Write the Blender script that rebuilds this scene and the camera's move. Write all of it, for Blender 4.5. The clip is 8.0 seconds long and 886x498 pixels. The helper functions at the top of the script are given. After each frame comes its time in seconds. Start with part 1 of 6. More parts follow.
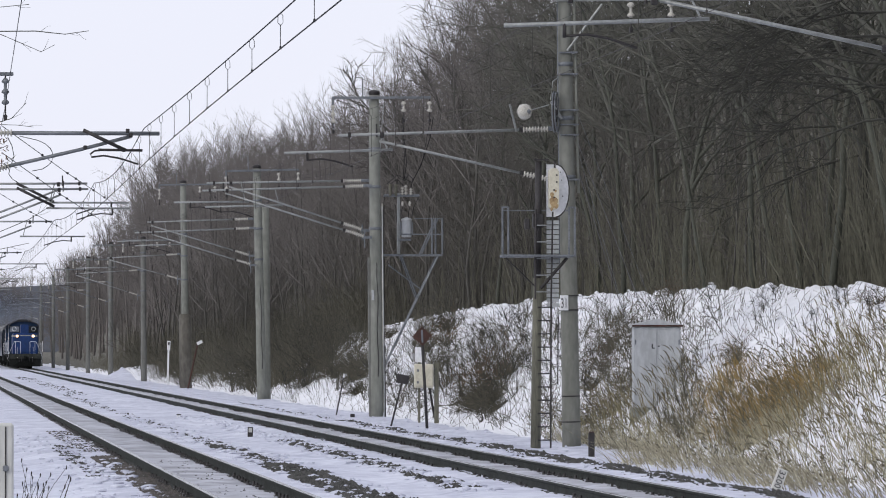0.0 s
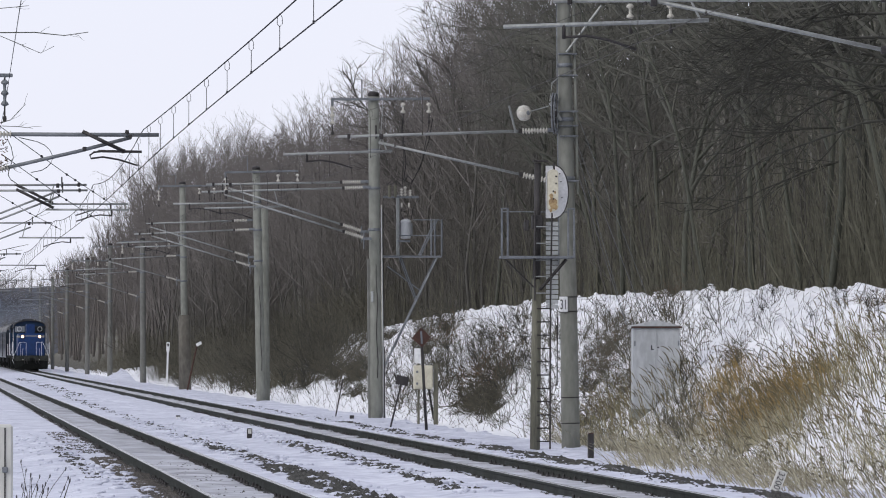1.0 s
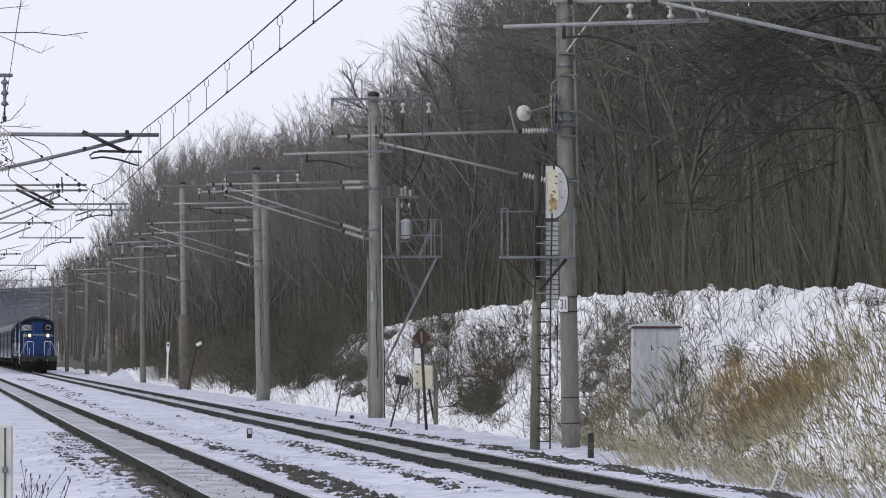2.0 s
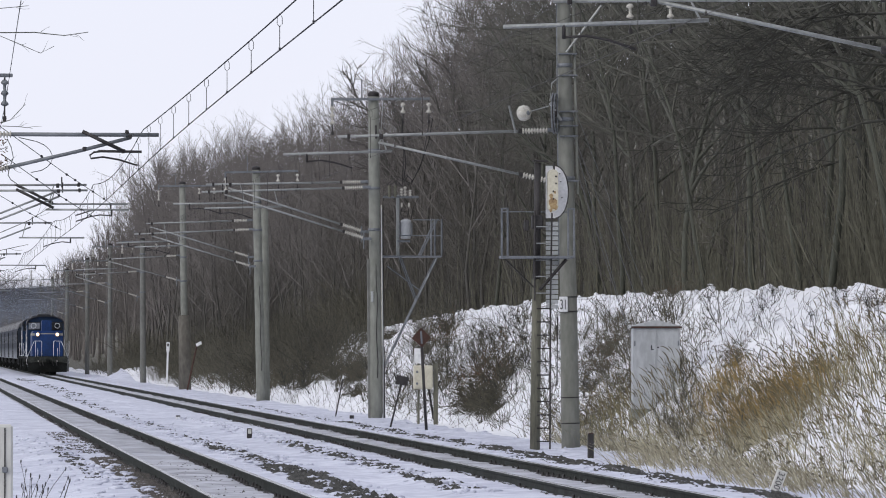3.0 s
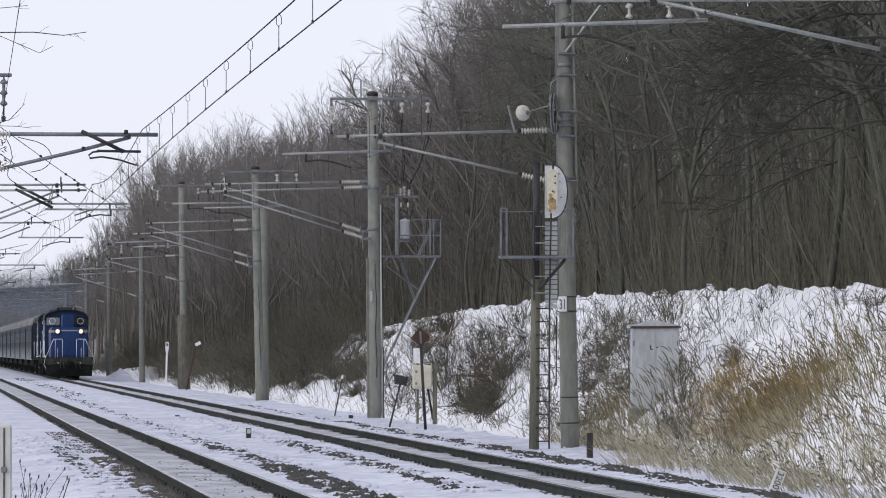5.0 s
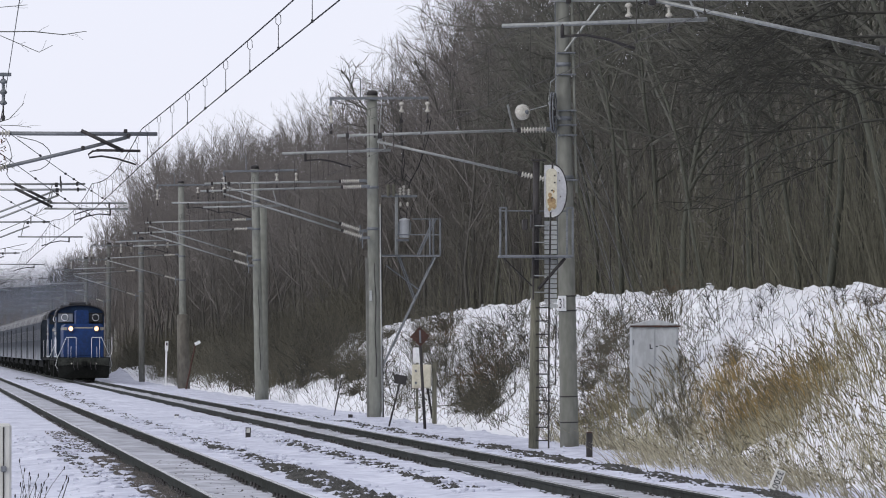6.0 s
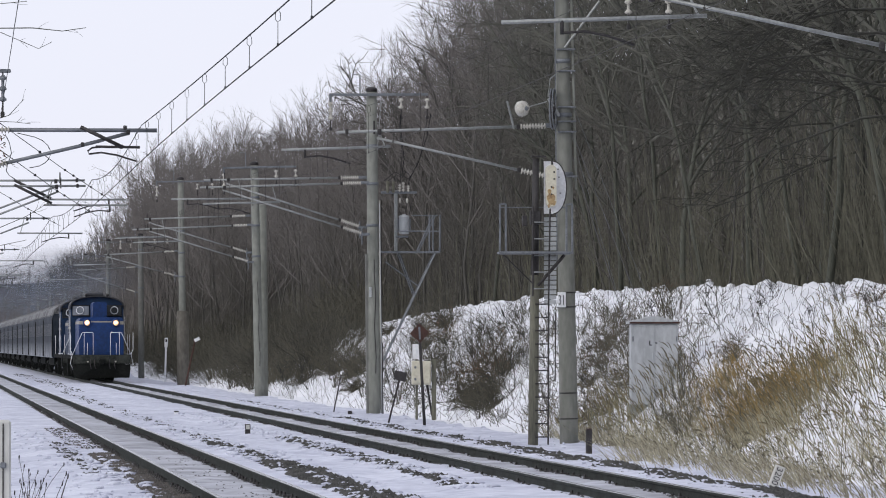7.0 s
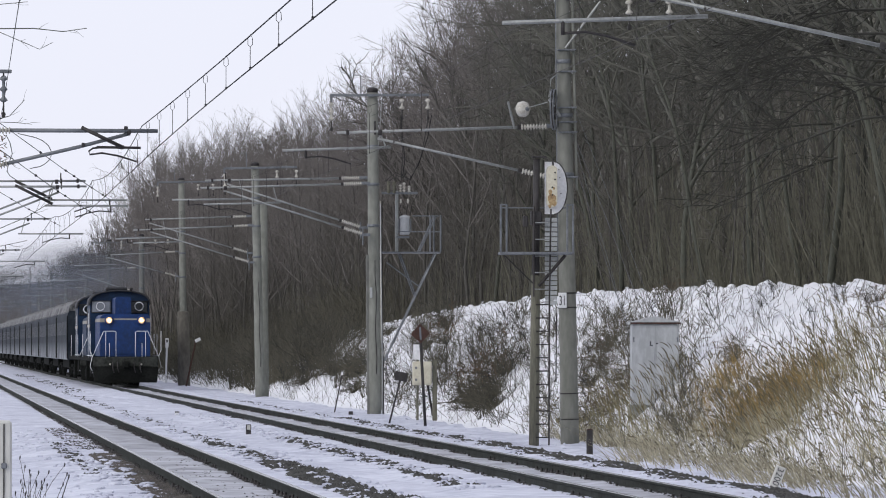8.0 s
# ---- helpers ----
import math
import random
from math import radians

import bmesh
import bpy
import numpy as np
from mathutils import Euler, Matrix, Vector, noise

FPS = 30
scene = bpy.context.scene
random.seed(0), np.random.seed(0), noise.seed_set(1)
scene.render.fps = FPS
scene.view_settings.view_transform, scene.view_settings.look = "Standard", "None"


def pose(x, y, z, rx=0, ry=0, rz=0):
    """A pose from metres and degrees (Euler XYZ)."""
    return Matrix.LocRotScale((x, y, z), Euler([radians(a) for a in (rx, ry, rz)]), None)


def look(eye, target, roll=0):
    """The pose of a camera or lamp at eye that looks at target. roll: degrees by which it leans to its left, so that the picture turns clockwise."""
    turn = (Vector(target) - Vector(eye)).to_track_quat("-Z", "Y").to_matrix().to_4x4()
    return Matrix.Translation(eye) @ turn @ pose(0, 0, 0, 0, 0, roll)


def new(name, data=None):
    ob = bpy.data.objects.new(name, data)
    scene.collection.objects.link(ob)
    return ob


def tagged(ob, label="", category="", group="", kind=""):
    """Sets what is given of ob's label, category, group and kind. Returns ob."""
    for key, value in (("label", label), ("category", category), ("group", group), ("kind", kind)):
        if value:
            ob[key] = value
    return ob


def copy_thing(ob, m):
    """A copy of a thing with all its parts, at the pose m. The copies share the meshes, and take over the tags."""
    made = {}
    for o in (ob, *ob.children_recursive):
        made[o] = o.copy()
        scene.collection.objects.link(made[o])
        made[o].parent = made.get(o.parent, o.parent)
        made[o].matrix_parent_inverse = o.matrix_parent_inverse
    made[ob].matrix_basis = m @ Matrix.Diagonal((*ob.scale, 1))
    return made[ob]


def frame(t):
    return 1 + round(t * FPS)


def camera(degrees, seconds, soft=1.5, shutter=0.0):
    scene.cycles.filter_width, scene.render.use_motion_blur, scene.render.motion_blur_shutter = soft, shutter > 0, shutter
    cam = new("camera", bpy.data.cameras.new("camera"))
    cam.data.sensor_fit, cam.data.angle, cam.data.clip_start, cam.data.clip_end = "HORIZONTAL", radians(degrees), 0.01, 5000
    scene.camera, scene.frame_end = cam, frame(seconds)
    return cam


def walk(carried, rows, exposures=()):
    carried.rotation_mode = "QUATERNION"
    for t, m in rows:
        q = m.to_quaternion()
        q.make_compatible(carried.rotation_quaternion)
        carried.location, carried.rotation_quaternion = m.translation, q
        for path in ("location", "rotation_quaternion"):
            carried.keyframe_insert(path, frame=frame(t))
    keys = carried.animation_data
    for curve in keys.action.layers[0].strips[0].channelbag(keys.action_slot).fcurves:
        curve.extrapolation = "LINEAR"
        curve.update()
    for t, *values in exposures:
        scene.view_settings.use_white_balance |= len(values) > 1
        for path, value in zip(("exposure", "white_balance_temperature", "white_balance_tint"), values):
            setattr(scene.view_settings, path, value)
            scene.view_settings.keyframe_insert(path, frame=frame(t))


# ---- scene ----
cam = camera(9.958, 8.0, soft=1.0)
EYE = Vector((0.0, 0.0, 1.67))
YAW, TILT = 0.10132, 0.019853


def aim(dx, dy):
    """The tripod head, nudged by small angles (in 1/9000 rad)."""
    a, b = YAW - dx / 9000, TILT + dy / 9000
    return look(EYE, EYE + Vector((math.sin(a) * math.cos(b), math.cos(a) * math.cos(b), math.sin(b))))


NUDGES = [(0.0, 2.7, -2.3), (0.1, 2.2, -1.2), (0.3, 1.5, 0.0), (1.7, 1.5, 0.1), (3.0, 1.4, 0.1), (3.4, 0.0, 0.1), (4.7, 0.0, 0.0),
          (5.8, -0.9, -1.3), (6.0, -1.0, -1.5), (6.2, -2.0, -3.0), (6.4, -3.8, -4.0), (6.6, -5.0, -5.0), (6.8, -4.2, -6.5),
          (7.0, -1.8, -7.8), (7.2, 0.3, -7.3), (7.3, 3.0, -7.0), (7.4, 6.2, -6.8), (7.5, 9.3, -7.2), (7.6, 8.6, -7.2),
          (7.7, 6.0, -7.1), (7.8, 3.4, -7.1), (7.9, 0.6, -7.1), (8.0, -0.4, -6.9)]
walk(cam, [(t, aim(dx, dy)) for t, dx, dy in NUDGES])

# ---- world, sun ----
world = bpy.data.worlds.new("overcast")
scene.world = world
world.use_nodes = True
wn, wl = world.node_tree.nodes, world.node_tree.links
sky = wn.new("ShaderNodeTexSky")
sky.sky_type, sky.sun_disc = "NISHITA", False
sky.sun_elevation, sky.sun_rotation = radians(25), radians(231)
sky_gain = wn.new("ShaderNodeMix")
sky_gain.data_type, sky_gain.blend_type = "RGBA", "MULTIPLY"
sky_gain.inputs["Factor"].default_value = 1.0
sky_gain.inputs["B"].default_value = (0.1, 0.1, 0.1, 1)
cloud = wn.new("ShaderNodeMix")
cloud.data_type = "RGBA"
cloud.inputs["Factor"].default_value = 0.93
cloud.inputs["B"].default_value = (0.86, 0.875, 1.0, 1)
wl.new(sky.outputs["Color"], sky_gain.inputs["A"])
wl.new(sky_gain.outputs["Result"], cloud.inputs["A"])
wl.new(cloud.outputs["Result"], wn["Background"].inputs["Color"])
wn["Background"].inputs["Strength"].default_value = 1.02
sun = new("sun", bpy.data.lights.new("sun", "SUN"))
sun.data.energy, sun.data.angle, sun.data.color = 1.15, radians(25), (1.0, 0.96, 0.9)
sun.matrix_world = look((-50, -20, 30), (0, 20, 0))


# ---- materials ----
def mat(name, a, b=None, rough=0.8, metal=0.0, scale=3.0, fine=40.0, bump=0.2, bump_scale=30.0, glow=None, stretch=(1, 1, 1), vary=0.0, spec=0.5, depth=0.01, coat=0.0):
    """Two colours mixed by coarse and fine noise, with a fine relief."""
    m = bpy.data.materials.new(name)
    m.use_nodes = True
    nodes, links = m.node_tree.nodes, m.node_tree.links
    sh = nodes["Principled BSDF"]
    sh.inputs["Roughness"].default_value, sh.inputs["Metallic"].default_value = rough, metal
    sh.inputs["Specular IOR Level"].default_value = spec
    sh.inputs["Coat Weight"].default_value = coat
    b = b or tuple(c * 0.75 for c in a)
    co, mp = nodes.new("ShaderNodeTexCoord"), nodes.new("ShaderNodeMapping")
    mp.inputs["Scale"].default_value = stretch
    links.new(co.outputs["Object"], mp.inputs["Vector"])
    mixes = []
    for s, d in ((scale, 3.0), (fine, 2.0)):
        n = nodes.new("ShaderNodeTexNoise")
        n.inputs["Scale"].default_value, n.inputs["Detail"].default_value = s, d
        links.new(mp.outputs["Vector"], n.inputs["Vector"])
        mixes.append(n)
    add = nodes.new("ShaderNodeMath")
    add.operation = "ADD"
    links.new(mixes[0].outputs["Fac"], add.inputs[0])
    links.new(mixes[1].outputs["Fac"], add.inputs[1])
    ramp = nodes.new("ShaderNodeMapRange")
    ramp.inputs["From Min"].default_value, ramp.inputs["From Max"].default_value = 0.75, 1.25
    links.new(add.outputs[0], ramp.inputs["Value"])
    fac = ramp.outputs["Result"]
    if vary:
        info, geo = nodes.new("ShaderNodeObjectInfo"), nodes.new("ShaderNodeNewGeometry")
        s1, s2 = nodes.new("ShaderNodeMath"), nodes.new("ShaderNodeMath")
        s1.operation, s2.operation = "ADD", "MULTIPLY_ADD"
        links.new(info.outputs["Random"], s1.inputs[0])
        links.new(geo.outputs["Random Per Island"], s1.inputs[1])
        s3 = nodes.new("ShaderNodeMath")
        s3.operation = "SUBTRACT"
        links.new(s1.outputs[0], s3.inputs[0])
        s3.inputs[1].default_value = 1.0
        links.new(s3.outputs[0], s2.inputs[0])
        s2.inputs[1].default_value = vary
        links.new(fac, s2.inputs[2])
        s2.use_clamp = True
        fac = s2.outputs[0]
    mix = nodes.new("ShaderNodeMix")
    mix.data_type = "RGBA"
    mix.inputs["A"].default_value, mix.inputs["B"].default_value = (*b, 1), (*a, 1)
    links.new(fac, mix.inputs["Factor"])
    links.new(mix.outputs["Result"], sh.inputs["Base Color"])
    if bump:
        bn, bu = nodes.new("ShaderNodeTexNoise"), nodes.new("ShaderNodeBump")
        bn.inputs["Scale"].default_value, bn.inputs["Detail"].default_value = bump_scale, 4.0
        links.new(mp.outputs["Vector"], bn.inputs["Vector"])
        bu.inputs["Strength"].default_value, bu.inputs["Distance"].default_value = bump, depth
        links.new(bn.outputs["Fac"], bu.inputs["Height"])
        links.new(bu.outputs["Normal"], sh.inputs["Normal"])
    if glow:
        sh.inputs["Emission Color"].default_value = (*glow[0], 1)
        sh.inputs["Emission Strength"].default_value = glow[1]
    return m


SNOW = mat("bank_snow", (0.85, 0.86, 0.885), (0.71, 0.72, 0.76), 0.7, scale=0.5, fine=3.5, bump=1.0, bump_scale=3.0, depth=0.12, spec=0.25)
# Trodden tone; relief shading and the sky's blue are put into it too.
TRODSHADE = mat("trodden_shaded_snow", (0.635, 0.655, 0.735), (0.43, 0.447, 0.535), 0.7, scale=0.5, fine=3.5, bump=0.7, bump_scale=1.8, depth=0.12, spec=0.25)
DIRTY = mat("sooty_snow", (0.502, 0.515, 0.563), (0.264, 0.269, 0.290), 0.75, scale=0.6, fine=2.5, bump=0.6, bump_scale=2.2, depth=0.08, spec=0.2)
# Pale grey-blue: the haze of distance is put into the ridge's colour.
RIDGE = mat("hazed_ridge", (0.165, 0.18, 0.215), (0.105, 0.115, 0.14), 0.9, scale=0.05, fine=0.6, bump=0)
FLOOR = mat("forest_floor", (0.165, 0.158, 0.128), (0.095, 0.092, 0.076), 0.95, scale=0.5, fine=6.0, bump=0.8, bump_scale=5, depth=0.1)
RAIL = mat("rail_rust", (0.045, 0.05, 0.046), (0.024, 0.026, 0.024), 0.9, scale=2.0, fine=20, bump=0.3, spec=0.12)
RAILTOP = mat("rail_head", (0.30, 0.31, 0.295), (0.17, 0.175, 0.165), 0.24, 0.9, scale=1.0, fine=8, stretch=(1, 0.1, 1), bump=0.05)
BALLAST = mat("ballast_stone", (0.07, 0.07, 0.064), (0.022, 0.022, 0.021), 0.9, scale=3, fine=30, vary=0.8, bump=0.4)
MUDDY = mat("muddy_ballast", (0.10, 0.09, 0.08), (0.036, 0.033, 0.029), 0.85, scale=1.5, fine=12, vary=0.6, bump=0.4)
CONCRETE = mat("pole_concrete", (0.232, 0.240, 0.212), (0.158, 0.165, 0.143), 0.85, scale=0.9, fine=9, stretch=(1, 1, 0.4), bump=0.35, bump_scale=35)
GALV = mat("galvanised_steel", (0.315, 0.33, 0.322), (0.2, 0.21, 0.205), 0.5, 0.4, scale=4, fine=30, bump=0.1)
PALE = mat("pale_galvanised_steel", (0.46, 0.48, 0.48), (0.33, 0.345, 0.345), 0.55, 0.2, scale=4, fine=30, bump=0.1)
DULL = mat("weathered_steel", (0.2, 0.215, 0.23), (0.12, 0.13, 0.14), 0.55, 0.5, scale=4, fine=30, bump=0.15)
MOSSY = mat("stained_concrete", (0.15, 0.14, 0.118), (0.085, 0.079, 0.066), 0.9, scale=1.0, fine=9, stretch=(1, 1, 0.4), bump=0.3)
OLIVEGREY = mat("olive_grey_concrete", (0.195, 0.2, 0.176), (0.128, 0.132, 0.114), 0.85, scale=0.9, fine=9, stretch=(1, 1, 0.4), bump=0.3)
DIMMED = mat("dim_concrete", (0.18, 0.183, 0.168), (0.12, 0.122, 0.112), 0.9, scale=0.9, fine=9, stretch=(1, 1, 0.4), bump=0.3)
OLIVE = mat("mossy_wood_post", (0.17, 0.165, 0.125), (0.085, 0.085, 0.065), 0.85, scale=3, fine=18, stretch=(3, 3, 0.3), bump=0.5)
IRON = mat("dark_iron", (0.045, 0.042, 0.042), (0.022, 0.02, 0.02), 0.6, 0.3, scale=4, fine=30)
RUST = mat("rusty_sheet", (0.085, 0.04, 0.029), (0.045, 0.024, 0.019), 0.8, 0.2, scale=6, fine=30, bump=0.3)
WIRE = mat("wire", (0.026, 0.026, 0.029), (0.016, 0.016, 0.018), 0.8, 0.0, bump=0, spec=0.15)
GREYWIRE = mat("grey_brown_wire", (0.075, 0.072, 0.068), (0.05, 0.048, 0.045), 0.7, 0.2, bump=0, spec=0.2)
COPPER = mat("wire_grey", (0.16, 0.16, 0.165), (0.1, 0.1, 0.1), 0.5, 0.4, bump=0)
PORCELAIN = mat("white_porcelain", (0.50, 0.485, 0.43), (0.33, 0.32, 0.28), 0.25, scale=8, fine=40, bump=0)
WHITE = mat("white_paint", (0.78, 0.79, 0.8), (0.6, 0.61, 0.62), 0.55, scale=3, fine=18, bump=0.1)
OFFWHITE = mat("off_white_paint", (0.56, 0.56, 0.52), (0.44, 0.44, 0.41), 0.55, scale=2, fine=14, stretch=(1, 1, 0.3), bump=0.1)
CREAM = mat("cream_enamel", (0.60, 0.575, 0.46), (0.47, 0.44, 0.34), 0.55, scale=4, fine=20, bump=0.1)
GREYBOX = mat("grey_painted_steel", (0.47, 0.49, 0.5), (0.35, 0.365, 0.37), 0.55, scale=2.2, fine=14, stretch=(1, 1, 0.4), bump=0.15)
STAIN = mat("yellow_rust_stain", (0.42, 0.31, 0.16), (0.22, 0.14, 0.07), 0.8, scale=9, fine=30)
BLACK = mat("black_lettering", (0.02, 0.02, 0.022), (0.012, 0.012, 0.014), 0.6, bump=0)
BARK = mat("bark", (0.086, 0.091, 0.071), (0.048, 0.051, 0.040), 0.92, scale=1.5, fine=14, stretch=(3, 3, 0.5), bump=0.7, bump_scale=20, vary=0.5)
STEM = mat("grey_brown_bark", (0.080, 0.077, 0.068), (0.059, 0.057, 0.050), 0.92, scale=1.5, fine=10, stretch=(3, 3, 0.5), bump=0.4, bump_scale=20, vary=0.2)
SCRUB = mat("pale_undergrowth", (0.144, 0.140, 0.105), (0.069, 0.068, 0.053), 0.92, scale=1, fine=6, bump=0, vary=0.6)
DARKBARK = mat("dark_bark", (0.042, 0.042, 0.034), (0.024, 0.024, 0.02), 0.9, scale=1.5, fine=10, bump=0.4, bump_scale=20, vary=0.3)
YOUNG = mat("dull_young_twigs", (0.112, 0.105, 0.09), (0.075, 0.07, 0.06), 0.9, scale=0.6, fine=5, bump=0, vary=0.3)
TWIG = mat("twigs", (0.106, 0.106, 0.087), (0.069, 0.069, 0.058), 0.9, scale=0.6, fine=5, bump=0, vary=0.25)
# Farther trees have paler grey-brown twigs, with haze put into the colour.
HAZETWIG = mat("hazed_grey_brown_twigs", (0.16, 0.146, 0.136), (0.115, 0.105, 0.097), 0.9, scale=0.6, fine=5, bump=0, vary=0.25)
BRUSH = mat("brush_twigs", (0.110, 0.104, 0.076), (0.043, 0.041, 0.031), 0.9, scale=1, fine=8, bump=0, vary=0.8)
STRAW = mat("dry_grass", (0.50, 0.465, 0.33), (0.19, 0.17, 0.115), 0.85, scale=0.5, fine=5, bump=0, vary=1.0)
PLUME = mat("reed_plume", (0.27, 0.242, 0.135), (0.095, 0.085, 0.05), 0.95, scale=1, fine=9, bump=0, vary=0.8)
RUSTREED = mat("rusty_reed", (0.28, 0.196, 0.076), (0.06, 0.044, 0.02), 0.95, scale=1, fine=9, bump=0, vary=1.0)
SEED = mat("reed_seed_head", (0.15, 0.122, 0.066), (0.066, 0.054, 0.031), 0.95, scale=1, fine=9, bump=0, vary=0.8)
OLIVELEAF = mat("withered_olive_leaves", (0.105, 0.092, 0.06), (0.05, 0.044, 0.03), 0.9, scale=2, fine=9, bump=0, vary=0.9)
DEAD = mat("dead_leaves", (0.19, 0.108, 0.058), (0.085, 0.052, 0.032), 0.9, scale=2, fine=9, bump=0, vary=0.9)
BLUE = mat("loco_blue_paint", (0.006, 0.036, 0.145), (0.005, 0.023, 0.085), 0.5, scale=1.2, fine=9, bump=0.04, coat=0.05, spec=0.3)
DARKBLUE = mat("darker_blue_paint", (0.006, 0.026, 0.068), (0.004, 0.014, 0.036), 0.55, scale=1.0, fine=7, bump=0.04, spec=0.25)
NAVY = mat("dull_coach_paint", (0.03, 0.037, 0.047), (0.012, 0.017, 0.025), 0.6, scale=1.0, fine=4, stretch=(1, 0.2, 0.6), bump=0.03, spec=0.1)
PALESIDE = mat("coach_side_paler_below", (0.034, 0.042, 0.052), (0.013, 0.018, 0.026), 0.6, scale=1.0, fine=4, stretch=(1, 0.2, 0.6), bump=0.03, spec=0.1)


def pale_below(m, low, high, colour):
    """A paler colour on the lower part of a side, thinning out upwards in ragged streaks."""
    nodes, links = m.node_tree.nodes, m.node_tree.links
    co, sep, n = nodes.new("ShaderNodeTexCoord"), nodes.new("ShaderNodeSeparateXYZ"), nodes.new("ShaderNodeTexNoise")
    mp = nodes.new("ShaderNodeMapping")
    mp.inputs["Scale"].default_value = (1, 0.35, 0.5)
    links.new(co.outputs["Object"], sep.inputs[0])
    links.new(co.outputs["Object"], mp.inputs["Vector"])
    links.new(mp.outputs["Vector"], n.inputs["Vector"])
    n.inputs["Scale"].default_value, n.inputs["Detail"].default_value = 2.2, 4.0
    ramp = nodes.new("ShaderNodeMapRange")
    ramp.inputs["From Min"].default_value, ramp.inputs["From Max"].default_value = high, low
    links.new(sep.outputs["Z"], ramp.inputs["Value"])
    mul = nodes.new("ShaderNodeMath")
    mul.operation = "MULTIPLY"
    links.new(ramp.outputs["Result"], mul.inputs[0])
    wide = nodes.new("ShaderNodeMapRange")
    wide.inputs["From Min"].default_value, wide.inputs["From Max"].default_value = 0.25, 0.7
    links.new(n.outputs["Fac"], wide.inputs["Value"])
    links.new(wide.outputs["Result"], mul.inputs[1])
    mix = nodes.new("ShaderNodeMix")
    mix.data_type = "RGBA"
    sh = nodes["Principled BSDF"]
    links.new(sh.inputs["Base Color"].links[0].from_socket, mix.inputs["A"])
    mix.inputs["B"].default_value = (*colour, 1)
    links.new(mul.outputs[0], mix.inputs["Factor"])
    links.new(mix.outputs["Result"], sh.inputs["Base Color"])


pale_below(PALESIDE, 1.0, 1.9, (0.36, 0.38, 0.405))
GOLD = mat("dull_band", (0.33, 0.3, 0.24), (0.24, 0.22, 0.18), 0.5, 0.2, bump=0)
ROOF = mat("sooty_roof", (0.032, 0.034, 0.04), (0.018, 0.019, 0.022), 0.7, scale=1, fine=9)
ROOFLIGHT = mat("silver_grey_roof", (0.24, 0.24, 0.235), (0.025, 0.027, 0.03), 0.75, scale=0.7, fine=6, stretch=(1, 0.4, 1))
GRIME = mat("grimy_buffer_beam", (0.052, 0.056, 0.05), (0.02, 0.022, 0.02), 0.9, scale=2, fine=9, spec=0.1)
UNDER = mat("sooty_underframe", (0.014, 0.015, 0.014), (0.006, 0.007, 0.0065), 0.95, scale=2, fine=12, spec=0.1)
GLASS = mat("dark_window_glass", (0.02, 0.025, 0.03), (0.015, 0.018, 0.02), 0.18, bump=0, spec=0.5)
COACHGLASS = mat("coach_window_glass", (0.012, 0.016, 0.022), (0.01, 0.012, 0.016), 0.45, bump=0, spec=0.2)
# Pale glass for the brighter cab panes, their light put into the colour.
GLASSLIT = mat("pale_lit_window_glass", (0.22, 0.24, 0.27), (0.16, 0.18, 0.2), 0.1, bump=0, spec=0.8)
RAILWHITE = mat("white_handrail", (0.8, 0.81, 0.83), (0.65, 0.66, 0.68), 0.45, bump=0)
SMOKE = mat("thin_exhaust_smoke", (0.15, 0.172, 0.21), (0.115, 0.132, 0.165), 1.0, bump=0, spec=0.0, scale=0.4, fine=1.5)
thin = SMOKE.node_tree.nodes.new("ShaderNodeAttribute")
thin.attribute_name = "thickness"
SMOKE.node_tree.links.new(thin.outputs["Fac"], SMOKE.node_tree.nodes["Principled BSDF"].inputs["Alpha"])
# Glow of an added ring that imitates the warm halo round each headlamp.
HALO = mat("headlamp_halo", (0.9, 0.6, 0.3), rough=0.3, bump=0, glow=((1.0, 0.5, 0.22), 0.55))
HEADLAMP = mat("headlamp_glow", (1, 0.9, 0.7), rough=0.3, bump=0, glow=((1.0, 0.82, 0.55), 30.0))


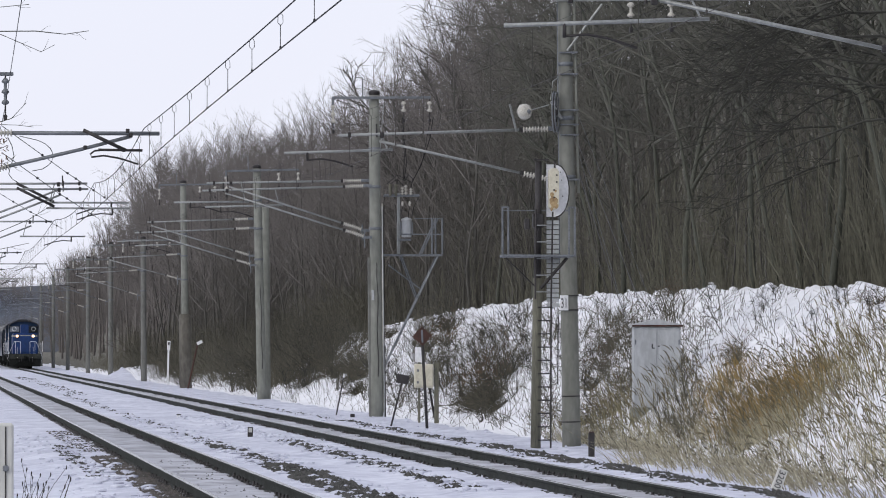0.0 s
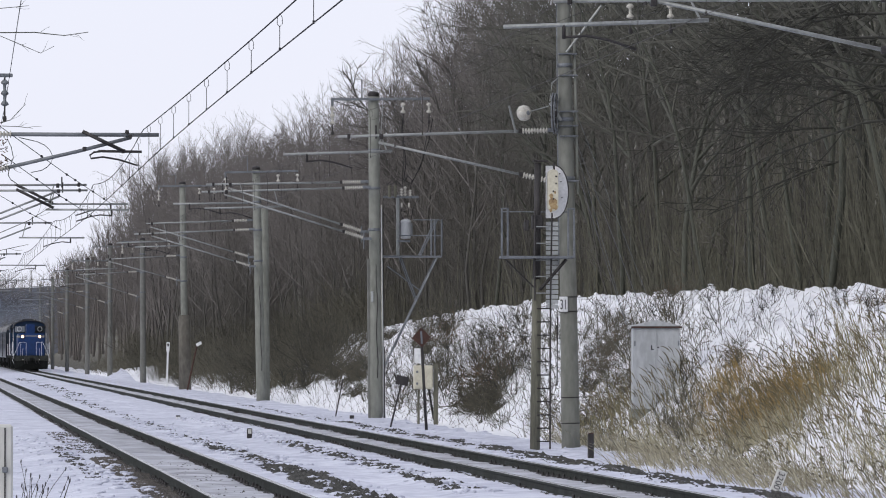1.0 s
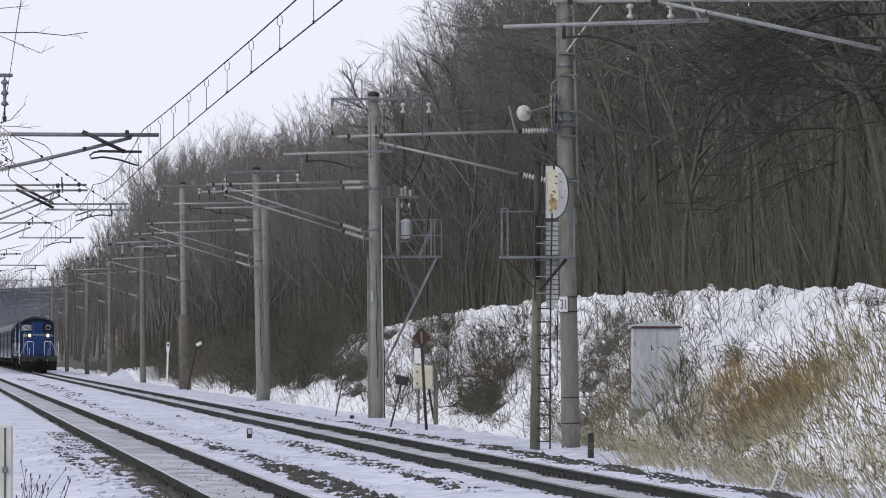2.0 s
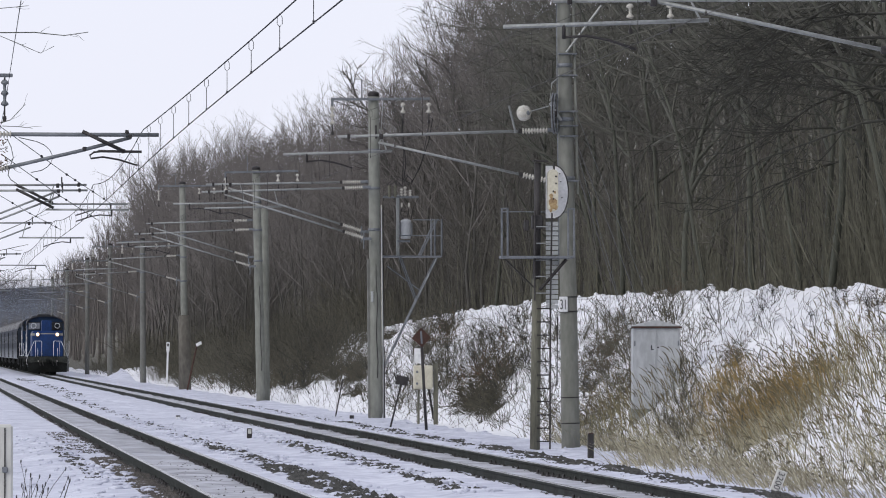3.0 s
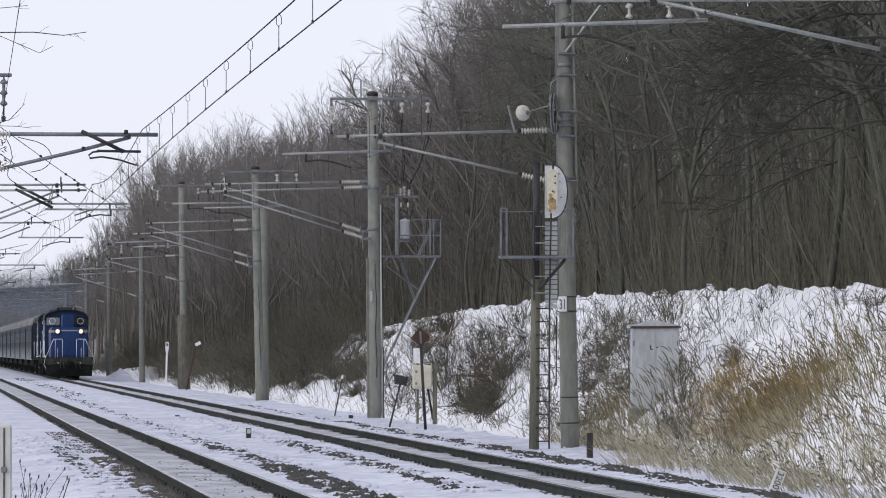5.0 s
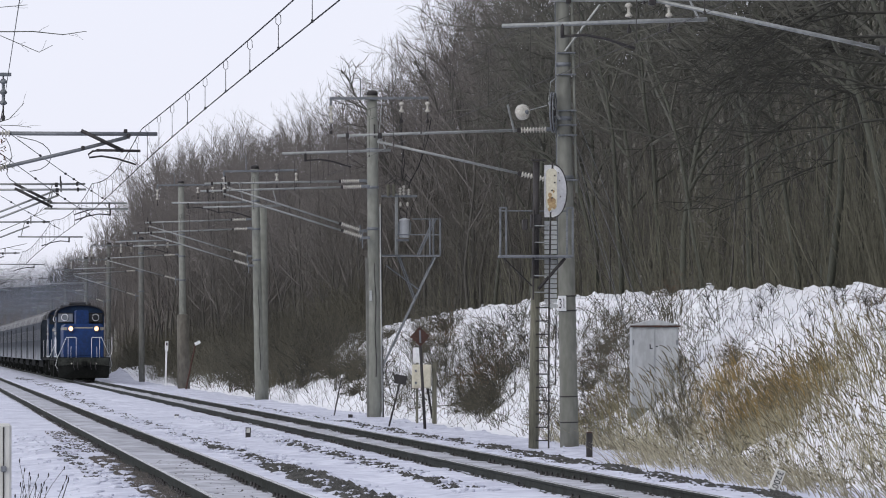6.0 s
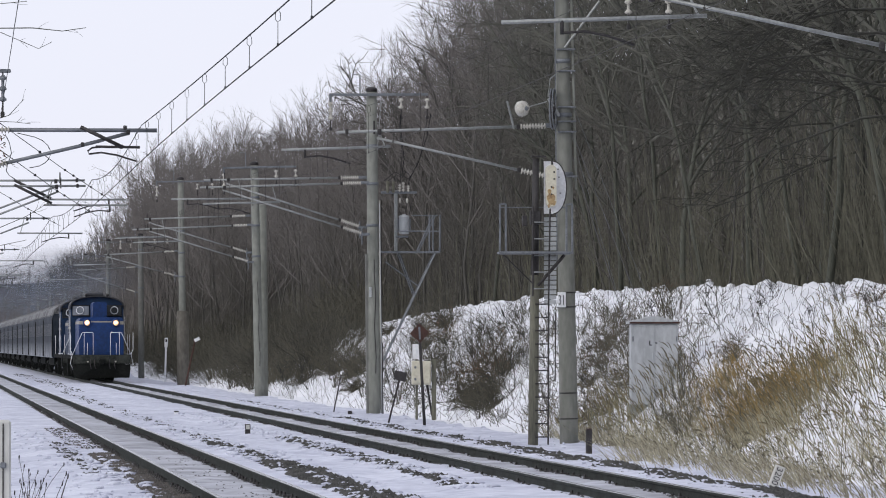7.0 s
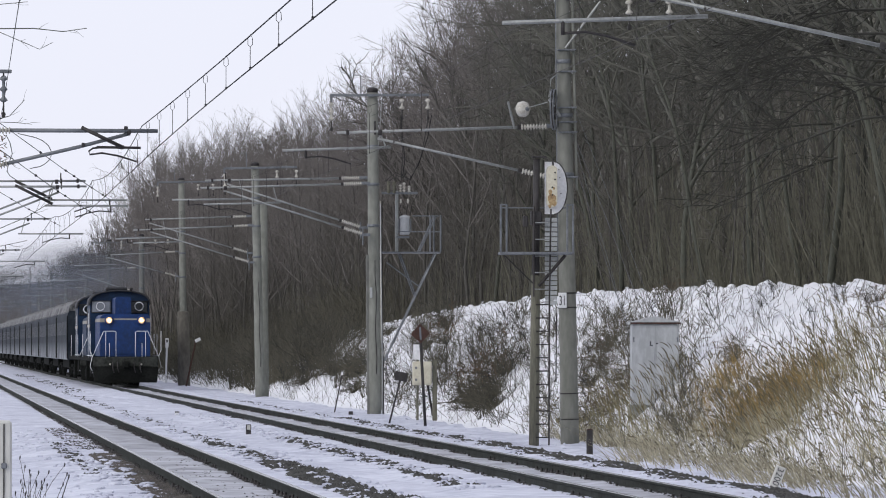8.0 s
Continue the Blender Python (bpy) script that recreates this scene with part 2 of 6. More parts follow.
# ---- mesh helpers ----
class Geo:
    """Collects vertices and faces of one mesh."""

    def __init__(self):
        self.v, self.f = [], []

    def tube(self, pts, radii, sides=6, caps=True):
        pts = [Vector(p) for p in pts]
        if not hasattr(radii, "__len__"):
            radii = [radii] * len(pts)
        first = len(self.v)
        n = len(pts)
        for i, p in enumerate(pts):
            d = (pts[min(i + 1, n - 1)] - pts[max(i - 1, 0)]).normalized()
            a = d.cross(Vector((0, 0, 1)) if abs(d.z) < 0.9 else Vector((1, 0, 0))).normalized()
            b = d.cross(a)
            for k in range(sides):
                w = 2 * math.pi * k / sides
                self.v.append(p + (a * math.cos(w) + b * math.sin(w)) * radii[i])
        for i in range(n - 1):
            for k in range(sides):
                q = first + i * sides
                k2 = (k + 1) % sides
                self.f.append((q + k, q + k2, q + sides + k2, q + sides + k))
        if caps:
            self.f.append(tuple(first + k for k in reversed(range(sides))))
            self.f.append(tuple(first + (n - 1) * sides + k for k in range(sides)))
        return self

    def spike(self, pts, r):
        """A twig that tapers to a point."""
        p, q = Vector(pts[0]), Vector(pts[-1])
        d = (q - p).normalized()
        a = d.cross(Vector((0, 0, 1)) if abs(d.z) < 0.9 else Vector((1, 0, 0))).normalized()
        b = d.cross(a)
        first = len(self.v)
        self.v += [p + a * r, p + (b * 0.866 - a * 0.5) * r, p - (b * 0.866 + a * 0.5) * r, q]
        self.f += [(first, first + 1, first + 3), (first + 1, first + 2, first + 3), (first + 2, first, first + 3)]

    def box(self, c, size, m=None, bevel=0.012):
        """A box with chamfered edges, centre c."""
        hx, hy, hz = (s / 2 for s in size)
        e = min(bevel, 0.3 * min(size))
        bm = bmesh.new()
        bmesh.ops.create_cube(bm, size=1.0)
        bmesh.ops.scale(bm, vec=(2 * hx, 2 * hy, 2 * hz), verts=bm.verts)
        if e > 0.0005:
            bmesh.ops.bevel(bm, geom=bm.edges[:], offset=e, segments=1, affect="EDGES")
        self.join(bm, Matrix.Translation(c) @ (m or Matrix()))
        bm.free()
        return self

    def join(self, bm, m):
        first = len(self.v)
        bm.verts.index_update()
        self.v += [m @ v.co for v in bm.verts]
        self.f += [tuple(first + v.index for v in f.verts) for f in bm.faces]

    def lathe(self, profile, base, axis=(0, 0, 1), sides=12):
        """profile: (distance along axis, radius)."""
        ax = Vector(axis).normalized()
        a = ax.cross(Vector((0, 0, 1)) if abs(ax.z) < 0.9 else Vector((1, 0, 0))).normalized()
        b = ax.cross(a)
        first = len(self.v)
        for h, r in profile:
            for k in range(sides):
                w = 2 * math.pi * k / sides
                self.v.append(Vector(base) + ax * h + (a * math.cos(w) + b * math.sin(w)) * r)
        for i in range(len(profile) - 1):
            for k in range(sides):
                q, k2 = first + i * sides, (k + 1) % sides
                self.f.append((q + k, q + k2, q + sides + k2, q + sides + k))
        self.f.append(tuple(first + k for k in reversed(range(sides))))
        self.f.append(tuple(first + (len(profile) - 1) * sides + k for k in range(sides)))
        return self

    def extrude(self, outline, y0, y1, plane="xz"):
        """A closed outline in a plane, drawn out along the third axis."""
        first, n = len(self.v), len(outline)
        for y in (y0, y1):
            for p, q in outline:
                self.v.append(Vector({"xz": (p, y, q), "yz": (y, p, q), "xy": (p, q, y)}[plane]))
        for k in range(n):
            k2 = (k + 1) % n
            self.f.append((first + k, first + k2, first + n + k2, first + n + k))
        self.f.append(tuple(first + k for k in reversed(range(n))))
        self.f.append(tuple(first + n + k for k in range(n)))
        return self

    def leaf(self, c, d, w):
        """A small folded leaf of two triangles, half length d, half width w."""
        first = len(self.v)
        a = d.cross(Vector((0.3, 0.5, 0.8))).normalized() * w
        self.v += [c - d, c + a, c + d, c - a * 0.6 + Vector((0, 0, w))]
        self.f += [(first, first + 1, first + 2), (first, first + 2, first + 3)]

    def ribbon(self, pts, widths, side):
        """A thin folded blade: two strips that meet in a keel."""
        first = len(self.v)
        side = Vector(side)
        for p, w in zip(pts, widths):
            p = Vector(p)
            up = Vector((side.y, -side.x, 0)) * w * 0.5
            self.v += [p - side * w, p + up, p + side * w]
        for i in range(len(pts) - 1):
            q = first + 3 * i
            self.f += [(q, q + 1, q + 4, q + 3), (q + 1, q + 2, q + 5, q + 4)]
        return self

    def mesh(self, name, material, smooth=False):
        me = bpy.data.meshes.new(name)
        me.from_pydata([tuple(v) for v in self.v], [], self.f)
        me.materials.append(material)
        if smooth:
            me.polygons.foreach_set("use_smooth", [True] * len(me.polygons))
        me.update()
        return me


def part(name, geo, material, parent, label="", smooth=False):
    ob = new(name, geo.mesh(name, material, smooth))
    ob.parent = parent
    if label:
        tagged(ob, label)
    return ob


def thing(name, m, label, category, group="", kind=""):
    ob = new(name)
    ob.empty_display_size = 0.3
    ob.matrix_world = m
    return tagged(ob, label, category, group, kind)


def solid(name, geo, material, label, category, group="", kind="", smooth=False, m=None):
    ob = new(name, geo.mesh(name, material, smooth))
    if m is not None:
        ob.matrix_world = m
    return tagged(ob, label, category, group, kind)


def lerp(x, table):
    return float(np.interp(x, [r[0] for r in table], [r[1] for r in table]))


# ---- lie of the land ----
LEFT, RIGHT = 3.81, 8.41          # centre lines of the two tracks
GAUGE = 1.067
CREST = ((0, 2.4), (80, 2.61), (90, 2.77), (100, 2.88), (132, 3.06), (156, 2.97), (180, 2.64), (230, 1.9), (300, 1.5), (600, 1.2), (2500, 1.0))


def land(x, y):
    """Height of the ground at x, y."""
    if x < 13.2:
        z = lerp(x, ((-60, -0.5), (0, -0.32), (1.4, -0.24), (2.2, -0.15), (3.1, -0.155), (3.81, -0.14), (4.5, -0.155), (5.2, -0.15), (5.7, -0.17), (6.4, -0.17), (6.9, -0.13), (9.9, -0.13), (10.4, -0.16), (11.2, -0.24), (13.2, -0.24)))
        rough = 0.04 if 2.2 < x < 5.1 or 6.9 < x < 9.8 else 0.11
        if x > 11:
            rough = 0.12
    else:
        c = lerp(y, CREST)
        s = min(1.0, (x - 13.2) / 4.0)
        z = -0.24 + (c + 0.24) * (0.55 * s + 0.45 * s * s * (3 - 2 * s))
        rough = 0.2
        if x > 13.5:
            lump = 0.13 * noise.noise(Vector((x * 1.7, y * 0.9, 8.0))) + 0.10 * noise.noise(Vector((x * 3.6, y * 1.5, 5.0)))
            z += lump * min(1.0, (x - 13.5) / 1.0)
        if x > 17.2:
            z -= min(0.5, 0.18 * (x - 17.2))
            rough = 0.16
        if x > 21:
            z += min(34.0, 0.6 * (x - 21))
            rough = 0.7
    n = noise.noise(Vector((x * 0.9, y * 0.55, 0.3))) + 0.7 * noise.noise(Vector((x * 2.3, y * 1.6, 4.2)))
    z += 1.1 * math.exp(-((x - 13.3) / 1.2) ** 2 - ((y - 330) / 9.0) ** 2) * (1 + 0.55 * noise.noise(Vector((x * 2.4, y * 0.5, 3.0))))
    return z + rough * n * 0.6


def axis(rows):
    out = [rows[0][0]]
    for stop, step in rows[1:]:
        n = max(1, round((stop - out[-1]) / step))
        a = out[-1]
        out += [a + (stop - a) * (i + 1) / n for i in range(n)]
    return out


def build_land():
    xs = axis(((-1500, 0), (-300, 400), (-60, 60), (-4, 8), (1.2, 0.7), (11, 0.24), (18, 0.22), (24, 0.6), (70, 4.0), (200, 30), (1500, 400)))
    ys = axis(((-200, 0), (20, 40), (52, 6), (130, 0.3), (200, 0.7), (300, 2), (600, 12), (4500, 300)))
    nx = len(xs)
    verts = [(x, y, land(x, y)) for y in ys for x in xs]
    faces = [(j * nx + i, j * nx + i + 1, (j + 1) * nx + i + 1, (j + 1) * nx + i) for j in range(len(ys) - 1) for i in range(nx - 1)]
    me = bpy.data.meshes.new("ground")
    me.from_pydata(verts, [], faces)
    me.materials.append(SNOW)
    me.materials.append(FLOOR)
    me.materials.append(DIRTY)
    me.materials.append(TRODSHADE)
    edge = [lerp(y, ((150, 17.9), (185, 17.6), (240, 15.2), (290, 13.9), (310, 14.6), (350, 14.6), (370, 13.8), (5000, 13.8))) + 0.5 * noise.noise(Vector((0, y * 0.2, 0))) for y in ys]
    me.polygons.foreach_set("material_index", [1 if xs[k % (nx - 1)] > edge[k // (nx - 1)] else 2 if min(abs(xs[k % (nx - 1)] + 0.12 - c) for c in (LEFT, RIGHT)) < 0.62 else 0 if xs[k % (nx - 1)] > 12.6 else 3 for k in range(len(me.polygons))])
    me.polygons.foreach_set("use_smooth", [True] * len(me.polygons))
    tagged(new("ground", me), "trodden white snow over railway land and a wooded bank", "ground", kind="structure")


build_land()


# ---- tracks ----
def rail(name, x):
    g = Geo()
    w, y0, y1 = 0.033, -80.0, 2600.0
    prof = [(-0.06, -0.153), (0.06, -0.153), (0.06, -0.142), (0.012, -0.125), (0.01, -0.045), (w, -0.035), (w, -0.006), (-w, -0.006), (-w, -0.035), (-0.01, -0.045), (-0.012, -0.125), (-0.06, -0.142)]
    g.extrude([(x + a, b) for a, b in prof], y0, y1)
    ob = thing(name, Matrix(), "long rusty steel rail with a worn shiny head", "rail", "rails of the double track")
    part("rail_web", g, RAIL, ob)
    top = Geo()
    top.extrude([(x - w, -0.0055), (x + w, -0.0055), (x + w * 0.8, 0.0), (x - w * 0.8, 0.0)], y0, y1)
    part("rail_head", top, RAILTOP, ob, "bright worn rail head")
    return ob


rails = [rail("rail", c + s * (GAUGE / 2 + 0.033)) for c in (LEFT, RIGHT) for s in (-1, 1)]


def fastenings():
    """Clips and baseplates along each rail, seated on the buried sleepers."""
    base = Geo()
    base.box((0, 0, -0.128), (0.22, 0.13, 0.035), bevel=0.01)
    base.tube([(-0.085, 0, -0.12), (-0.085, 0, -0.075)], 0.02, 6)
    base.tube([(0.085, 0, -0.12), (0.085, 0, -0.075)], 0.02, 6)
    me = base.mesh("fastening", IRON)
    rng = random.Random(2)
    for r, x0 in zip(rails, [c + s * (GAUGE / 2 + 0.033) for c in (LEFT, RIGHT) for s in (-1, 1)]):
        y = 46.0
        while y < 150:
            y += 0.62
            if noise.noise(Vector((x0 * 3.0, y * 0.35, 2.0))) < -0.08:
                continue
            ob = new("fastening", me)
            ob.parent = r
            ob.location = (x0, y + rng.uniform(-0.02, 0.02), rng.uniform(-0.035, 0.004))


# ---- overhead line poles ----
def insulator(g, a, b, r=0.058, discs=9):
    """Ribbed rod insulator from a to b."""
    a, b = Vector(a), Vector(b)
    n = (b - a).length
    prof = [(0, r * 0.4)]
    for i in range(discs):
        h = n * (i + 0.5) / discs
        t = n / discs
        prof += [(h - t * 0.3, r * 0.45), (h - t * 0.12, r), (h + t * 0.12, r), (h + t * 0.3, r * 0.45)]
    prof.append((n, r * 0.4))
    g.lathe(prof, a, b - a, 10)


def hanging_insulator(parent, x, y, z, discs=2, r=0.078, material=None, label="white porcelain disc insulator"):
    g, k = Geo(), Geo()
    low = z - 0.16 - 0.2 * (discs - 1)
    prof = []
    for i in range(discs):
        prof += [(0.2 * i, 0.03), (0.2 * i + 0.03, r), (0.2 * i + 0.06, r * 0.9), (0.2 * i + 0.10, 0.03)]
    g.lathe(prof, (x, y, low), (0, 0, 1), 12)
    k.tube([(x, y, z), (x, y, z - 0.2 * discs - 0.18)], 0.018, 6)
    k.box((x, y, z - 0.2 * discs - 0.2), (0.07, 0.08, 0.1))
    ins = part("insulator", g, material or PORCELAIN, parent, label, True)
    part("insulator_pin", k, IRON, ins)


def cantilever(parent, side, y=0.0, top=(5.95, 5.87, 4.43), brace=(3.65, 5.75, 0.59, 5.02), steady=(5.58, 3.39, 5.54, 5.5), arm=5.05, material=None):
    """Hinged bracket that carries the wires: side -1 reaches to -x. Distances are taken from the pole.
    top: height at the pole, height and distance of the tip; brace: outer and inner end; steady: inner and outer end."""
    s = side
    material = material or GALV
    z0, z1, tip = top
    lift = lambda d: z0 + (z1 - z0) * d / tip
    part("bracket_tube", Geo().tube([(s * 0.80, y, lift(0.8)), (s * tip, y, z1)], 0.028, 10), material, parent, "grey galvanised bracket tube", True)
    d1, b1, d0, b0 = brace
    slope = (b1 - b0) / (d1 - d0)
    down = lambda d: b0 + slope * (d - d0)
    part("brace_tube", Geo().tube([(s * 0.80, y, down(0.8)), (s * d1, y, b1)], 0.026, 10), material, parent, "", True)
    for at_height in (lift, down):
        g = Geo()
        insulator(g, (s * 0.34, y, at_height(0.34)), (s * 0.86, y, at_height(0.86)))
        part("insulator", g, PORCELAIN, parent, "cream ribbed rod insulator", True)
        part("rod_clamp", Geo().box((s * 0.89, y, at_height(0.89)), (0.07, 0.075, 0.09)), IRON, parent)
    part("top_hinge", Geo().box((s * 0.25, y, z0), (0.26, 0.08, 0.08)), DULL, parent)
    part("foot_hinge", Geo().box((s * 0.25, y, down(0.25)), (0.26, 0.08, 0.08)), DULL, parent)
    part("hinge_rod", Geo().tube([(s * 0.33, y, down(0.3) - 0.3), (s * 0.33, y, down(0.3) + 0.15)], 0.02, 8), DULL, parent)
    q0, e0, q1, e1 = steady
    g = Geo()
    g.tube([(s * e0, y, q0), (s * e1, y, q1)], 0.025, 8)
    part("steady_tube", g, material, parent, "", True)
    part("drop_strut", Geo().tube([(s * (e0 + 0.1), y, q0), (s * (e0 + 0.22), y, lift(e0 + 0.22))], 0.015, 6), material, parent)
    at_arm = q0 + (q1 - q0) * (arm - e0) / (e1 - e0)
    g = Geo()
    g.tube([(s * arm, y, at_arm), (s * arm, y, at_arm - 0.17)], 0.026, 6)
    g.tube([(s * arm, y, at_arm - 0.15), (s * (arm - 0.28), y, at_arm - 0.13), (s * (arm - 0.55), y, at_arm - 0.18), (s * (arm - 0.88), y, at_arm - 0.29)], 0.018, 6)
    part("steady_arm", g, IRON, parent, "black curved registration arm", True)
    dm = min(d1 + 0.05, tip - 0.1)
    part("wire_saddle", Geo().tube([(s * dm, y, lift(dm) - 0.06), (s * dm, y, lift(dm) + 0.2)], 0.02, 6), IRON, parent)
    part("wire_clamp", Geo().box((s * (d1 - 0.05), y, lift(d1) - 0.02), (0.08, 0.1, 0.11)), IRON, parent)
    part("tube_clamp", Geo().box((s * (tip - 0.2), y, lift(tip - 0.2)), (0.06, 0.08, 0.1)), IRON, parent)


def level(reach, hi):
    """A bracket with a level top tube."""
    return dict(top=(5.89 + hi, 5.91 + hi, reach + 0.32), brace=(reach - 0.35, 5.77 + hi, 0.78, 5.08 + hi), steady=(5.43 + hi, reach - 0.72, 5.43 + hi, reach + 1.36), arm=reach + 0.92)


def pull_off(parent, reach=3.6, top=5.73, hi=0.0):
    """Bracket over the near track whose arm pulls the wire back towards the pole."""
    part("bracket_tube", Geo().tube([(0.8, 0, top), (reach, 0, top)], 0.04, 10), DULL, parent, "dark weathered bracket tube", True)
    part("brace_tube", Geo().tube([(0.7, 0, 5.09), (2.1, 0, 5.42), (3.08, 0, top - 0.05)], 0.036, 10), DULL, parent, "", True)
    part("diagonal_strut", Geo().tube([(2.16, -0.06, top + 0.06), (2.93, -0.06, 5.42)], 0.035, 8), IRON, parent, "black diagonal strut", True)
    part("steady_tube", Geo().tube([(2.45, 0, 5.42), (3.28, 0, 5.41)], 0.025, 8), IRON, parent, "", True)
    part("steady_arm", Geo().tube([(2.6, 0, 5.42), (2.38, 0, 5.40), (2.30, 0, 5.34), (2.32, 0, 5.28), (2.55, 0, 5.31), (2.85, 0, 5.26), (3.2, 0, 5.15)], 0.02, 6), IRON, parent, "black curved registration arm", True)
    for a, b in (((0.36, 0, top), (0.84, 0, top)), ((0.36, 0, 5.0), (0.78, 0, 5.11))):
        g = Geo()
        insulator(g, a, b, 0.07, 8)
        part("insulator", g, PORCELAIN, parent, "cream ribbed rod insulator", True)
    part("top_hinge", Geo().box((0.28, 0, top), (0.28, 0.09, 0.1)), DULL, parent)
    part("foot_hinge", Geo().box((0.28, 0, 4.98), (0.28, 0.09, 0.1)), DULL, parent)
    for x, z in ((3.06, top - 0.03), (2.2, 5.46), (2.93, 5.42), (3.0, top + 0.05)):
        part("wire_clamp", Geo().box((x, 0, z), (0.07, 0.1, 0.08)), IRON, parent)


def pole(x, y, height=8.75, r0=0.18, r1=0.145, lean=0.0, group="overhead line poles", cant=({},), side=-1, beam=True, foot=-0.2, label="round grey concrete overhead line pole with bracket arms", hi=0.0, concrete=None):
    ob = thing("overhead_line_pole", pose(x, y, 0) @ Matrix.Rotation(radians(lean), 4, "Y"), label, "utility pole", group)
    g = Geo()
    n = 7
    g.tube([(0, 0, foot - 0.5 + (height - foot + 0.5) * i / n) for i in range(n + 1)], [r0 + (r1 - r0) * i / n for i in range(n + 1)], 20)
    part("shaft", g, concrete or CONCRETE, ob, "", True)
    g = Geo()
    g.lathe([(-0.06, r1 * 1.08), (0.02, r1 * 1.12), (0.06, r1 * 0.9), (0.09, r1 * 0.3)], (0, 0, height), (0, 0, 1), 16)
    part("cap", g, IRON, ob, "dark pole cap")
    for z in (6.15 + hi, 5.0 + hi, 7.2):
        g = Geo()
        rr = r0 + (r1 - r0) * (z - foot) / (height - foot)
        g.lathe([(-0.04, rr + 0.006), (-0.035, rr + 0.018), (0.035, rr + 0.018), (0.04, rr + 0.006)], (0, 0, z), (0, 0, 1), 16)
        part("band", g, DULL, ob, "steel clamp band", True)
    for k, shape in enumerate(cant):
        cantilever(ob, side, (0.7 * k - 0.35) if len(cant) > 1 else 0.0, **shape)
    if beam:
        g = Geo()
        s = -side
        g.box((0.18 * s, -r1 - 0.05, height - 0.14), (2.75, 0.075, 0.075))
        g.box((-1.16 * s, -r1 - 0.05, height - 0.24), (0.07, 0.07, 0.2))
        part("crossarm", g, DULL, ob, "dark steel angle crossarm")
        g = Geo()
        g.tube([(-0.32 * s, 0, height - 0.1), (-0.32 * s, 0, height + 0.42), (-0.52 * s, 0, height + 0.43), (-0.53 * s, 0, height + 0.36)], 0.022, 6)
        part("earth_wire_hook", g, DULL, ob)
        hanging_insulator(ob, -1.16 * s, -r1 - 0.05, height - 0.28, 3)
        hanging_insulator(ob, 0.80 * s, -r1 - 0.05, height - 0.18, 2)
        hanging_insulator(ob, 1.52 * s, -r1 - 0.05, height - 0.18, 2)
    return ob


POLE_X = 12.4
# Far brackets take the duller steel, dimming with distance put into colour.
FAR = dict(material=DULL, top=(6.24, 6.12, 3.8), brace=(3.5, 5.90, 0.45, 4.95), steady=(5.6, 3.2, 5.56, 5.2), arm=4.8)
pole_rows = [
    (140.2, 8.75, -0.5, (dict(top=(6.17, 6.06, 4.80), brace=(4.17, 5.99, 0.58, 4.85), steady=(5.65, 2.58, 5.61, 4.72), arm=4.3), dict(top=(6.34, 6.29, 4.64), brace=(4.02, 6.19, 0.67, 5.09), steady=(5.77, 3.47, 5.76, 5.55), arm=5.1, material=None))),
    (189.3, 8.45, -1.3, (dict(top=(6.17, 6.08, 4.61), brace=(3.98, 6.01, 0.53, 4.88), steady=(5.62, 2.8, 5.6, 4.6), arm=4.2), dict(top=(6.53, 6.48, 4.12), brace=(3.97, 6.35, 0.53, 5.24), steady=(5.81, 3.25, 5.78, 5.25), arm=4.8))),
    (245.3, 9.72, -0.85, (dict(top=(6.24, 6.10, 3.71), brace=(3.6, 6.00, 0.43, 5.09), steady=(5.65, 3.2, 5.62, 5.2), arm=4.8),)),
    (293.0, 8.05, -0.4, (dict(top=(6.21, 6.01, 3.9), brace=(3.85, 5.92, 0.38, 4.78), steady=(5.5, 3.2, 5.48, 5.2), arm=4.8),)),
    (346.6, 8.85, 0.0, (FAR,)), (395.7, 8.75, 0.0, (FAR,)), (453.0, 8.85, 0.0, (FAR,)), (505.0, 8.8, 0.0, (FAR,)), (560.0, 8.8, 0.0, (FAR,))]
pole_a = pole(POLE_X + 0.04, 98.0, 9.0, 0.186, 0.128, -0.95, foot=-0.25, beam=False, concrete=OLIVEGREY, label="round grey concrete pole with wheel tensioner and number plate")
part("crossarm", Geo().box((0.65, -0.19, 8.5), (3.2, 0.075, 0.075)), DULL, pole_a, "dark steel angle crossarm")
hanging_insulator(pole_a, 1.28, -0.19, 8.44, 2)
hanging_insulator(pole_a, 2.07, -0.19, 8.44, 2)
for py, hgt, lean, cant in pole_rows:
    # Far poles get dimmer concrete: dimming with distance is put into the colour.
    op = pole(POLE_X - (0.03 if py < 150 else 0.0), py, hgt, lean=lean, cant=cant, concrete=DIMMED if py > 280 else None)
    # Thin dark tubes added on the nearer poles for cracks in the concrete.
    if py < 200:
        part("cable", Geo().tube([(0.03 + 0.02 * math.sin(1.7 * k), -0.185 + 0.0035 * k, 0.9 + 0.45 * k) for k in range(8)], 0.012, 5), IRON, op, "dark wavy line standing for a crack in the pole", True)
    if py == 140.2:
        part("conduit", Geo().tube([(0.205, -0.08, -0.4), (0.20, -0.08, 2.0), (0.185, -0.08, 5.6)], 0.016, 6), PALE, op, "pale cable conduit", True)
        part("cable_guard", Geo().tube([(0.222, -0.04, -0.4), (0.216, -0.04, 1.75)], 0.034, 8), IRON, op, "dark cable guard", True)
        part("batten", Geo().box((-0.175, -0.02, 1.9), (0.09, 0.1, 4.6), bevel=0.01), DIMMED, op, "weathered batten strapped to the pole")
        part("pole_plate", Geo().box((-0.1, -0.19, 3.15), (0.07, 0.01, 0.28), bevel=0), PALE, op, "small pale plate")
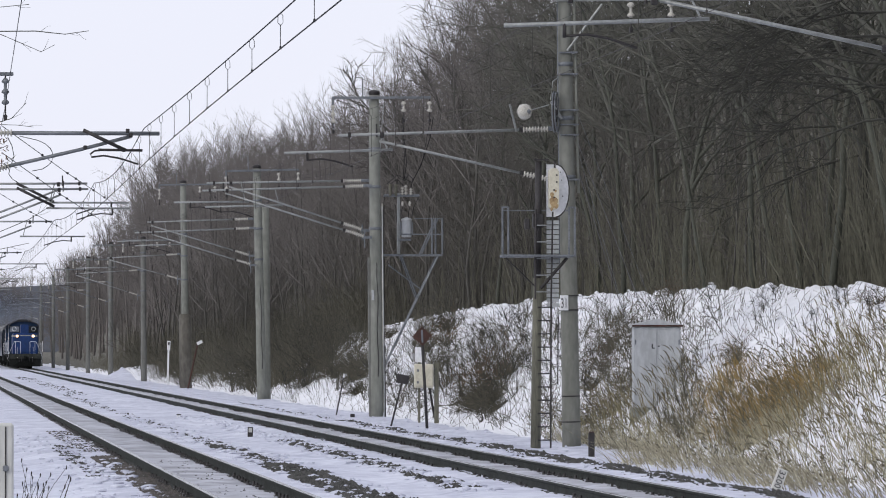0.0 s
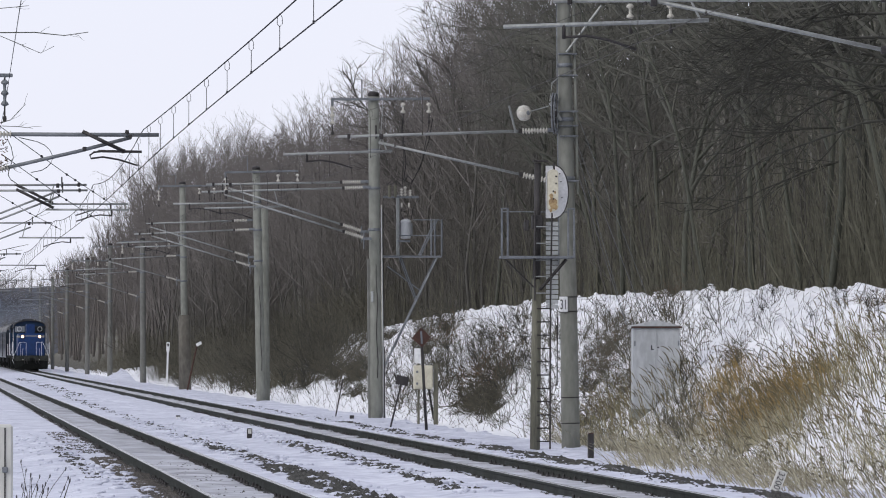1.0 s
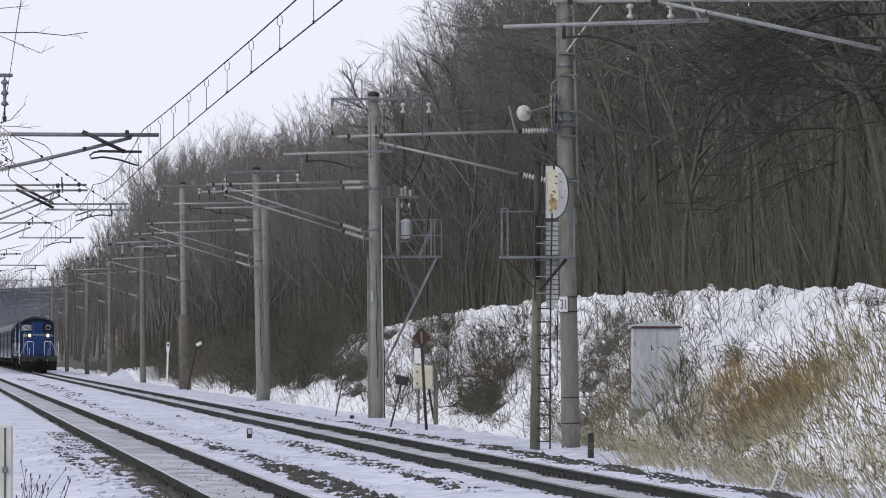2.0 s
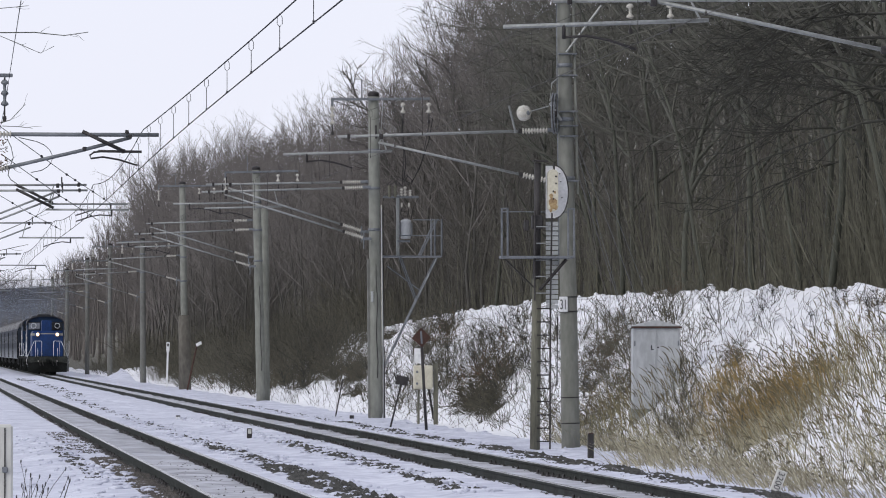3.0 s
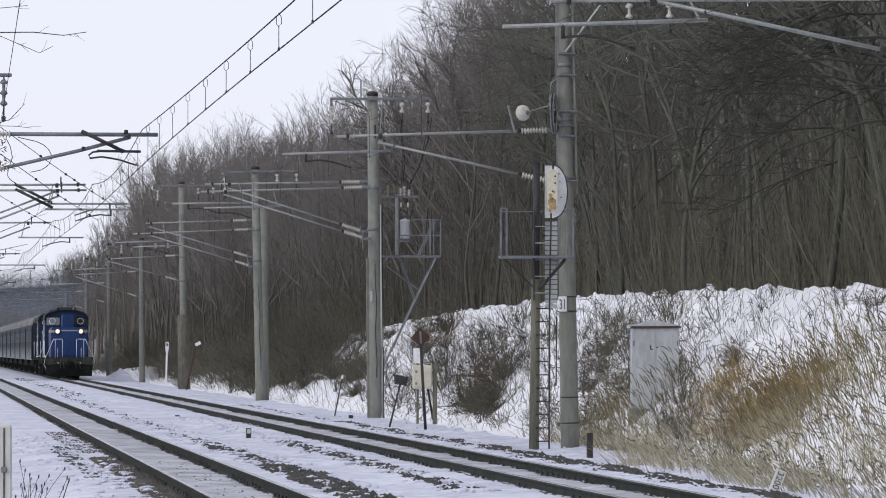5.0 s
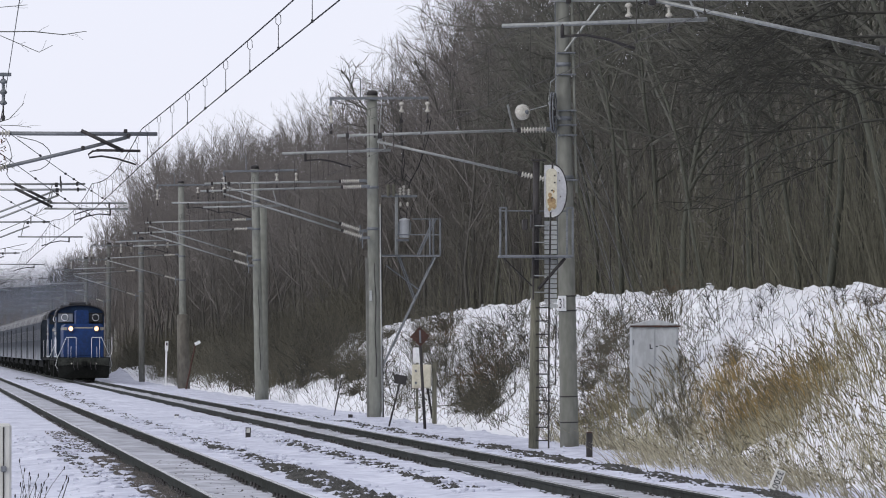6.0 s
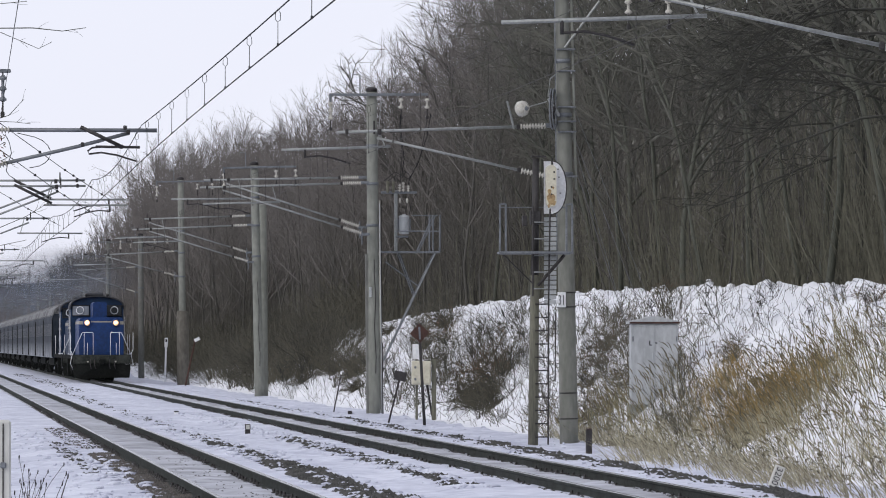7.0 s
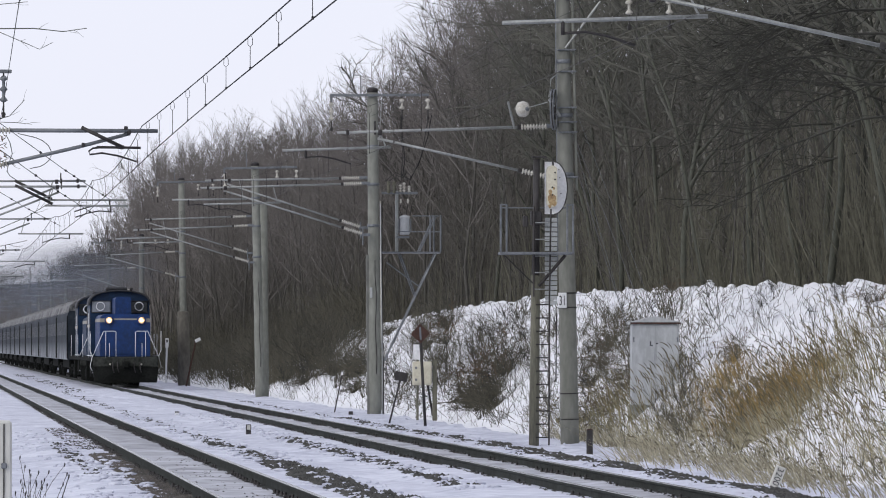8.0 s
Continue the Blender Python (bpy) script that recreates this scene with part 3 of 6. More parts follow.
    if py == 245.3:
        part("collar", Geo().lathe([(0, 0.3), (3.7, 0.28), (3.75, 0.2)], (0, 0, -0.4), (0, 0, 1), 16), MOSSY, op, "thick brown-stained concrete collar round the foot", True)
pole_z = pole(POLE_X, 60.6, 8.8, cant=())
cantilever(pole_z, -1, top=(5.93, 5.87, 4.92), brace=(3.75, 5.89, 0.85, 5.29), steady=(5.645, 3.03, 5.55, 5.52), arm=4.79)
LEFT_Y = (18.0, 96.0, 127.0, 163.0, 216.0, 262.0, 310.0, 360.0, 410.0, 460.0)
for py in LEFT_Y:
    near = py in (18.0, 96.0)
    lp = pole(0.0 if py < 50 else 0.75, py, 8.75, side=1, cant=() if near else (level(2.9, -0.27), level(2.9, -0.11)) if py == 127.0 else (level(2.9, -0.17),), beam=False, hi=-0.17,
              group="overhead line poles beside the near track", label="round grey concrete pole with bracket over the near track")
    if near:
        pull_off(lp)
    if py == 127.0:
        for yy in (-0.35, 0.35):
            part("diagonal_strut", Geo().tube([(1.45, yy - 0.06, 5.73 + 0.2 * yy), (2.38, yy - 0.06, 5.27 + 0.2 * yy)], 0.035, 8), IRON, lp, "black diagonal strut", True)
    part("feeder_arm", Geo().box((0.4, 0, 6.84), (0.9, 0.07, 0.07)), DULL, lp)
    # Grey in place of white: dirt and backlit darkness put into the colour.
    hanging_insulator(lp, 0.70, 0, 6.82, 3, 0.075, DULL, "dirty grey disc insulator with backlit darkness in its colour")

spare = thing("concrete_pole", pose(POLE_X + 0.22, 190.4, 0, 0, -0.4, 0), "shorter plain concrete pole beside the line pole", "utility pole")
part("shaft", Geo().tube([(0, 0, -0.6), (0, 0, 3.0), (0, 0, 6.9)], [0.19, 0.18, 0.165], 18), CONCRETE, spare, "", True)
part("cap", Geo().lathe([(0, 0.168), (0.05, 0.15), (0.08, 0.05)], (0, 0, 6.9), (0, 0, 1), 16), CONCRETE, spare)

# ---- wires ----
def sag(y, ys, low, high):
    for a, b in zip(ys, ys[1:]):
        if a <= y <= b:
            u = (y - a) / (b - a)
            return high - (high - low) * 4 * u * (1 - u)
    return high


def overhead(x, ys, label, high=5.96, material=WIRE, thin=1.0):
    ob = thing("overhead_line", Matrix(), label, "overhead line", "overhead lines")
    stag = lambda y: 0.07 * math.sin(y * 0.06)
    span = np.arange(ys[0], 470, 4.9)
    g = Geo()
    g.tube([(x + stag(y), y, 5.13) for y in span], 0.0085 * thin, 5)
    part("contact_wire", g, material, ob)
    g = Geo()
    g.tube([(x + stag(y), y, sag(y, ys, high - 0.27, high)) for y in np.arange(ys[0], 470, 2.45)], 0.009 * thin, 5)
    part("messenger_wire", g, material, ob)
    for y in span[1:70]:
        top = sag(y + 2.4, ys, high - 0.27, high)
        xx = x + stag(y + 2.4)
        g = Geo()
        g.tube([(xx, y + 2.4, 5.13), (xx, y + 2.4, top - 0.14)], 0.0045, 4)
        g.tube([(xx, y + 2.4, top - 0.14), (xx - 0.03, y + 2.4, top - 0.11), (xx - 0.028, y + 2.4, top - 0.03), (xx, y + 2.4, top + 0.015), (xx + 0.028, y + 2.4, top - 0.03), (xx + 0.03, y + 2.4, top - 0.11), (xx, y + 2.4, top - 0.14)], 0.004, 4)
        g.box((xx, y + 2.4, 5.14), (0.022, 0.05, 0.035), bevel=0)
        part("dropper", g, material, ob)


overhead(4.07, (12, 18, 96, 127, 163, 216, 262, 310, 360, 410, 460, 505), "dark overhead wires with looped droppers over the near track", 5.81)
overhead(7.98, (20, 61, 98, 140.2, 189.3, 245.3, 293, 346.6, 395.7, 453, 505), "dark overhead wires with droppers over the far track", 6.15, GREYWIRE, 0.5)


def feeder(x, ys, z, low, r=0.0035, label="thin feeder wire strung between pole tops"):
    g = Geo()
    g.tube([(x, y, sag(y, ys, z - low, z)) for y in np.arange(ys[0], ys[-1], 3.5)], r, 5)
    solid("feeder_wire", g, WIRE, label, "wire", "feeder wires")


RY = (20, 61, 98, 140.2, 189.3, 245.3, 293, 346.6, 395.7, 453)
feeder(POLE_X - 1.16, RY, 7.75, 0.3)
feeder(POLE_X + 0.8, RY, 8.05, 0.4)
feeder(POLE_X + 1.52, RY, 8.05, 0.4)
for pts in ([(13.03, 139.6, 8.05), (13.05, 139.5, 7.59), (13.13, 139.5, 6.81), (13.07, 139.5, 6.36)], [(13.88, 139.6, 8.05), (13.77, 139.5, 7.44), (13.50, 139.5, 6.65), (13.3, 139.5, 6.31)]):
    solid("jumper_wire", Geo().tube(pts, 0.011, 5), WIRE, "loose black lead dropping to the transformer", "wire", "jumper wires", smooth=True)
for a, b in (((1.40, 96.5, 5.88), (4.62, 127.6, 5.32)), ((1.40, 96.6, 5.38), (4.35, 130.0, 4.98)), ((1.45, 127.5, 5.75), (4.3, 163.0, 5.5))):
    g = Geo()
    mid = (Vector(a) + Vector(b)) / 2 - Vector((0, 0, 0.04))
    g.tube([a, mid, b], 0.008, 5)
    for u in (0.3, 0.52, 0.6, 0.78, 0.9):
        c = Vector(a).lerp(mid, u * 2) if u < 0.5 else mid.lerp(Vector(b), u * 2 - 1)
        g.lathe([(-0.05, 0.012), (-0.03, 0.028), (0.03, 0.028), (0.05, 0.012)], c, Vector(b) - Vector(a), 8)
    solid("anchor_wire", g, WIRE, "dark anchor wire crossing to the near track line", "wire", "anchor wires")
for pts in ([(1.72, 96.2, 5.68), (1.9, 96.2, 5.64), (2.07, 96.2, 5.60), (2.2, 96.2, 5.54), (2.3, 96.2, 5.45), (2.345, 96.2, 5.36), (2.35, 96.2, 5.27), (2.32, 96.2, 5.19), (2.25, 96.2, 5.12), (2.15, 96.2, 5.06), (1.95, 96.2, 5.02)], [(1.5, 96.3, 5.66), (1.58, 96.3, 5.5), (1.62, 96.3, 5.3), (1.55, 96.3, 5.1), (1.52, 96.3, 4.97), (1.58, 96.3, 4.88), (1.7, 96.3, 4.8)]):
    solid("jumper_wire", Geo().tube(pts, 0.0075, 5), WIRE, "loose black jumper loop under a bracket", "wire", "jumper wires", smooth=True)
solid("feeder_wire", Geo().tube([(0.7, 18, 6.3), (1.12, 57, 6.1), (1.45, 96, 6.24)] + [(1.45, y, sag(y, LEFT_Y, 6.0, 6.24)) for y in range(100, 456, 6)], 0.006, 5), WIRE,
      "thin dark feeder wire hung beside the near track", "wire", "feeder wires")


for a, b in (((12.31, 98.15, 6.95), (14.42, 101.0, 2.62)), ((12.32, 98.15, 6.45), (13.87, 101.0, 2.45))):
    end = Vector(a).lerp(Vector(b), 1.42)
    solid("guy_wire", Geo().tube([a, end], 0.004, 5), DULL, "thin grey guy wire from the pole to the bank", "wire", "guy wires")


# ---- things on and beside the tension pole ----
def tension_gear():
    """Wheel tensioner, white bell insulator, number plate and bands on the near pole."""
    wheel = Geo()
    c = Vector((-0.26, -0.26, 6.26))
    rim = [c + Vector((0.075 * math.cos(w), 0.26 * math.cos(w), 0.385 * math.sin(w))) for w in np.linspace(0, 2 * math.pi, 25)]
    wheel.tube(rim, 0.017, 6, False)
    rim2 = [p + Vector((0.05, 0, 0)) for p in rim]
    wheel.tube(rim2, 0.015, 6, False)
    ob = part("tension_wheel", wheel, DULL, pole_a, "grey spoked tensioner wheel", True)
    for k in range(4):
        w = math.pi * k / 4 + 0.3
        g = Geo()
        d = Vector((0.075 * math.cos(w), 0.26 * math.cos(w), 0.385 * math.sin(w)))
        g.tube([c - d, c + d], 0.022, 5)
        part("spoke", g, IRON, ob)
    g = Geo()
    g.lathe([(-0.01, 0.05), (0.0, 0.075), (0.1, 0.075), (0.11, 0.05)], c - Vector((0.04, 0, 0)), (1, 0, 0), 14)
    part("hub", g, IRON, ob, "", True)
    g = Geo()
    g.tube([(-0.33, -0.3, 6.46), (-0.12, -0.28, 6.12)], 0.03, 6)
    part("wheel_arm", g, GALV, pole_a)
    g = Geo()
    g.tube([(-0.14, -0.1, 6.95), (-0.28, -0.25, 6.85), (-0.33, -0.28, 6.5)], 0.013, 6)
    part("wheel_hanger", g, GALV, pole_a)
    bell = Geo()
    bell.lathe([(-0.11, 0.03), (-0.1, 0.10), (-0.06, 0.145), (0.02, 0.155), (0.09, 0.13), (0.12, 0.07), (0.16, 0.04)], (-0.85, -0.3, 6.27), (0.75, -0.62, 0.05), 20)
    part("strain_insulator", bell, PORCELAIN, pole_a, "white bell-shaped porcelain insulator", True)
    g = Geo()
    g.lathe([(0, 0.045), (0.03, 0.045), (0.04, 0.02)], (-0.78, -0.40, 6.27), (0.4, -0.9, 0), 10)
    part("insulator_boss", g, DULL, pole_a)
    g = Geo()
    g.tube([(-0.73, -0.36, 6.30), (-0.36, -0.3, 6.40)], 0.011, 5)
    part("tension_rod", g, GALV, pole_a)
    g = Geo()
    g.tube([(-1.12, -0.2, 6.42), (-0.98, -0.05, 5.9)], 0.025, 6)
    part("tension_bar", g, GALV, pole_a)
    plate = Geo()
    plate.box((-0.122, -0.195, 2.56), (0.16, 0.02, 0.295), bevel=0.005)
    ob = part("number_plate", plate, WHITE, pole_a, "white plate with the black number 31")
    lettering("31", Matrix.Translation((-0.195, -0.209, 2.465)) @ pose(0, 0, 0, 90, 0, 0) @ Matrix.Diagonal((0.52, 1, 1, 1)), 0.27, ob)
    for z in (2.7, 2.42, 0.75, 0.25):
        g = Geo()
        g.lathe([(-0.012, 0.18), (-0.01, 0.188), (0.01, 0.188), (0.012, 0.18)], (0, 0, z), (0, 0, 1), 20)
        part("band", g, IRON, pole_a, "", True)
    g = Geo()
    g.tube([(0.215, -0.03, 4.7), (0.185, -0.03, 8.5)], 0.026, 8)
    part("conduit", g, CONCRETE, pole_a, "grey conduit strapped to the pole", True)
    for z in (4.95, 5.82, 6.02, 6.3, 7.0, 7.42):
        g = Geo()
        g.box((0.05, -0.02, z), (0.36, 0.33, 0.03))
        part("conduit_bracket", g, DULL, pole_a)
    g = Geo()
    g.tube([(0.02, -0.17, 7.45), (0.72, -0.17, 8.35)], 0.025, 6)
    part("diagonal_stay", g, GALV, pole_a)
    g = Geo()
    g.tube([(-0.19, -0.1, 3.2), (-0.15, -0.12, 8.6)], 0.012, 6)
    part("riser_pipe", g, DULL, pole_a, "", True)
    for top, foot in (((0.15, 0.1, 5.9), (1.75, 2.2, 2.4)), ((0.15, 0.1, 5.4), (1.35, 2.0, 2.3))):
        g = Geo()
        g.tube([top, foot], 0.008, 5)
        part("guy_wire", g, COPPER, pole_a)


def lettering(text, m, size, parent, material=None):
    cu = bpy.data.curves.new("lettering", "FONT")
    cu.body, cu.size, cu.extrude = text, size, 0.002
    tmp = bpy.data.objects.new("lettering", cu)
    scene.collection.objects.link(tmp)
    me = bpy.data.meshes.new_from_object(tmp.evaluated_get(bpy.context.evaluated_depsgraph_get()))
    bpy.data.objects.remove(tmp)
    me.materials.clear()
    me.materials.append(material or BLACK)
    ob = new("lettering", me)
    ob.parent = parent
    ob.matrix_local = m
    return ob


tension_gear()


def signal():
    x0, y0, g0 = 11.41, 95.2, -0.24
    ob = thing("railway_signal", pose(x0, y0, 0), "railway signal seen from behind on a mossy post with ladder", "signal")
    g = Geo()
    g.tube([(-0.01, 0, g0 - 0.3), (0.03, 0, 3.0)], [0.098, 0.085], 14)
    part("post", g, OLIVE, ob, "mossy olive-brown round post", True)
    g = Geo()
    g.tube([(0.03, 0, 2.9), (0.05, 0, 5.2)], [0.072, 0.06], 12)
    part("mast", g, IRON, ob, "dark steel upper mast", True)
    # back plate: straight on one side, rounded on the other
    g = Geo()
    out = [(0.215, 4.16), (0.215, 5.15), (0.395, 5.15)]
    out += [(0.395 + 0.25 * math.sin(w), 4.655 + 0.495 * math.cos(w)) for w in np.linspace(0.15, math.pi - 0.15, 12)] + [(0.395, 4.16)]
    g.extrude(out, 0.10, 0.125)
    plate = part("back_plate", g, WHITE, ob, "white half-oval background plate")
    rim = Geo()
    rim.tube([(px, 0.095, pz) for px, pz in out[2:]], 0.011, 5, False)
    part("rim", rim, IRON, plate, "dark rim")
    for px, pz in ((0.5, 4.85), (0.52, 4.55), (0.48, 5.0)):
        part("rivet", Geo().lathe([(0, 0.013), (0.015, 0.012)], (px, 0.088, pz), (0, 1, 0), 7), IRON, plate)
    g = Geo()
    out = [(0.335 + 0.095 * math.cos(w), 4.68 + (0.30 if math.sin(w) > 0 else -0.30) + 0.095 * math.sin(w)) for w in np.linspace(0, 2 * math.pi, 20, endpoint=False)]
    g.extrude(out, -0.10, 0.10)
    part("lamp_housing", g, CREAM, ob, "cream lamp housing streaked with rust")
    for z, r, dx in ((4.43, 0.085, 0.0), (4.57, 0.04, -0.03), (4.36, 0.04, 0.05), (4.64, 0.022, 0.04), (4.30, 0.03, -0.04)):
        g = Geo()
        out = [(0.325 + dx + r * 0.9 * math.cos(w) * (1 + 0.2 * math.sin(3 * w)), z + r * 1.3 * math.sin(w)) for w in np.linspace(0, 2 * math.pi, 12, endpoint=False)]
        g.extrude(out, -0.104 - 0.05 * r, -0.098)
        part("rust_patch", g, STAIN, ob, "yellow-brown rust stain")
    for z in (4.85, 4.98, 4.56, 4.70):
        g = Geo()
        g.lathe([(0, 0.018), (0.015, 0.018)], (0.335 + 0.05 * (z > 4.7), -0.112, z - 0.04), (0, 1, 0), 8)
        part("bolt", g, IRON, ob)
    g = Geo()
    g.tube([(0.35, -0.05, 4.98), (0.35, -0.05, 5.2)], 0.02, 6)
    g.box((0.35, -0.05, 5.03), (0.045, 0.05, 0.12))
    part("sighting_pin", g, IRON, ob)
    g = Geo()
    g.box((0.10, -0.02, 5.235), (0.28, 0.1, 0.03))
    part("top_bracket", g, IRON, ob)
    g = Geo()
    g.box((0.03, -0.05, 4.08), (0.2, 0.16, 0.26))
    part("junction_box", g, IRON, ob, "black junction box")
    g = Geo()
    g.box((-0.17, -0.03, 4.02), (0.09, 0.12, 0.2))
    part("relay_box", g, IRON, ob, "small black box")
    g = Geo()
    g.box((0.02, -0.02, 3.415), (1.36, 0.5, 0.05))
    part("platform", g, DULL, ob, "grey steel platform")
    for cx in (-0.60, 0.66):
        g = Geo()
        for dx in (-0.055, 0.055):
            g.box((cx + dx, -0.2, 3.87), (0.035, 0.04, 0.94), bevel=0.004)
        g.box((cx, -0.2, 4.33), (0.11, 0.04, 0.03), bevel=0.004)
        part("cage_post", g, DULL, ob)
    g = Geo()
    g.tube([(-0.60, 0.2, 4.28), (0.66, 0.2, 4.28)], 0.012, 5)
    part("guard_bar", g, DULL, ob)
    for a, b, r in (((0.58, -0.1, 3.38), (0.08, -0.06, 2.80), 0.035), ((-0.58, -0.1, 3.38), (0.0, -0.06, 2.82), 0.014)):
        g = Geo()
        g.tube([a, b], r, 6)
        part("platform_brace", g, IRON, ob)
    # pale slatted board behind the platform, dark ladder in front of it
    board = part("slatted_board", Geo().box((0.328, 0.09, 3.28), (0.03, 0.02, 1.7), bevel=0), DULL, ob, "pale slatted board")
    for k in range(18):
        part("slat", Geo().box((0.328, 0.06, 2.49 + 0.092 * k), (0.235, 0.02, 0.074), bevel=0.004), PALE, board)
    low = part("ladder", Geo().tube([(0.26, -0.16, g0 - 0.1), (0.27, -0.16, 2.6), (0.30, -0.16, 4.25)], 0.018, 6), IRON, ob, "dark iron ladder")
    part("stile", Geo().tube([(-0.03, -0.16, 2.6), (-0.018, -0.16, 4.3)], 0.02, 6), IRON, low)
    for k in range(11):
        part("rung", Geo().tube([(0.02, -0.12, -0.05 + 0.25 * k), (0.265, -0.16, -0.05 + 0.25 * k)], 0.013, 5), IRON, low)
    for k in range(5):
        part("rung", Geo().tube([(-0.02, -0.16, 2.74 + 0.313 * k), (0.295, -0.16, 2.74 + 0.313 * k)], 0.012, 5), GALV, low, "pale worn rung")
    g = Geo()
    g.tube([(0.40, -0.12, 1.0), (0.41, -0.12, 2.3)], 0.012, 5)
    part("cable", g, IRON, ob)


signal()


def relay_cabinet():
    x, y = 14.33, 99.6
    z = 0.5
    ob = thing("relay_cabinet", pose(x, y, z, 0, 0, -4), "tall grey steel relay cabinet with gabled top among reeds", "cabinet")
    g = Geo()
    g.box((0, 0, 0.8), (0.92, 0.62, 1.6), bevel=0.02)
    part("body", g, GREYBOX, ob)
    for s in (-1, 1):
        g = Geo()
        g.box((s * 0.225, -0.315, 0.8), (0.425, 0.02, 1.5), bevel=0.008)
        d = part("door", g, GREYBOX, ob)
        g = Geo()
        g.box((s * 0.04, -0.335, 0.95), (0.03, 0.03, 0.14))
        part("handle", g, GREYBOX, d, "grey door handle")
        for zz in (0.3, 1.3):
            g = Geo()
            g.tube([(s * 0.43, -0.33, zz - 0.05), (s * 0.43, -0.33, zz + 0.05)], 0.014, 6)
            part("hinge", g, DULL, d)
    g = Geo()
    g.extrude([(-0.5, 1.6), (0.5, 1.6), (0.5, 1.645), (0.0, 1.76), (-0.5, 1.645)], -0.36, 0.36)
    part("gabled_top", g, GREYBOX, ob, "rust-edged gabled sheet top")
    g = Geo()
    g.box((0, -0.362, 1.62), (1.0, 0.01, 0.035), bevel=0.002)
    part("rim", g, RUST, ob, "rusty rim under the top")
    g = Geo()
    g.box((0, 0, -0.35), (1.0, 0.7, 0.72))
    part("plinth", g, CONCRETE, ob)
    for dx, zz, w, h in ((-0.10, 1.22, 0.022, 0.09), (-0.075, 1.18, 0.05, 0.02), (0.03, 1.22, 0.045, 0.022)):
        part("marking", Geo().box((dx, -0.328, zz), (w, 0.004, h), bevel=0), BLACK, ob, "small dark unreadable marking")


relay_cabinet()


def transformer_platform():
    """Steel stand with a pole transformer, behind the second pole."""
    ob = thing("transformer_platform", pose(POLE_X, 140.9, 0), "grey steel transformer stand bracketed to the concrete pole", "platform")
    g = Geo()
    g.box((1.02, 0, 4.27), (1.66, 0.6, 0.05))
    part("deck", g, DULL, ob)
    part("upright", Geo().box((0.64, 0, 5.12), (0.09, 0.06, 1.75)), GALV, ob)
    for dx in (1.55, 1.70, 1.84):
        part("cage_post", Geo().box((dx, -0.25 if dx != 1.7 else 0.25, 4.80), (0.05, 0.05, 1.02)), DULL, ob)
    part("guard_rail", Geo().tube([(0.64, -0.25, 4.85), (1.84, -0.25, 4.85)], 0.018, 5), DULL, ob)
    part("guard_rail", Geo().tube([(1.1, 0.25, 5.3), (1.84, 0.25, 5.3)], 0.018, 5), DULL, ob)
    part("lattice", Geo().tube([(1.2, -0.25, 4.3), (1.66, -0.25, 5.3)], 0.022, 5), DULL, ob)
    part("lattice", Geo().tube([(1.3, 0.25, 4.3), (1.76, 0.25, 5.28)], 0.022, 5), DULL, ob)
    for yy in (-0.25, 0.25):
        part("brace", Geo().tube([(1.72, yy, 4.25), (0.16, yy * 0.4, 1.0)], 0.024, 6), DULL, ob)
        part("cross_brace", Geo().tube([(0.7, yy, 4.25), (1.15, yy, 3.05)], 0.02, 5), DULL, ob)
    part("cross_brace", Geo().tube([(0.35, 0, 4.0), (1.3, 0, 3.3)], 0.02, 5), DULL, ob)
    part("crossarm", Geo().box((0.72, 0, 5.93), (1.0, 0.07, 0.07)), DULL, ob)
    for dx, h in ((0.74, 0.22), (0.84, 0.28), (0.98, 0.18)):
        g = Geo()
        insulator(g, (dx, -0.05, 5.95), (dx, -0.05, 5.95 + h), 0.05, 3)
        part("bushing", g, PORCELAIN, ob, "pale bushing insulator", True)
    for dx in (0.40, 0.56):
        g = Geo()
        g.lathe([(0, 0.02), (0.02, 0.04), (0.2, 0.045), (0.23, 0.03), (0.24, 0.045), (0.33, 0.04)], (dx, -0.06, 5.92), (0, 0, 1), 10)
        part("fuse_cutout", g, OLIVE, ob, "brownish fuse cutout", True)
    g = Geo()
    g.lathe([(0, 0.125), (0.02, 0.14), (0.46, 0.14), (0.48, 0.155), (0.51, 0.135), (0.55, 0.05)], (0.86, -0.02, 4.77), (0, 0, 1), 18)
    can = part("transformer", g, GREYBOX, ob, "grey cylindrical pole transformer", True)
    for s in (-1, 1):
        part("cooling_tube", Geo().tube([(0.86 + s * 0.165, -0.05, 4.85), (0.86 + s * 0.165, -0.05, 5.2)], 0.02, 6), DULL, can)
    for dx in (0.74, 0.94):
        g = Geo()
        g.lathe([(0, 0.02), (0.03, 0.035), (0.10, 0.032), (0.13, 0.015)], (dx, -0.1, 5.64), (0, 0, 1), 10)
        part("lead_insulator", g, PORCELAIN, ob, "white porcelain lead insulator", True)
    for pts in ([(0.56, -0.08, 6.2), (0.62, -0.1, 6.42), (0.8, -0.1, 6.35), (0.9, -0.1, 6.5)], [(0.4, -0.08, 6.25), (0.6, -0.12, 6.38), (0.76, -0.1, 6.2)], [(0.98, -0.08, 6.15), (1.02, -0.1, 6.4), (0.86, -0.1, 6.55)], [(0.74, -0.1, 5.6), (0.7, -0.1, 5.45), (0.78, -0.08, 5.3)], [(0.94, -0.1, 5.6), (0.9, -0.1, 5.42), (0.92, -0.08, 5.3)]):
        part("lead_wire", Geo().tube(pts, 0.014, 5), IRON, ob, "", True)
    part("hanger", Geo().box((0.8, -0.02, 4.7), (0.36, 0.2, 0.06)), DULL, ob)
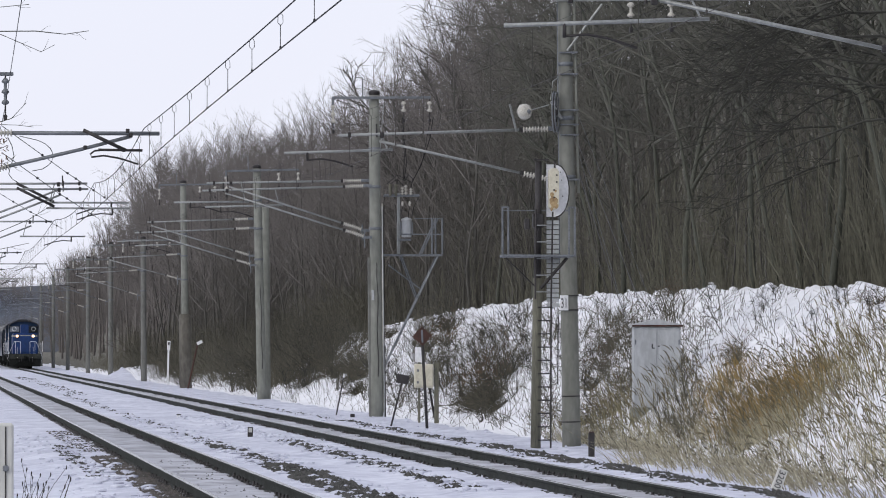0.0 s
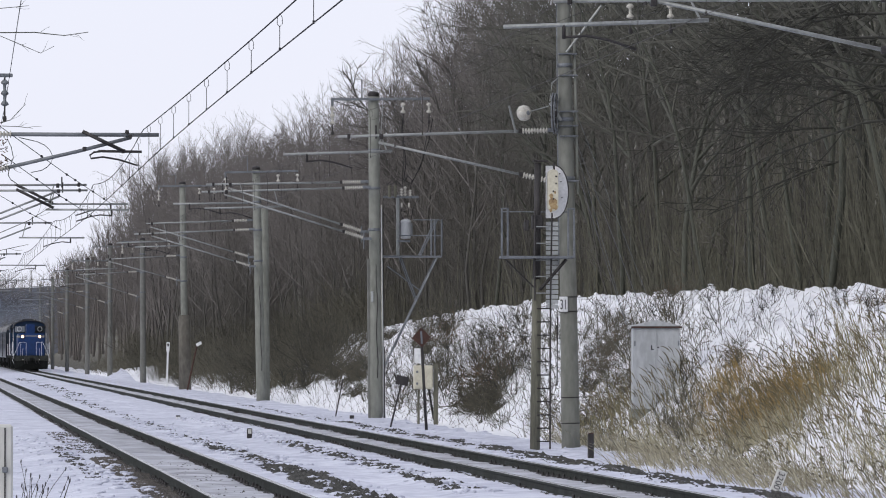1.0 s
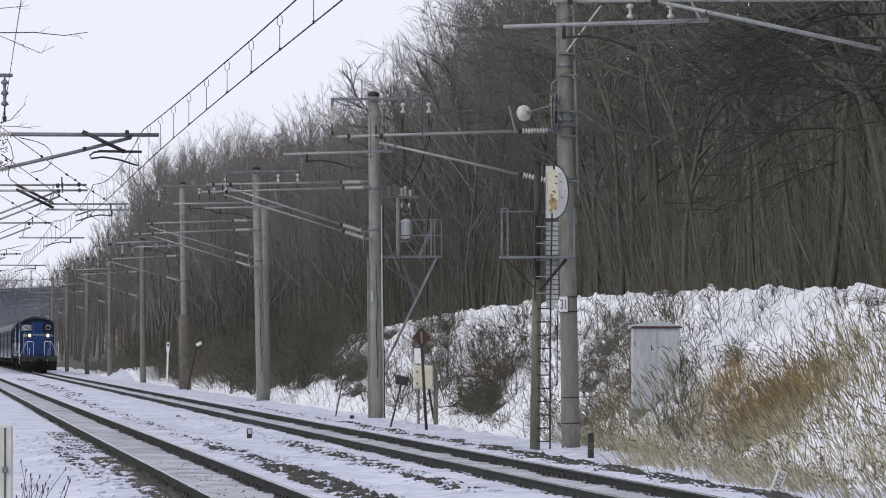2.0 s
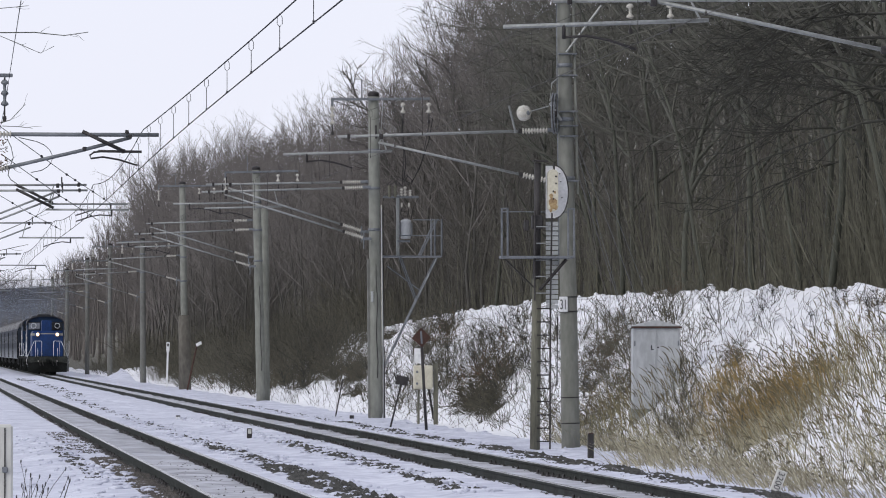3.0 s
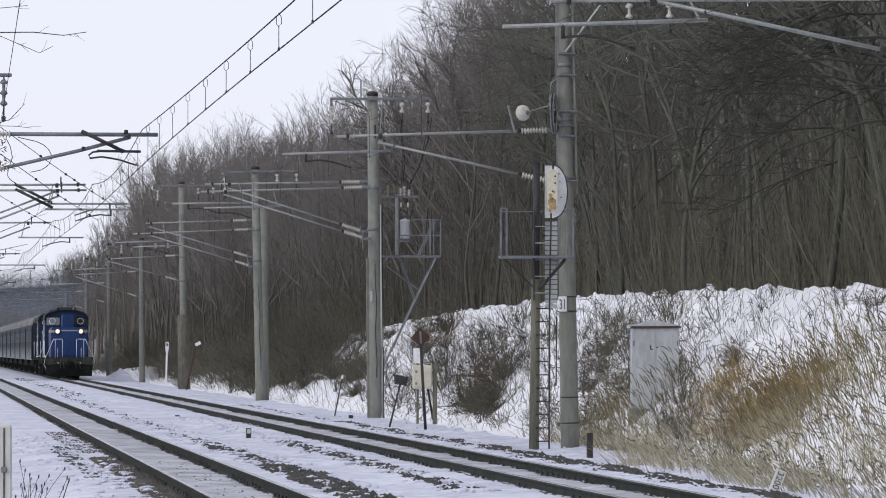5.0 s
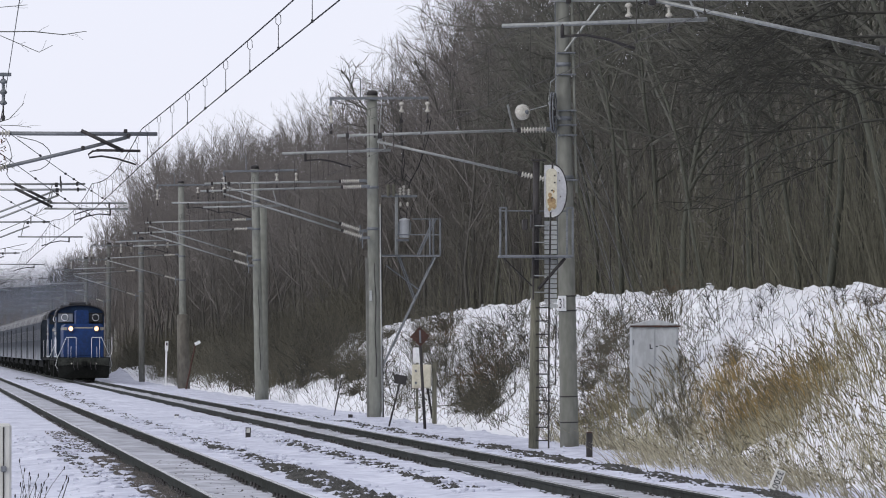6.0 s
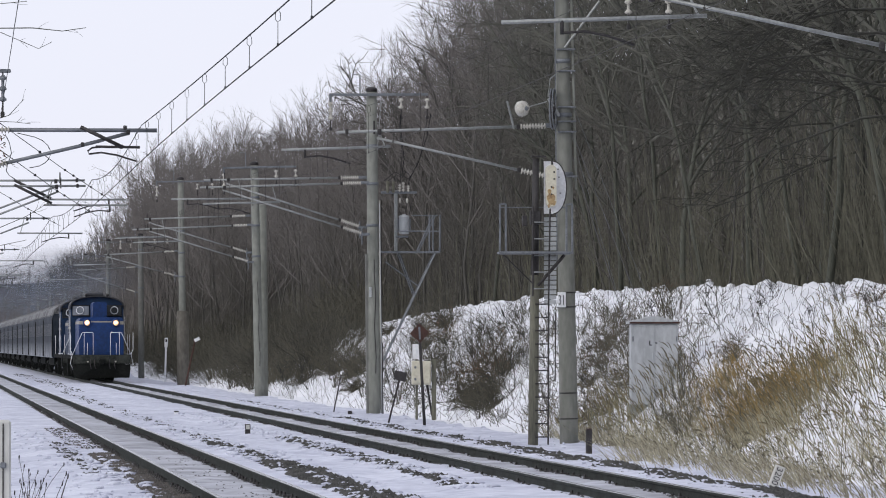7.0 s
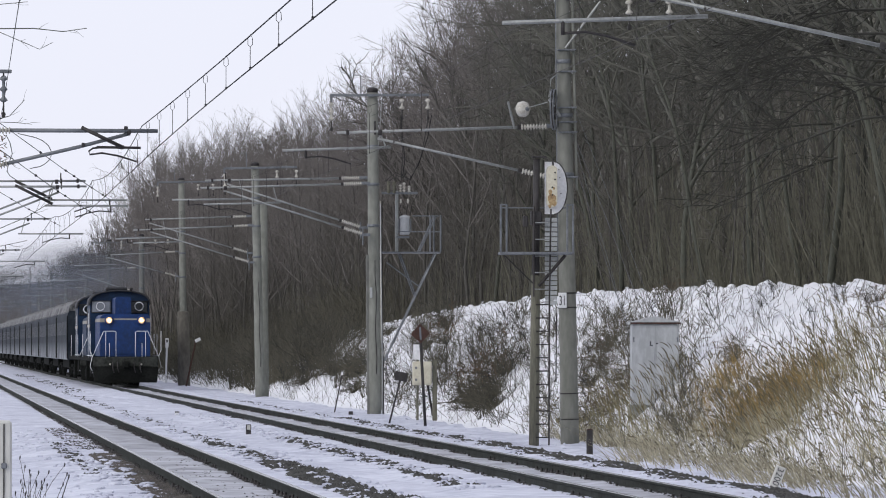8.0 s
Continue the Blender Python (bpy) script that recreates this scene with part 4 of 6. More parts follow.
    for a, b, c in (((0.72, -0.06, 7.9), (0.80, -0.1, 7.0), (0.75, -0.06, 6.2)), ((1.5, -0.06, 7.95), (1.3, -0.1, 6.9), (1.02, -0.06, 6.3)), ((0.3, -0.06, 6.25), (0.6, -0.1, 6.5), (1.0, -0.06, 6.3)), ((1.2, -0.1, 5.9), (1.05, -0.1, 5.6), (1.0, -0.06, 5.3))):
        part("lead_wire", Geo().tube([a, b, c], 0.012, 5), IRON, ob, "", True)
    part("riser_pipe", Geo().tube([(0.19, -0.2, -0.1), (0.165, -0.2, 5.7)], 0.02, 6), PORCELAIN, ob, "pale conduit on the pole", True)
    part("cable", Geo().tube([(0.235, -0.19, -0.1), (0.20, -0.19, 5.6)], 0.012, 5), IRON, ob, "black cable beside the conduit", True)
    part("riser_pipe", Geo().tube([(0.02, -0.2, 5.95), (0.20, -0.18, 8.45)], 0.013, 6), GALV, ob, "", True)


transformer_platform()


def lineside():
    """Signs, stakes and boxes along the line."""
    z0 = -0.24
    ob = thing("diamond_sign", pose(11.86, 120.9, 0, 0, -3.2, 0), "rusty diamond sign plate seen from behind on a dark post", "sign")
    part("post", Geo().tube([(0, 0, z0 - 0.2), (0, 0, 2.15)], 0.036, 8), IRON, ob, "", True)
    part("plate", Geo().extrude([(-0.235, 1.97), (0, 1.735), (0.235, 1.97), (0, 2.205)], -0.03 - 0.012, -0.042 + 0.02), RUST, ob, "brown rusty diamond plate")
    part("strap", Geo().box((0, -0.055, 1.97), (0.045, 0.012, 0.3)), DULL, ob)
    for s in (-1, 1):
        part("spike", Geo().tube([(0, -0.03, 2.15), (s * 0.13, -0.03, 2.25)], 0.012, 5), IRON, ob)

    ob = thing("cable_box", pose(12.455, 128.0, 0), "cream lineside cable box fixed to a weathered wooden stake", "box")
    part("stake", Geo().box((0.36, 0.06, 0.55), (0.11, 0.11, 1.55)), OLIVE, ob, "grey weathered wooden stake")
    part("box", Geo().box((0.03, 0, 0.98), (0.48, 0.2, 0.6), bevel=0.02), CREAM, ob, "cream enamelled box")
    part("lid", Geo().box((0.03, -0.11, 0.98), (0.43, 0.02, 0.54), bevel=0.01), CREAM, ob)
    for zz in (0.82, 1.12):
        part("latch", Geo().box((-0.13, -0.125, zz), (0.05, 0.02, 0.06)), DULL, ob)
    part("notice", Geo().box((-0.08, 0.02, 1.52), (0.22, 0.015, 0.38), bevel=0.004), WHITE, ob, "blank white notice plate")
    part("notice_post", Geo().box((-0.08, 0.05, 0.7), (0.06, 0.05, 2.0)), OLIVE, ob)
    part("strut", Geo().tube([(0.18, 0.1, 0.72), (0.32, 0.15, -0.1)], 0.03, 6), IRON, ob)

    ob = thing("leaning_sign", pose(11.68, 127.5, 0, 0, 14, 0), "small black plate on a leaning iron stake", "sign")
    part("stake", Geo().tube([(0, 0, z0 - 0.2), (0, 0, 0.85)], 0.026, 6), IRON, ob, "", True)
    part("plate", Geo().box((0.0, -0.03, 0.93), (0.31, 0.025, 0.23), Matrix.Rotation(radians(-3), 4, "Y"), bevel=0.01), IRON, ob, "black plate")

    ob = thing("stake", pose(11.8, 146.5, 0, 0, 11, 0), "thin dark leaning stake in the snow", "stake", "lineside stakes")
    part("shaft", Geo().tube([(0, 0, -0.5), (0, 0, 0.85)], 0.022, 6), IRON, ob)
    part("tip", Geo().lathe([(0, 0.03), (0.1, 0.028)], (0, 0, 0.85), (0, 0, 1), 6), WHITE, ob, "pale tip")

    ob = thing("leaning_marker", pose(12.36, 241.5, 0, 0, 12, 0), "rusty leaning stake with a white plate", "marker")
    part("shaft", Geo().tube([(0, 0, -0.6), (0, 0, 1.95)], 0.045, 6), RUST, ob)
    part("plate", Geo().box((0.08, -0.05, 2.02), (0.28, 0.03, 0.15), Matrix.Rotation(radians(-38), 4, "Y"), bevel=0.01), WHITE, ob, "white plate")

    ob = thing("kilometre_post", pose(12.31, 262.0, 0, 0, 1.5, 0), "slim white lineside post with a small head plate", "post")
    part("shaft", Geo().box((0, 0, 0.85), (0.095, 0.095, 2.35)), WHITE, ob)
    part("head", Geo().box((0.0, -0.08, 1.83), (0.17, 0.04, 0.48)), WHITE, ob)
    part("marking", Geo().box((0.0, -0.104, 1.93), (0.085, 0.006, 0.15), bevel=0), BLACK, ob, "dark unreadable marking")

    ob = thing("short_post", pose(11.77, 89.9, 0), "short square dark brown wooden post in the snow", "post")
    part("shaft", Geo().box((0, 0, -0.1), (0.105, 0.105, 0.56)), IRON, ob)
    part("top", Geo().box((0, 0, 0.185), (0.1, 0.1, 0.02)), RUST, ob)

    ob = thing("marker_block", pose(6.55, 103.6, -0.15), "small marker block with white top and black base between the tracks", "marker")
    part("base", Geo().box((0, 0, 0.03), (0.105, 0.095, 0.17)), IRON, ob, "black base")
    part("head", Geo().box((0, 0, 0.16), (0.1, 0.09, 0.1)), OFFWHITE, ob, "white head")
    part("top", Geo().box((0, 0, 0.216), (0.105, 0.095, 0.014)), IRON, ob)
    for dx in (-0.046, 0.046):
        part("edge", Geo().box((dx, -0.048, 0.16), (0.018, 0.01, 0.1), bevel=0), IRON, ob)

    ob = thing("marker_block", pose(11.68, 140.0, -0.26), "small dark marker block in the snow beside the line", "marker")
    part("base", Geo().box((0, 0, 0.05), (0.12, 0.1, 0.16)), IRON, ob)

    ob = thing("marker_block", pose(6.64, 135.0, -0.17), "small marker block with white face and dark top between the tracks", "marker")
    part("base", Geo().box((0, 0, 0.03), (0.12, 0.1, 0.1)), WHITE, ob, "white body")
    part("top", Geo().box((0, 0, 0.09), (0.125, 0.105, 0.035)), IRON, ob, "dark top")

    ob = thing("distance_post", pose(11.15, 66.3, -0.125, 0, 21, 0), "tilted white marker post lettered 3200 in the dry grass", "post")
    part("shaft", Geo().box((0, 0, 0.0), (0.13, 0.1, 0.44)), OFFWHITE, ob)
    lettering("3200", Matrix(((0, 1, 0, -0.042), (0, 0, -1, -0.0525), (-1, 0, 0, 0.2), (0, 0, 0, 1))), 0.122, ob)

    # cabinet at the edge of the path, close by
    ob = thing("lineside_cabinet", pose(0.545, 48.0, -0.30), "off-white steel lineside cabinet with a small latch", "cabinet")
    part("body", Geo().box((0, 0, 0.64), (0.52, 0.42, 1.26), bevel=0.02), OFFWHITE, ob)
    part("door", Geo().box((-0.06, -0.215, 0.64), (0.36, 0.02, 1.2), bevel=0.006), OFFWHITE, ob)
    part("seam", Geo().box((0.185, -0.214, 0.64), (0.012, 0.012, 1.2), bevel=0), IRON, ob)
    part("latch", Geo().box((0.185, -0.235, 0.85), (0.055, 0.03, 0.055)), DULL, ob)


lineside()


# ---- trees ----
def limb(rng, start, way, length, r0, r1, segs, lift=0.0, wobble=0.15):
    pts, radii = [Vector(start)], [r0]
    d = Vector(way).normalized()
    for i in range(segs):
        d = (d + Vector((rng.gauss(0, wobble), rng.gauss(0, wobble), rng.gauss(0, wobble) + lift))).normalized()
        pts.append(pts[-1] + d * length / segs)
        radii.append(r0 + (r1 - r0) * (i + 1) / segs)
    return pts, radii


def along(pts, u):
    k = min(int(u * (len(pts) - 1)), len(pts) - 2)
    w = u * (len(pts) - 1) - k
    return pts[k].lerp(pts[k + 1], w), (pts[k + 1] - pts[k]).normalized()


def off(rng, d, angle):
    a = d.cross(Vector((rng.gauss(0, 1), rng.gauss(0, 1), rng.gauss(0, 1)))).normalized()
    return d * math.cos(angle) + a * math.sin(angle)


def make_tree(seed, height=13.0, r=0.14, low=0.3, spread=1.0, counts=(13, 6, 6), lift=0.12, wild=1.0, fine=None, thin=1.0):
    rng = random.Random(seed)
    trunk, crown = Geo(), Geo()
    pts, radii = limb(rng, (0, 0, -0.4), (rng.gauss(0, 0.06), rng.gauss(0, 0.06), 1), height * 0.86, r, 0.03, 9, 0.03, 0.055 if fine else 0.085)
    trunk.tube(pts, [q * 0.55 for q in radii], 8)
    for i in range(counts[0]):
        u = low + (0.98 - low) * ((i + rng.random()) / counts[0]) ** 0.8
        p, d = along(pts, u)
        n1 = height * (0.42 - 0.26 * u) * rng.uniform(0.75, 1.2) * spread
        p1, r1 = limb(rng, p, off(rng, d, rng.uniform(0.55, 1.0)), n1, r * (1 - u) * (0.24 if fine else 0.4) + 0.015, 0.009, 4, lift, 0.11 * wild)
        (trunk if r1[0] > 0.05 else crown).tube(p1, r1, 5, False)
        for j in range(counts[1]):
            v = 0.25 + 0.75 * (j + rng.random()) / counts[1]
            p, d = along(p1, min(v, 0.99))
            p2, r2 = limb(rng, p, off(rng, d, rng.uniform(0.45, 0.95) * wild), n1 * rng.uniform(0.28, 0.52), 0.0145 * thin, 0.008 * thin, 2, lift, 0.15 * wild)
            crown.tube(p2, r2, 3, False)
            for k in range(counts[2]):
                p, d = along(p2, min(0.99, 0.2 + 0.8 * (k + rng.random()) / counts[2]))
                p3, r3 = limb(rng, p, off(rng, d, rng.uniform(0.4, 0.9) * wild), rng.uniform(0.28, 0.66) * (1.6 - 0.6 * wild), 0.0085 * thin, 0.004 * thin, 1, lift, 0.2 * wild)
                crown.spike(p3, r3[0] * 1.2)
    ob = thing("bare_tree", pose(0, -150, -40), "leafless brown tree with dense fine twigs in the wood", "tree", "trees of the wood")
    part("trunk", trunk, STEM if fine else BARK, ob, "", True)
    part("crown", crown, fine or TWIG, ob, "fine bare twigs")
    return ob


def wood():
    rng = random.Random(11)
    kinds = [make_tree(s, h, r, low, sp, (15, 7, 6), 0.06, 1.25) for s, h, r, low, sp in ((1, 12.2, 0.14, 0.30, 1.0), (2, 13.2, 0.17, 0.28, 1.1), (3, 11.2, 0.11, 0.36, 0.9), (4, 12.6, 0.13, 0.42, 1.0), (5, 10.4, 0.10, 0.25, 0.95), (6, 13.4, 0.16, 0.34, 1.15))]
    kinds += [make_tree(s, h, r, low, sp, (14, 7, 8), 0.12, 0.95, HAZETWIG, 0.64) for s, h, r, low, sp in ((12, 12.2, 0.13, 0.24, 1.1), (13, 12.6, 0.15, 0.28, 1.2), (14, 11.7, 0.11, 0.22, 1.0), (15, 12.3, 0.12, 0.3, 1.15))]
    used = set()
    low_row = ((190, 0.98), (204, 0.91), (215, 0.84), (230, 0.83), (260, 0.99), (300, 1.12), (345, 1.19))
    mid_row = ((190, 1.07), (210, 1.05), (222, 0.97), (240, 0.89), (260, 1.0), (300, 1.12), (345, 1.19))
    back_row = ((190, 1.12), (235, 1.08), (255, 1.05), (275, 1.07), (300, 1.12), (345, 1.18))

    def plant(x, y, heights=((0, 1.0), (300, 1.08))):
        k = rng.randrange(6) if y < 165 else 6 + rng.randrange(4)
        m = pose(x, y, land(x, y), rng.gauss(0, 2.0), rng.gauss(-1.5, 2.5), rng.uniform(0, 360))
        if k in used:
            ob = copy_thing(kinds[k], m)
        else:
            used.add(k)
            ob = kinds[k]
            ob.matrix_basis = m
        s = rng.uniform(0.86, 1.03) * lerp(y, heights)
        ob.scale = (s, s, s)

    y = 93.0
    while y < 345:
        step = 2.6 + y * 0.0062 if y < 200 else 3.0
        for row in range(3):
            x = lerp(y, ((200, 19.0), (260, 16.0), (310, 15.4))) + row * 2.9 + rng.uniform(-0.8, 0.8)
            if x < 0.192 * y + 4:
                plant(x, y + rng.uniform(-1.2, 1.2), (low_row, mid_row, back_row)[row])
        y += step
    for _ in range(64):
        y = rng.uniform(112, 260)
        x = rng.uniform(27, max(29, min(50, 0.189 * y + 3)))
        plant(x, y)
    for _ in range(20):
        plant(rng.uniform(20.5, 25), rng.uniform(176, 206), back_row)


def crown_tree(seed, x, y, height):
    """Tall old tree whose thick crooked limbs stand against the sky."""
    rng = random.Random(seed)
    ob = thing("bare_tree", pose(x, y, land(x, y)), "tall leafless tree with thick crooked limbs against the sky", "tree", "trees of the wood")
    trunk, crown = Geo(), Geo()
    p, r = limb(rng, (0, 0, -0.4), (-0.04, 0, 1), height * 0.62, 0.2, 0.09, 6, 0.02, 0.05)
    trunk.tube(p, r, 8)
    for k in range(9):
        q, d = along(p, 0.66 + 0.04 * k)
        a = rng.uniform(0, 6.283)
        b, br = limb(rng, q, (math.cos(a), 0.8 * math.sin(a), rng.uniform(0.5, 1.1)), height * rng.uniform(0.25, 0.36), 0.055, 0.016, 6, 0.1, 0.15)
        trunk.tube(b, br, 5, False)
        for _ in range(11):
            q2, d2 = along(b, rng.uniform(0.25, 0.99))
            c, cr = limb(rng, q2, off(rng, d2, rng.uniform(0.35, 0.8)), rng.uniform(0.8, 2.0), 0.024, 0.011, 4, 0.08, 0.2)
            crown.tube(c, cr, 3, False)
            for _ in range(8):
                q3, d3 = along(c, rng.uniform(0.2, 0.99))
                e, er = limb(rng, q3, off(rng, d3, rng.uniform(0.3, 0.8)), rng.uniform(0.3, 0.8), 0.011, 0.006, 1, 0.06, 0.2)
                crown.spike(e, er[0] * 1.2)
    part("trunk", trunk, STEM, ob, "", True)
    part("crown", crown, STEM, ob, "crooked bare twigs")


for seed, tx, ty, th in ((201, 19.6, 197.0, 12.2), (202, 20.3, 203.0, 11.2), (203, 20.6, 190.0, 13.2), (204, 19.8, 183.0, 12.8)):
    crown_tree(seed, tx, ty, th)


def edge_tree(seed, x, y):
    """Old tree on the bank whose dark boughs hang out over the reeds."""
    rng = random.Random(seed)
    ob = thing("bare_tree", pose(x, y, land(x, y)), "old leafless tree with long dark drooping boughs", "tree", "trees of the wood")
    trunk, crown = Geo(), Geo()
    p, r = limb(rng, (0, 0, -0.4), (-0.05, 0, 1), 9.5, 0.14, 0.04, 8, 0.02, 0.05)
    trunk.tube(p, r, 9)
    for k in range(11):
        q, d = along(p, 0.38 + 0.055 * k)
        b, br = limb(rng, q, (-1.0, rng.gauss(0, 0.35), rng.uniform(-0.15, 0.45)), rng.uniform(2.6, 4.6), 0.03, 0.009, 6, -0.05, 0.14)
        trunk.tube(b, br, 5, False)
        for _ in range(16):
            q2, d2 = along(b, rng.uniform(0.15, 0.98))
            c, cr = limb(rng, q2, off(rng, d2, rng.uniform(0.3, 0.8)), rng.uniform(0.5, 1.5), 0.010, 0.005, 3, -0.03, 0.18)
            crown.tube(c, cr, 3, False)
            for _ in range(4):
                q3, d3 = along(c, rng.uniform(0.2, 0.98))
                e, er = limb(rng, q3, off(rng, d3, rng.uniform(0.3, 0.8)), rng.uniform(0.25, 0.7), 0.008, 0.004, 1, 0.0, 0.2)
                crown.spike(e, er[0] * 1.2)
    part("trunk", trunk, DARKBARK, ob, "", True)
    part("crown", crown, DARKBARK, ob, "fine drooping twigs")


edge_tree(91, 18.3, 91.0)
edge_tree(93, 18.9, 97.5)
edge_tree(94, 19.4, 104.0)


def thicket():
    """Slender young trees that crowd the edge of the wood."""
    rng = random.Random(19)
    kinds = []
    for seed in (81, 82, 83):
        r2 = random.Random(seed)
        crown, stem = Geo(), Geo()
        for _ in range(4):
            p, r = limb(r2, (r2.gauss(0, 0.3), r2.gauss(0, 0.3), -0.2), (r2.gauss(0, 0.12), r2.gauss(0, 0.12), 1), r2.uniform(5.0, 7.5), 0.026, 0.008, 6, 0.02, 0.05)
            stem.tube(p, r, 4, False)
            for _ in range(26):
                q, d = along(p, r2.uniform(0.12, 0.98))
                p2, q2 = limb(r2, q, off(r2, d, r2.uniform(0.5, 1.1)), r2.uniform(0.6, 1.8), 0.009, 0.005, 2, 0.1, 0.1)
                crown.tube(p2, q2, 3, False)
                for _ in range(5):
                    q, d = along(p2, r2.uniform(0.15, 0.98))
                    p3, q3 = limb(r2, q, off(r2, d, r2.uniform(0.4, 1.0)), r2.uniform(0.3, 0.8), 0.006, 0.003, 1, 0.08, 0.15)
                    crown.spike(p3, q3[0] * 1.2)
        ob = thing("young_tree", pose(0, -150, -40), "slender leafless young trees at the edge of the wood", "tree", "young trees of the wood")
        part("trunk", stem, STEM, ob)
        part("crown", crown, YOUNG, ob, "fine bare twigs")
        kinds.append(ob)
    for k in range(76):
        y = 96 + 235 * rng.random() ** 0.8
        x = lerp(y, ((200, 18.5), (260, 15.6), (320, 15.0))) + rng.uniform(0, 2.2)
        m = pose(x, y, land(x, y), 0, rng.gauss(-2, 4), rng.uniform(0, 360))
        ob = kinds[k] if k < 3 else copy_thing(kinds[k % 3], m)
        ob.matrix_basis = m
        s = rng.uniform(0.8, 1.25)
        ob.scale = (s, s, s)


thicket()


def far_edge():
    """The wood where it runs on into the distance."""
    rng = random.Random(37)
    trunk, crown = Geo(), Geo()
    for _ in range(180):
        y = rng.uniform(330, 640)
        x = 15.2 + 16 * rng.random() ** 1.6
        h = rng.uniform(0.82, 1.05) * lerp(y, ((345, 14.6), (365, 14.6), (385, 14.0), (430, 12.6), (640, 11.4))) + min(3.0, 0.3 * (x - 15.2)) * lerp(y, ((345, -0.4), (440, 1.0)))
        z = land(x, y)
        p, r = limb(rng, (x, y, z - 0.4), (rng.gauss(0, 0.06), 0, 1), h * 0.9, 0.13, 0.03, 4, 0.02, 0.06)
        crown.tube(p, r, 4, False)
        for _ in range(42):
            q, d = along(p, rng.uniform(0.2, 0.98))
            p2, r2 = limb(rng, q, off(rng, d, rng.uniform(0.4, 0.95)), rng.uniform(1.2, 2.9), 0.022, 0.009, 2, 0.2, 0.12)
            crown.tube(p2, r2, 3, False)
            for _ in range(8):
                q, d = along(p2, rng.uniform(0.2, 0.98))
                p3, r3 = limb(rng, q, off(rng, d, rng.uniform(0.3, 0.65)), rng.uniform(0.5, 1.1), 0.012, 0.006, 1, 0.2, 0.12)
                crown.spike(p3, r3[0] * 1.2)
    solid("far_trees", crown, HAZETWIG, "leafless wood running on along the line", "woods", kind="stuff")


far_edge()


def wayside_wood():
    """Trees along the other side of the line, out of view, added to darken the train's reflections."""
    rng = random.Random(39)
    g = Geo()
    for _ in range(80):
        y = rng.uniform(20, 560)
        x = rng.uniform(-22, -9.5)
        h = rng.uniform(8.0, 11.5)
        p, r = limb(rng, (x, y, land(x, y) - 0.4), (rng.gauss(0, 0.06), 0, 1), h * 0.9, 0.11, 0.02, 4, 0.02, 0.06)
        g.tube(p, r, 5, False)
        for _ in range(26):
            q, d = along(p, rng.uniform(0.15, 0.98))
            p2, r2 = limb(rng, q, off(rng, d, rng.uniform(0.4, 0.9)), rng.uniform(1.0, 2.4), 0.02, 0.008, 2, 0.12, 0.12)
            g.tube(p2, r2, 3, False)
            for _ in range(5):
                q, d = along(p2, rng.uniform(0.2, 0.98))
                p3, r3 = limb(rng, q, off(rng, d, rng.uniform(0.4, 0.8)), rng.uniform(0.4, 1.0), 0.010, 0.005, 1, 0.1, 0.15)
                g.spike(p3, r3[0] * 1.2)
    solid("wayside_wood", g, TWIG, "unseen leafless wood along the near side of the line", "woods", kind="stuff")


wayside_wood()


wood()


def saplings():
    """Thin undergrowth stems between the trees."""
    rng = random.Random(21)
    g = Geo()
    for _ in range(7800):
        y = 92 + 330 * rng.random() ** 1.5
        x = 18.4 + rng.random() ** 1.3 * min(26, max(2.0, 0.189 * y + 2 - 18.4))
        h = rng.uniform(0.8, 4.5)
        p, r = limb(rng, (x, y, land(x, y) - 0.05), (rng.gauss(0, 0.16), rng.gauss(0, 0.16), 1), h, rng.uniform(0.010, 0.024), 0.005, 3, 0.0, 0.10)
        g.tube(p, r, 3, False)
    solid("undergrowth", g, SCRUB, "tangled bare saplings and dead stems under the trees", "undergrowth", kind="stuff")


saplings()


def far_wood():
    rng = random.Random(31)
    g = Geo()
    for _ in range(430):
        x, y = rng.uniform(-40, 60), rng.uniform(690, 840)
        h = rng.uniform(9, 13.5)
        g.tube([(x, y, -1), (x + rng.gauss(0, 0.4), y, h)], [0.16, 0.03], 4, False)
        for _ in range(34):
            z = h * rng.uniform(0.12, 1.0)
            a = rng.uniform(0, 6.28)
            n = rng.uniform(1.0, 3.0)
            b = Vector((x + n * math.cos(a), y + n * math.sin(a), z + n * rng.uniform(0.1, 0.9)))
            g.spike([(x, y, z), b], 0.03)
            for _ in range(3):
                m = Vector((x, y, z)).lerp(b, rng.uniform(0.3, 0.9))
                g.spike([m, m + Vector((rng.gauss(0, 0.7), rng.gauss(0, 0.7), rng.uniform(0.3, 1.3)))], 0.015)
    solid("far_wood", g, HAZETWIG, "distant grey-brown leafless wood across the line", "woods", kind="stuff")
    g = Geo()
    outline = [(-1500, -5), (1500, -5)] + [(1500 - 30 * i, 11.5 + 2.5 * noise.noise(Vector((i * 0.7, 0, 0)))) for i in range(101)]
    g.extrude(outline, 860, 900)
    solid("backdrop", g, RIDGE, "low wooded ridge closing the distance, haze put into its colour", "hill", kind="structure")


far_wood()


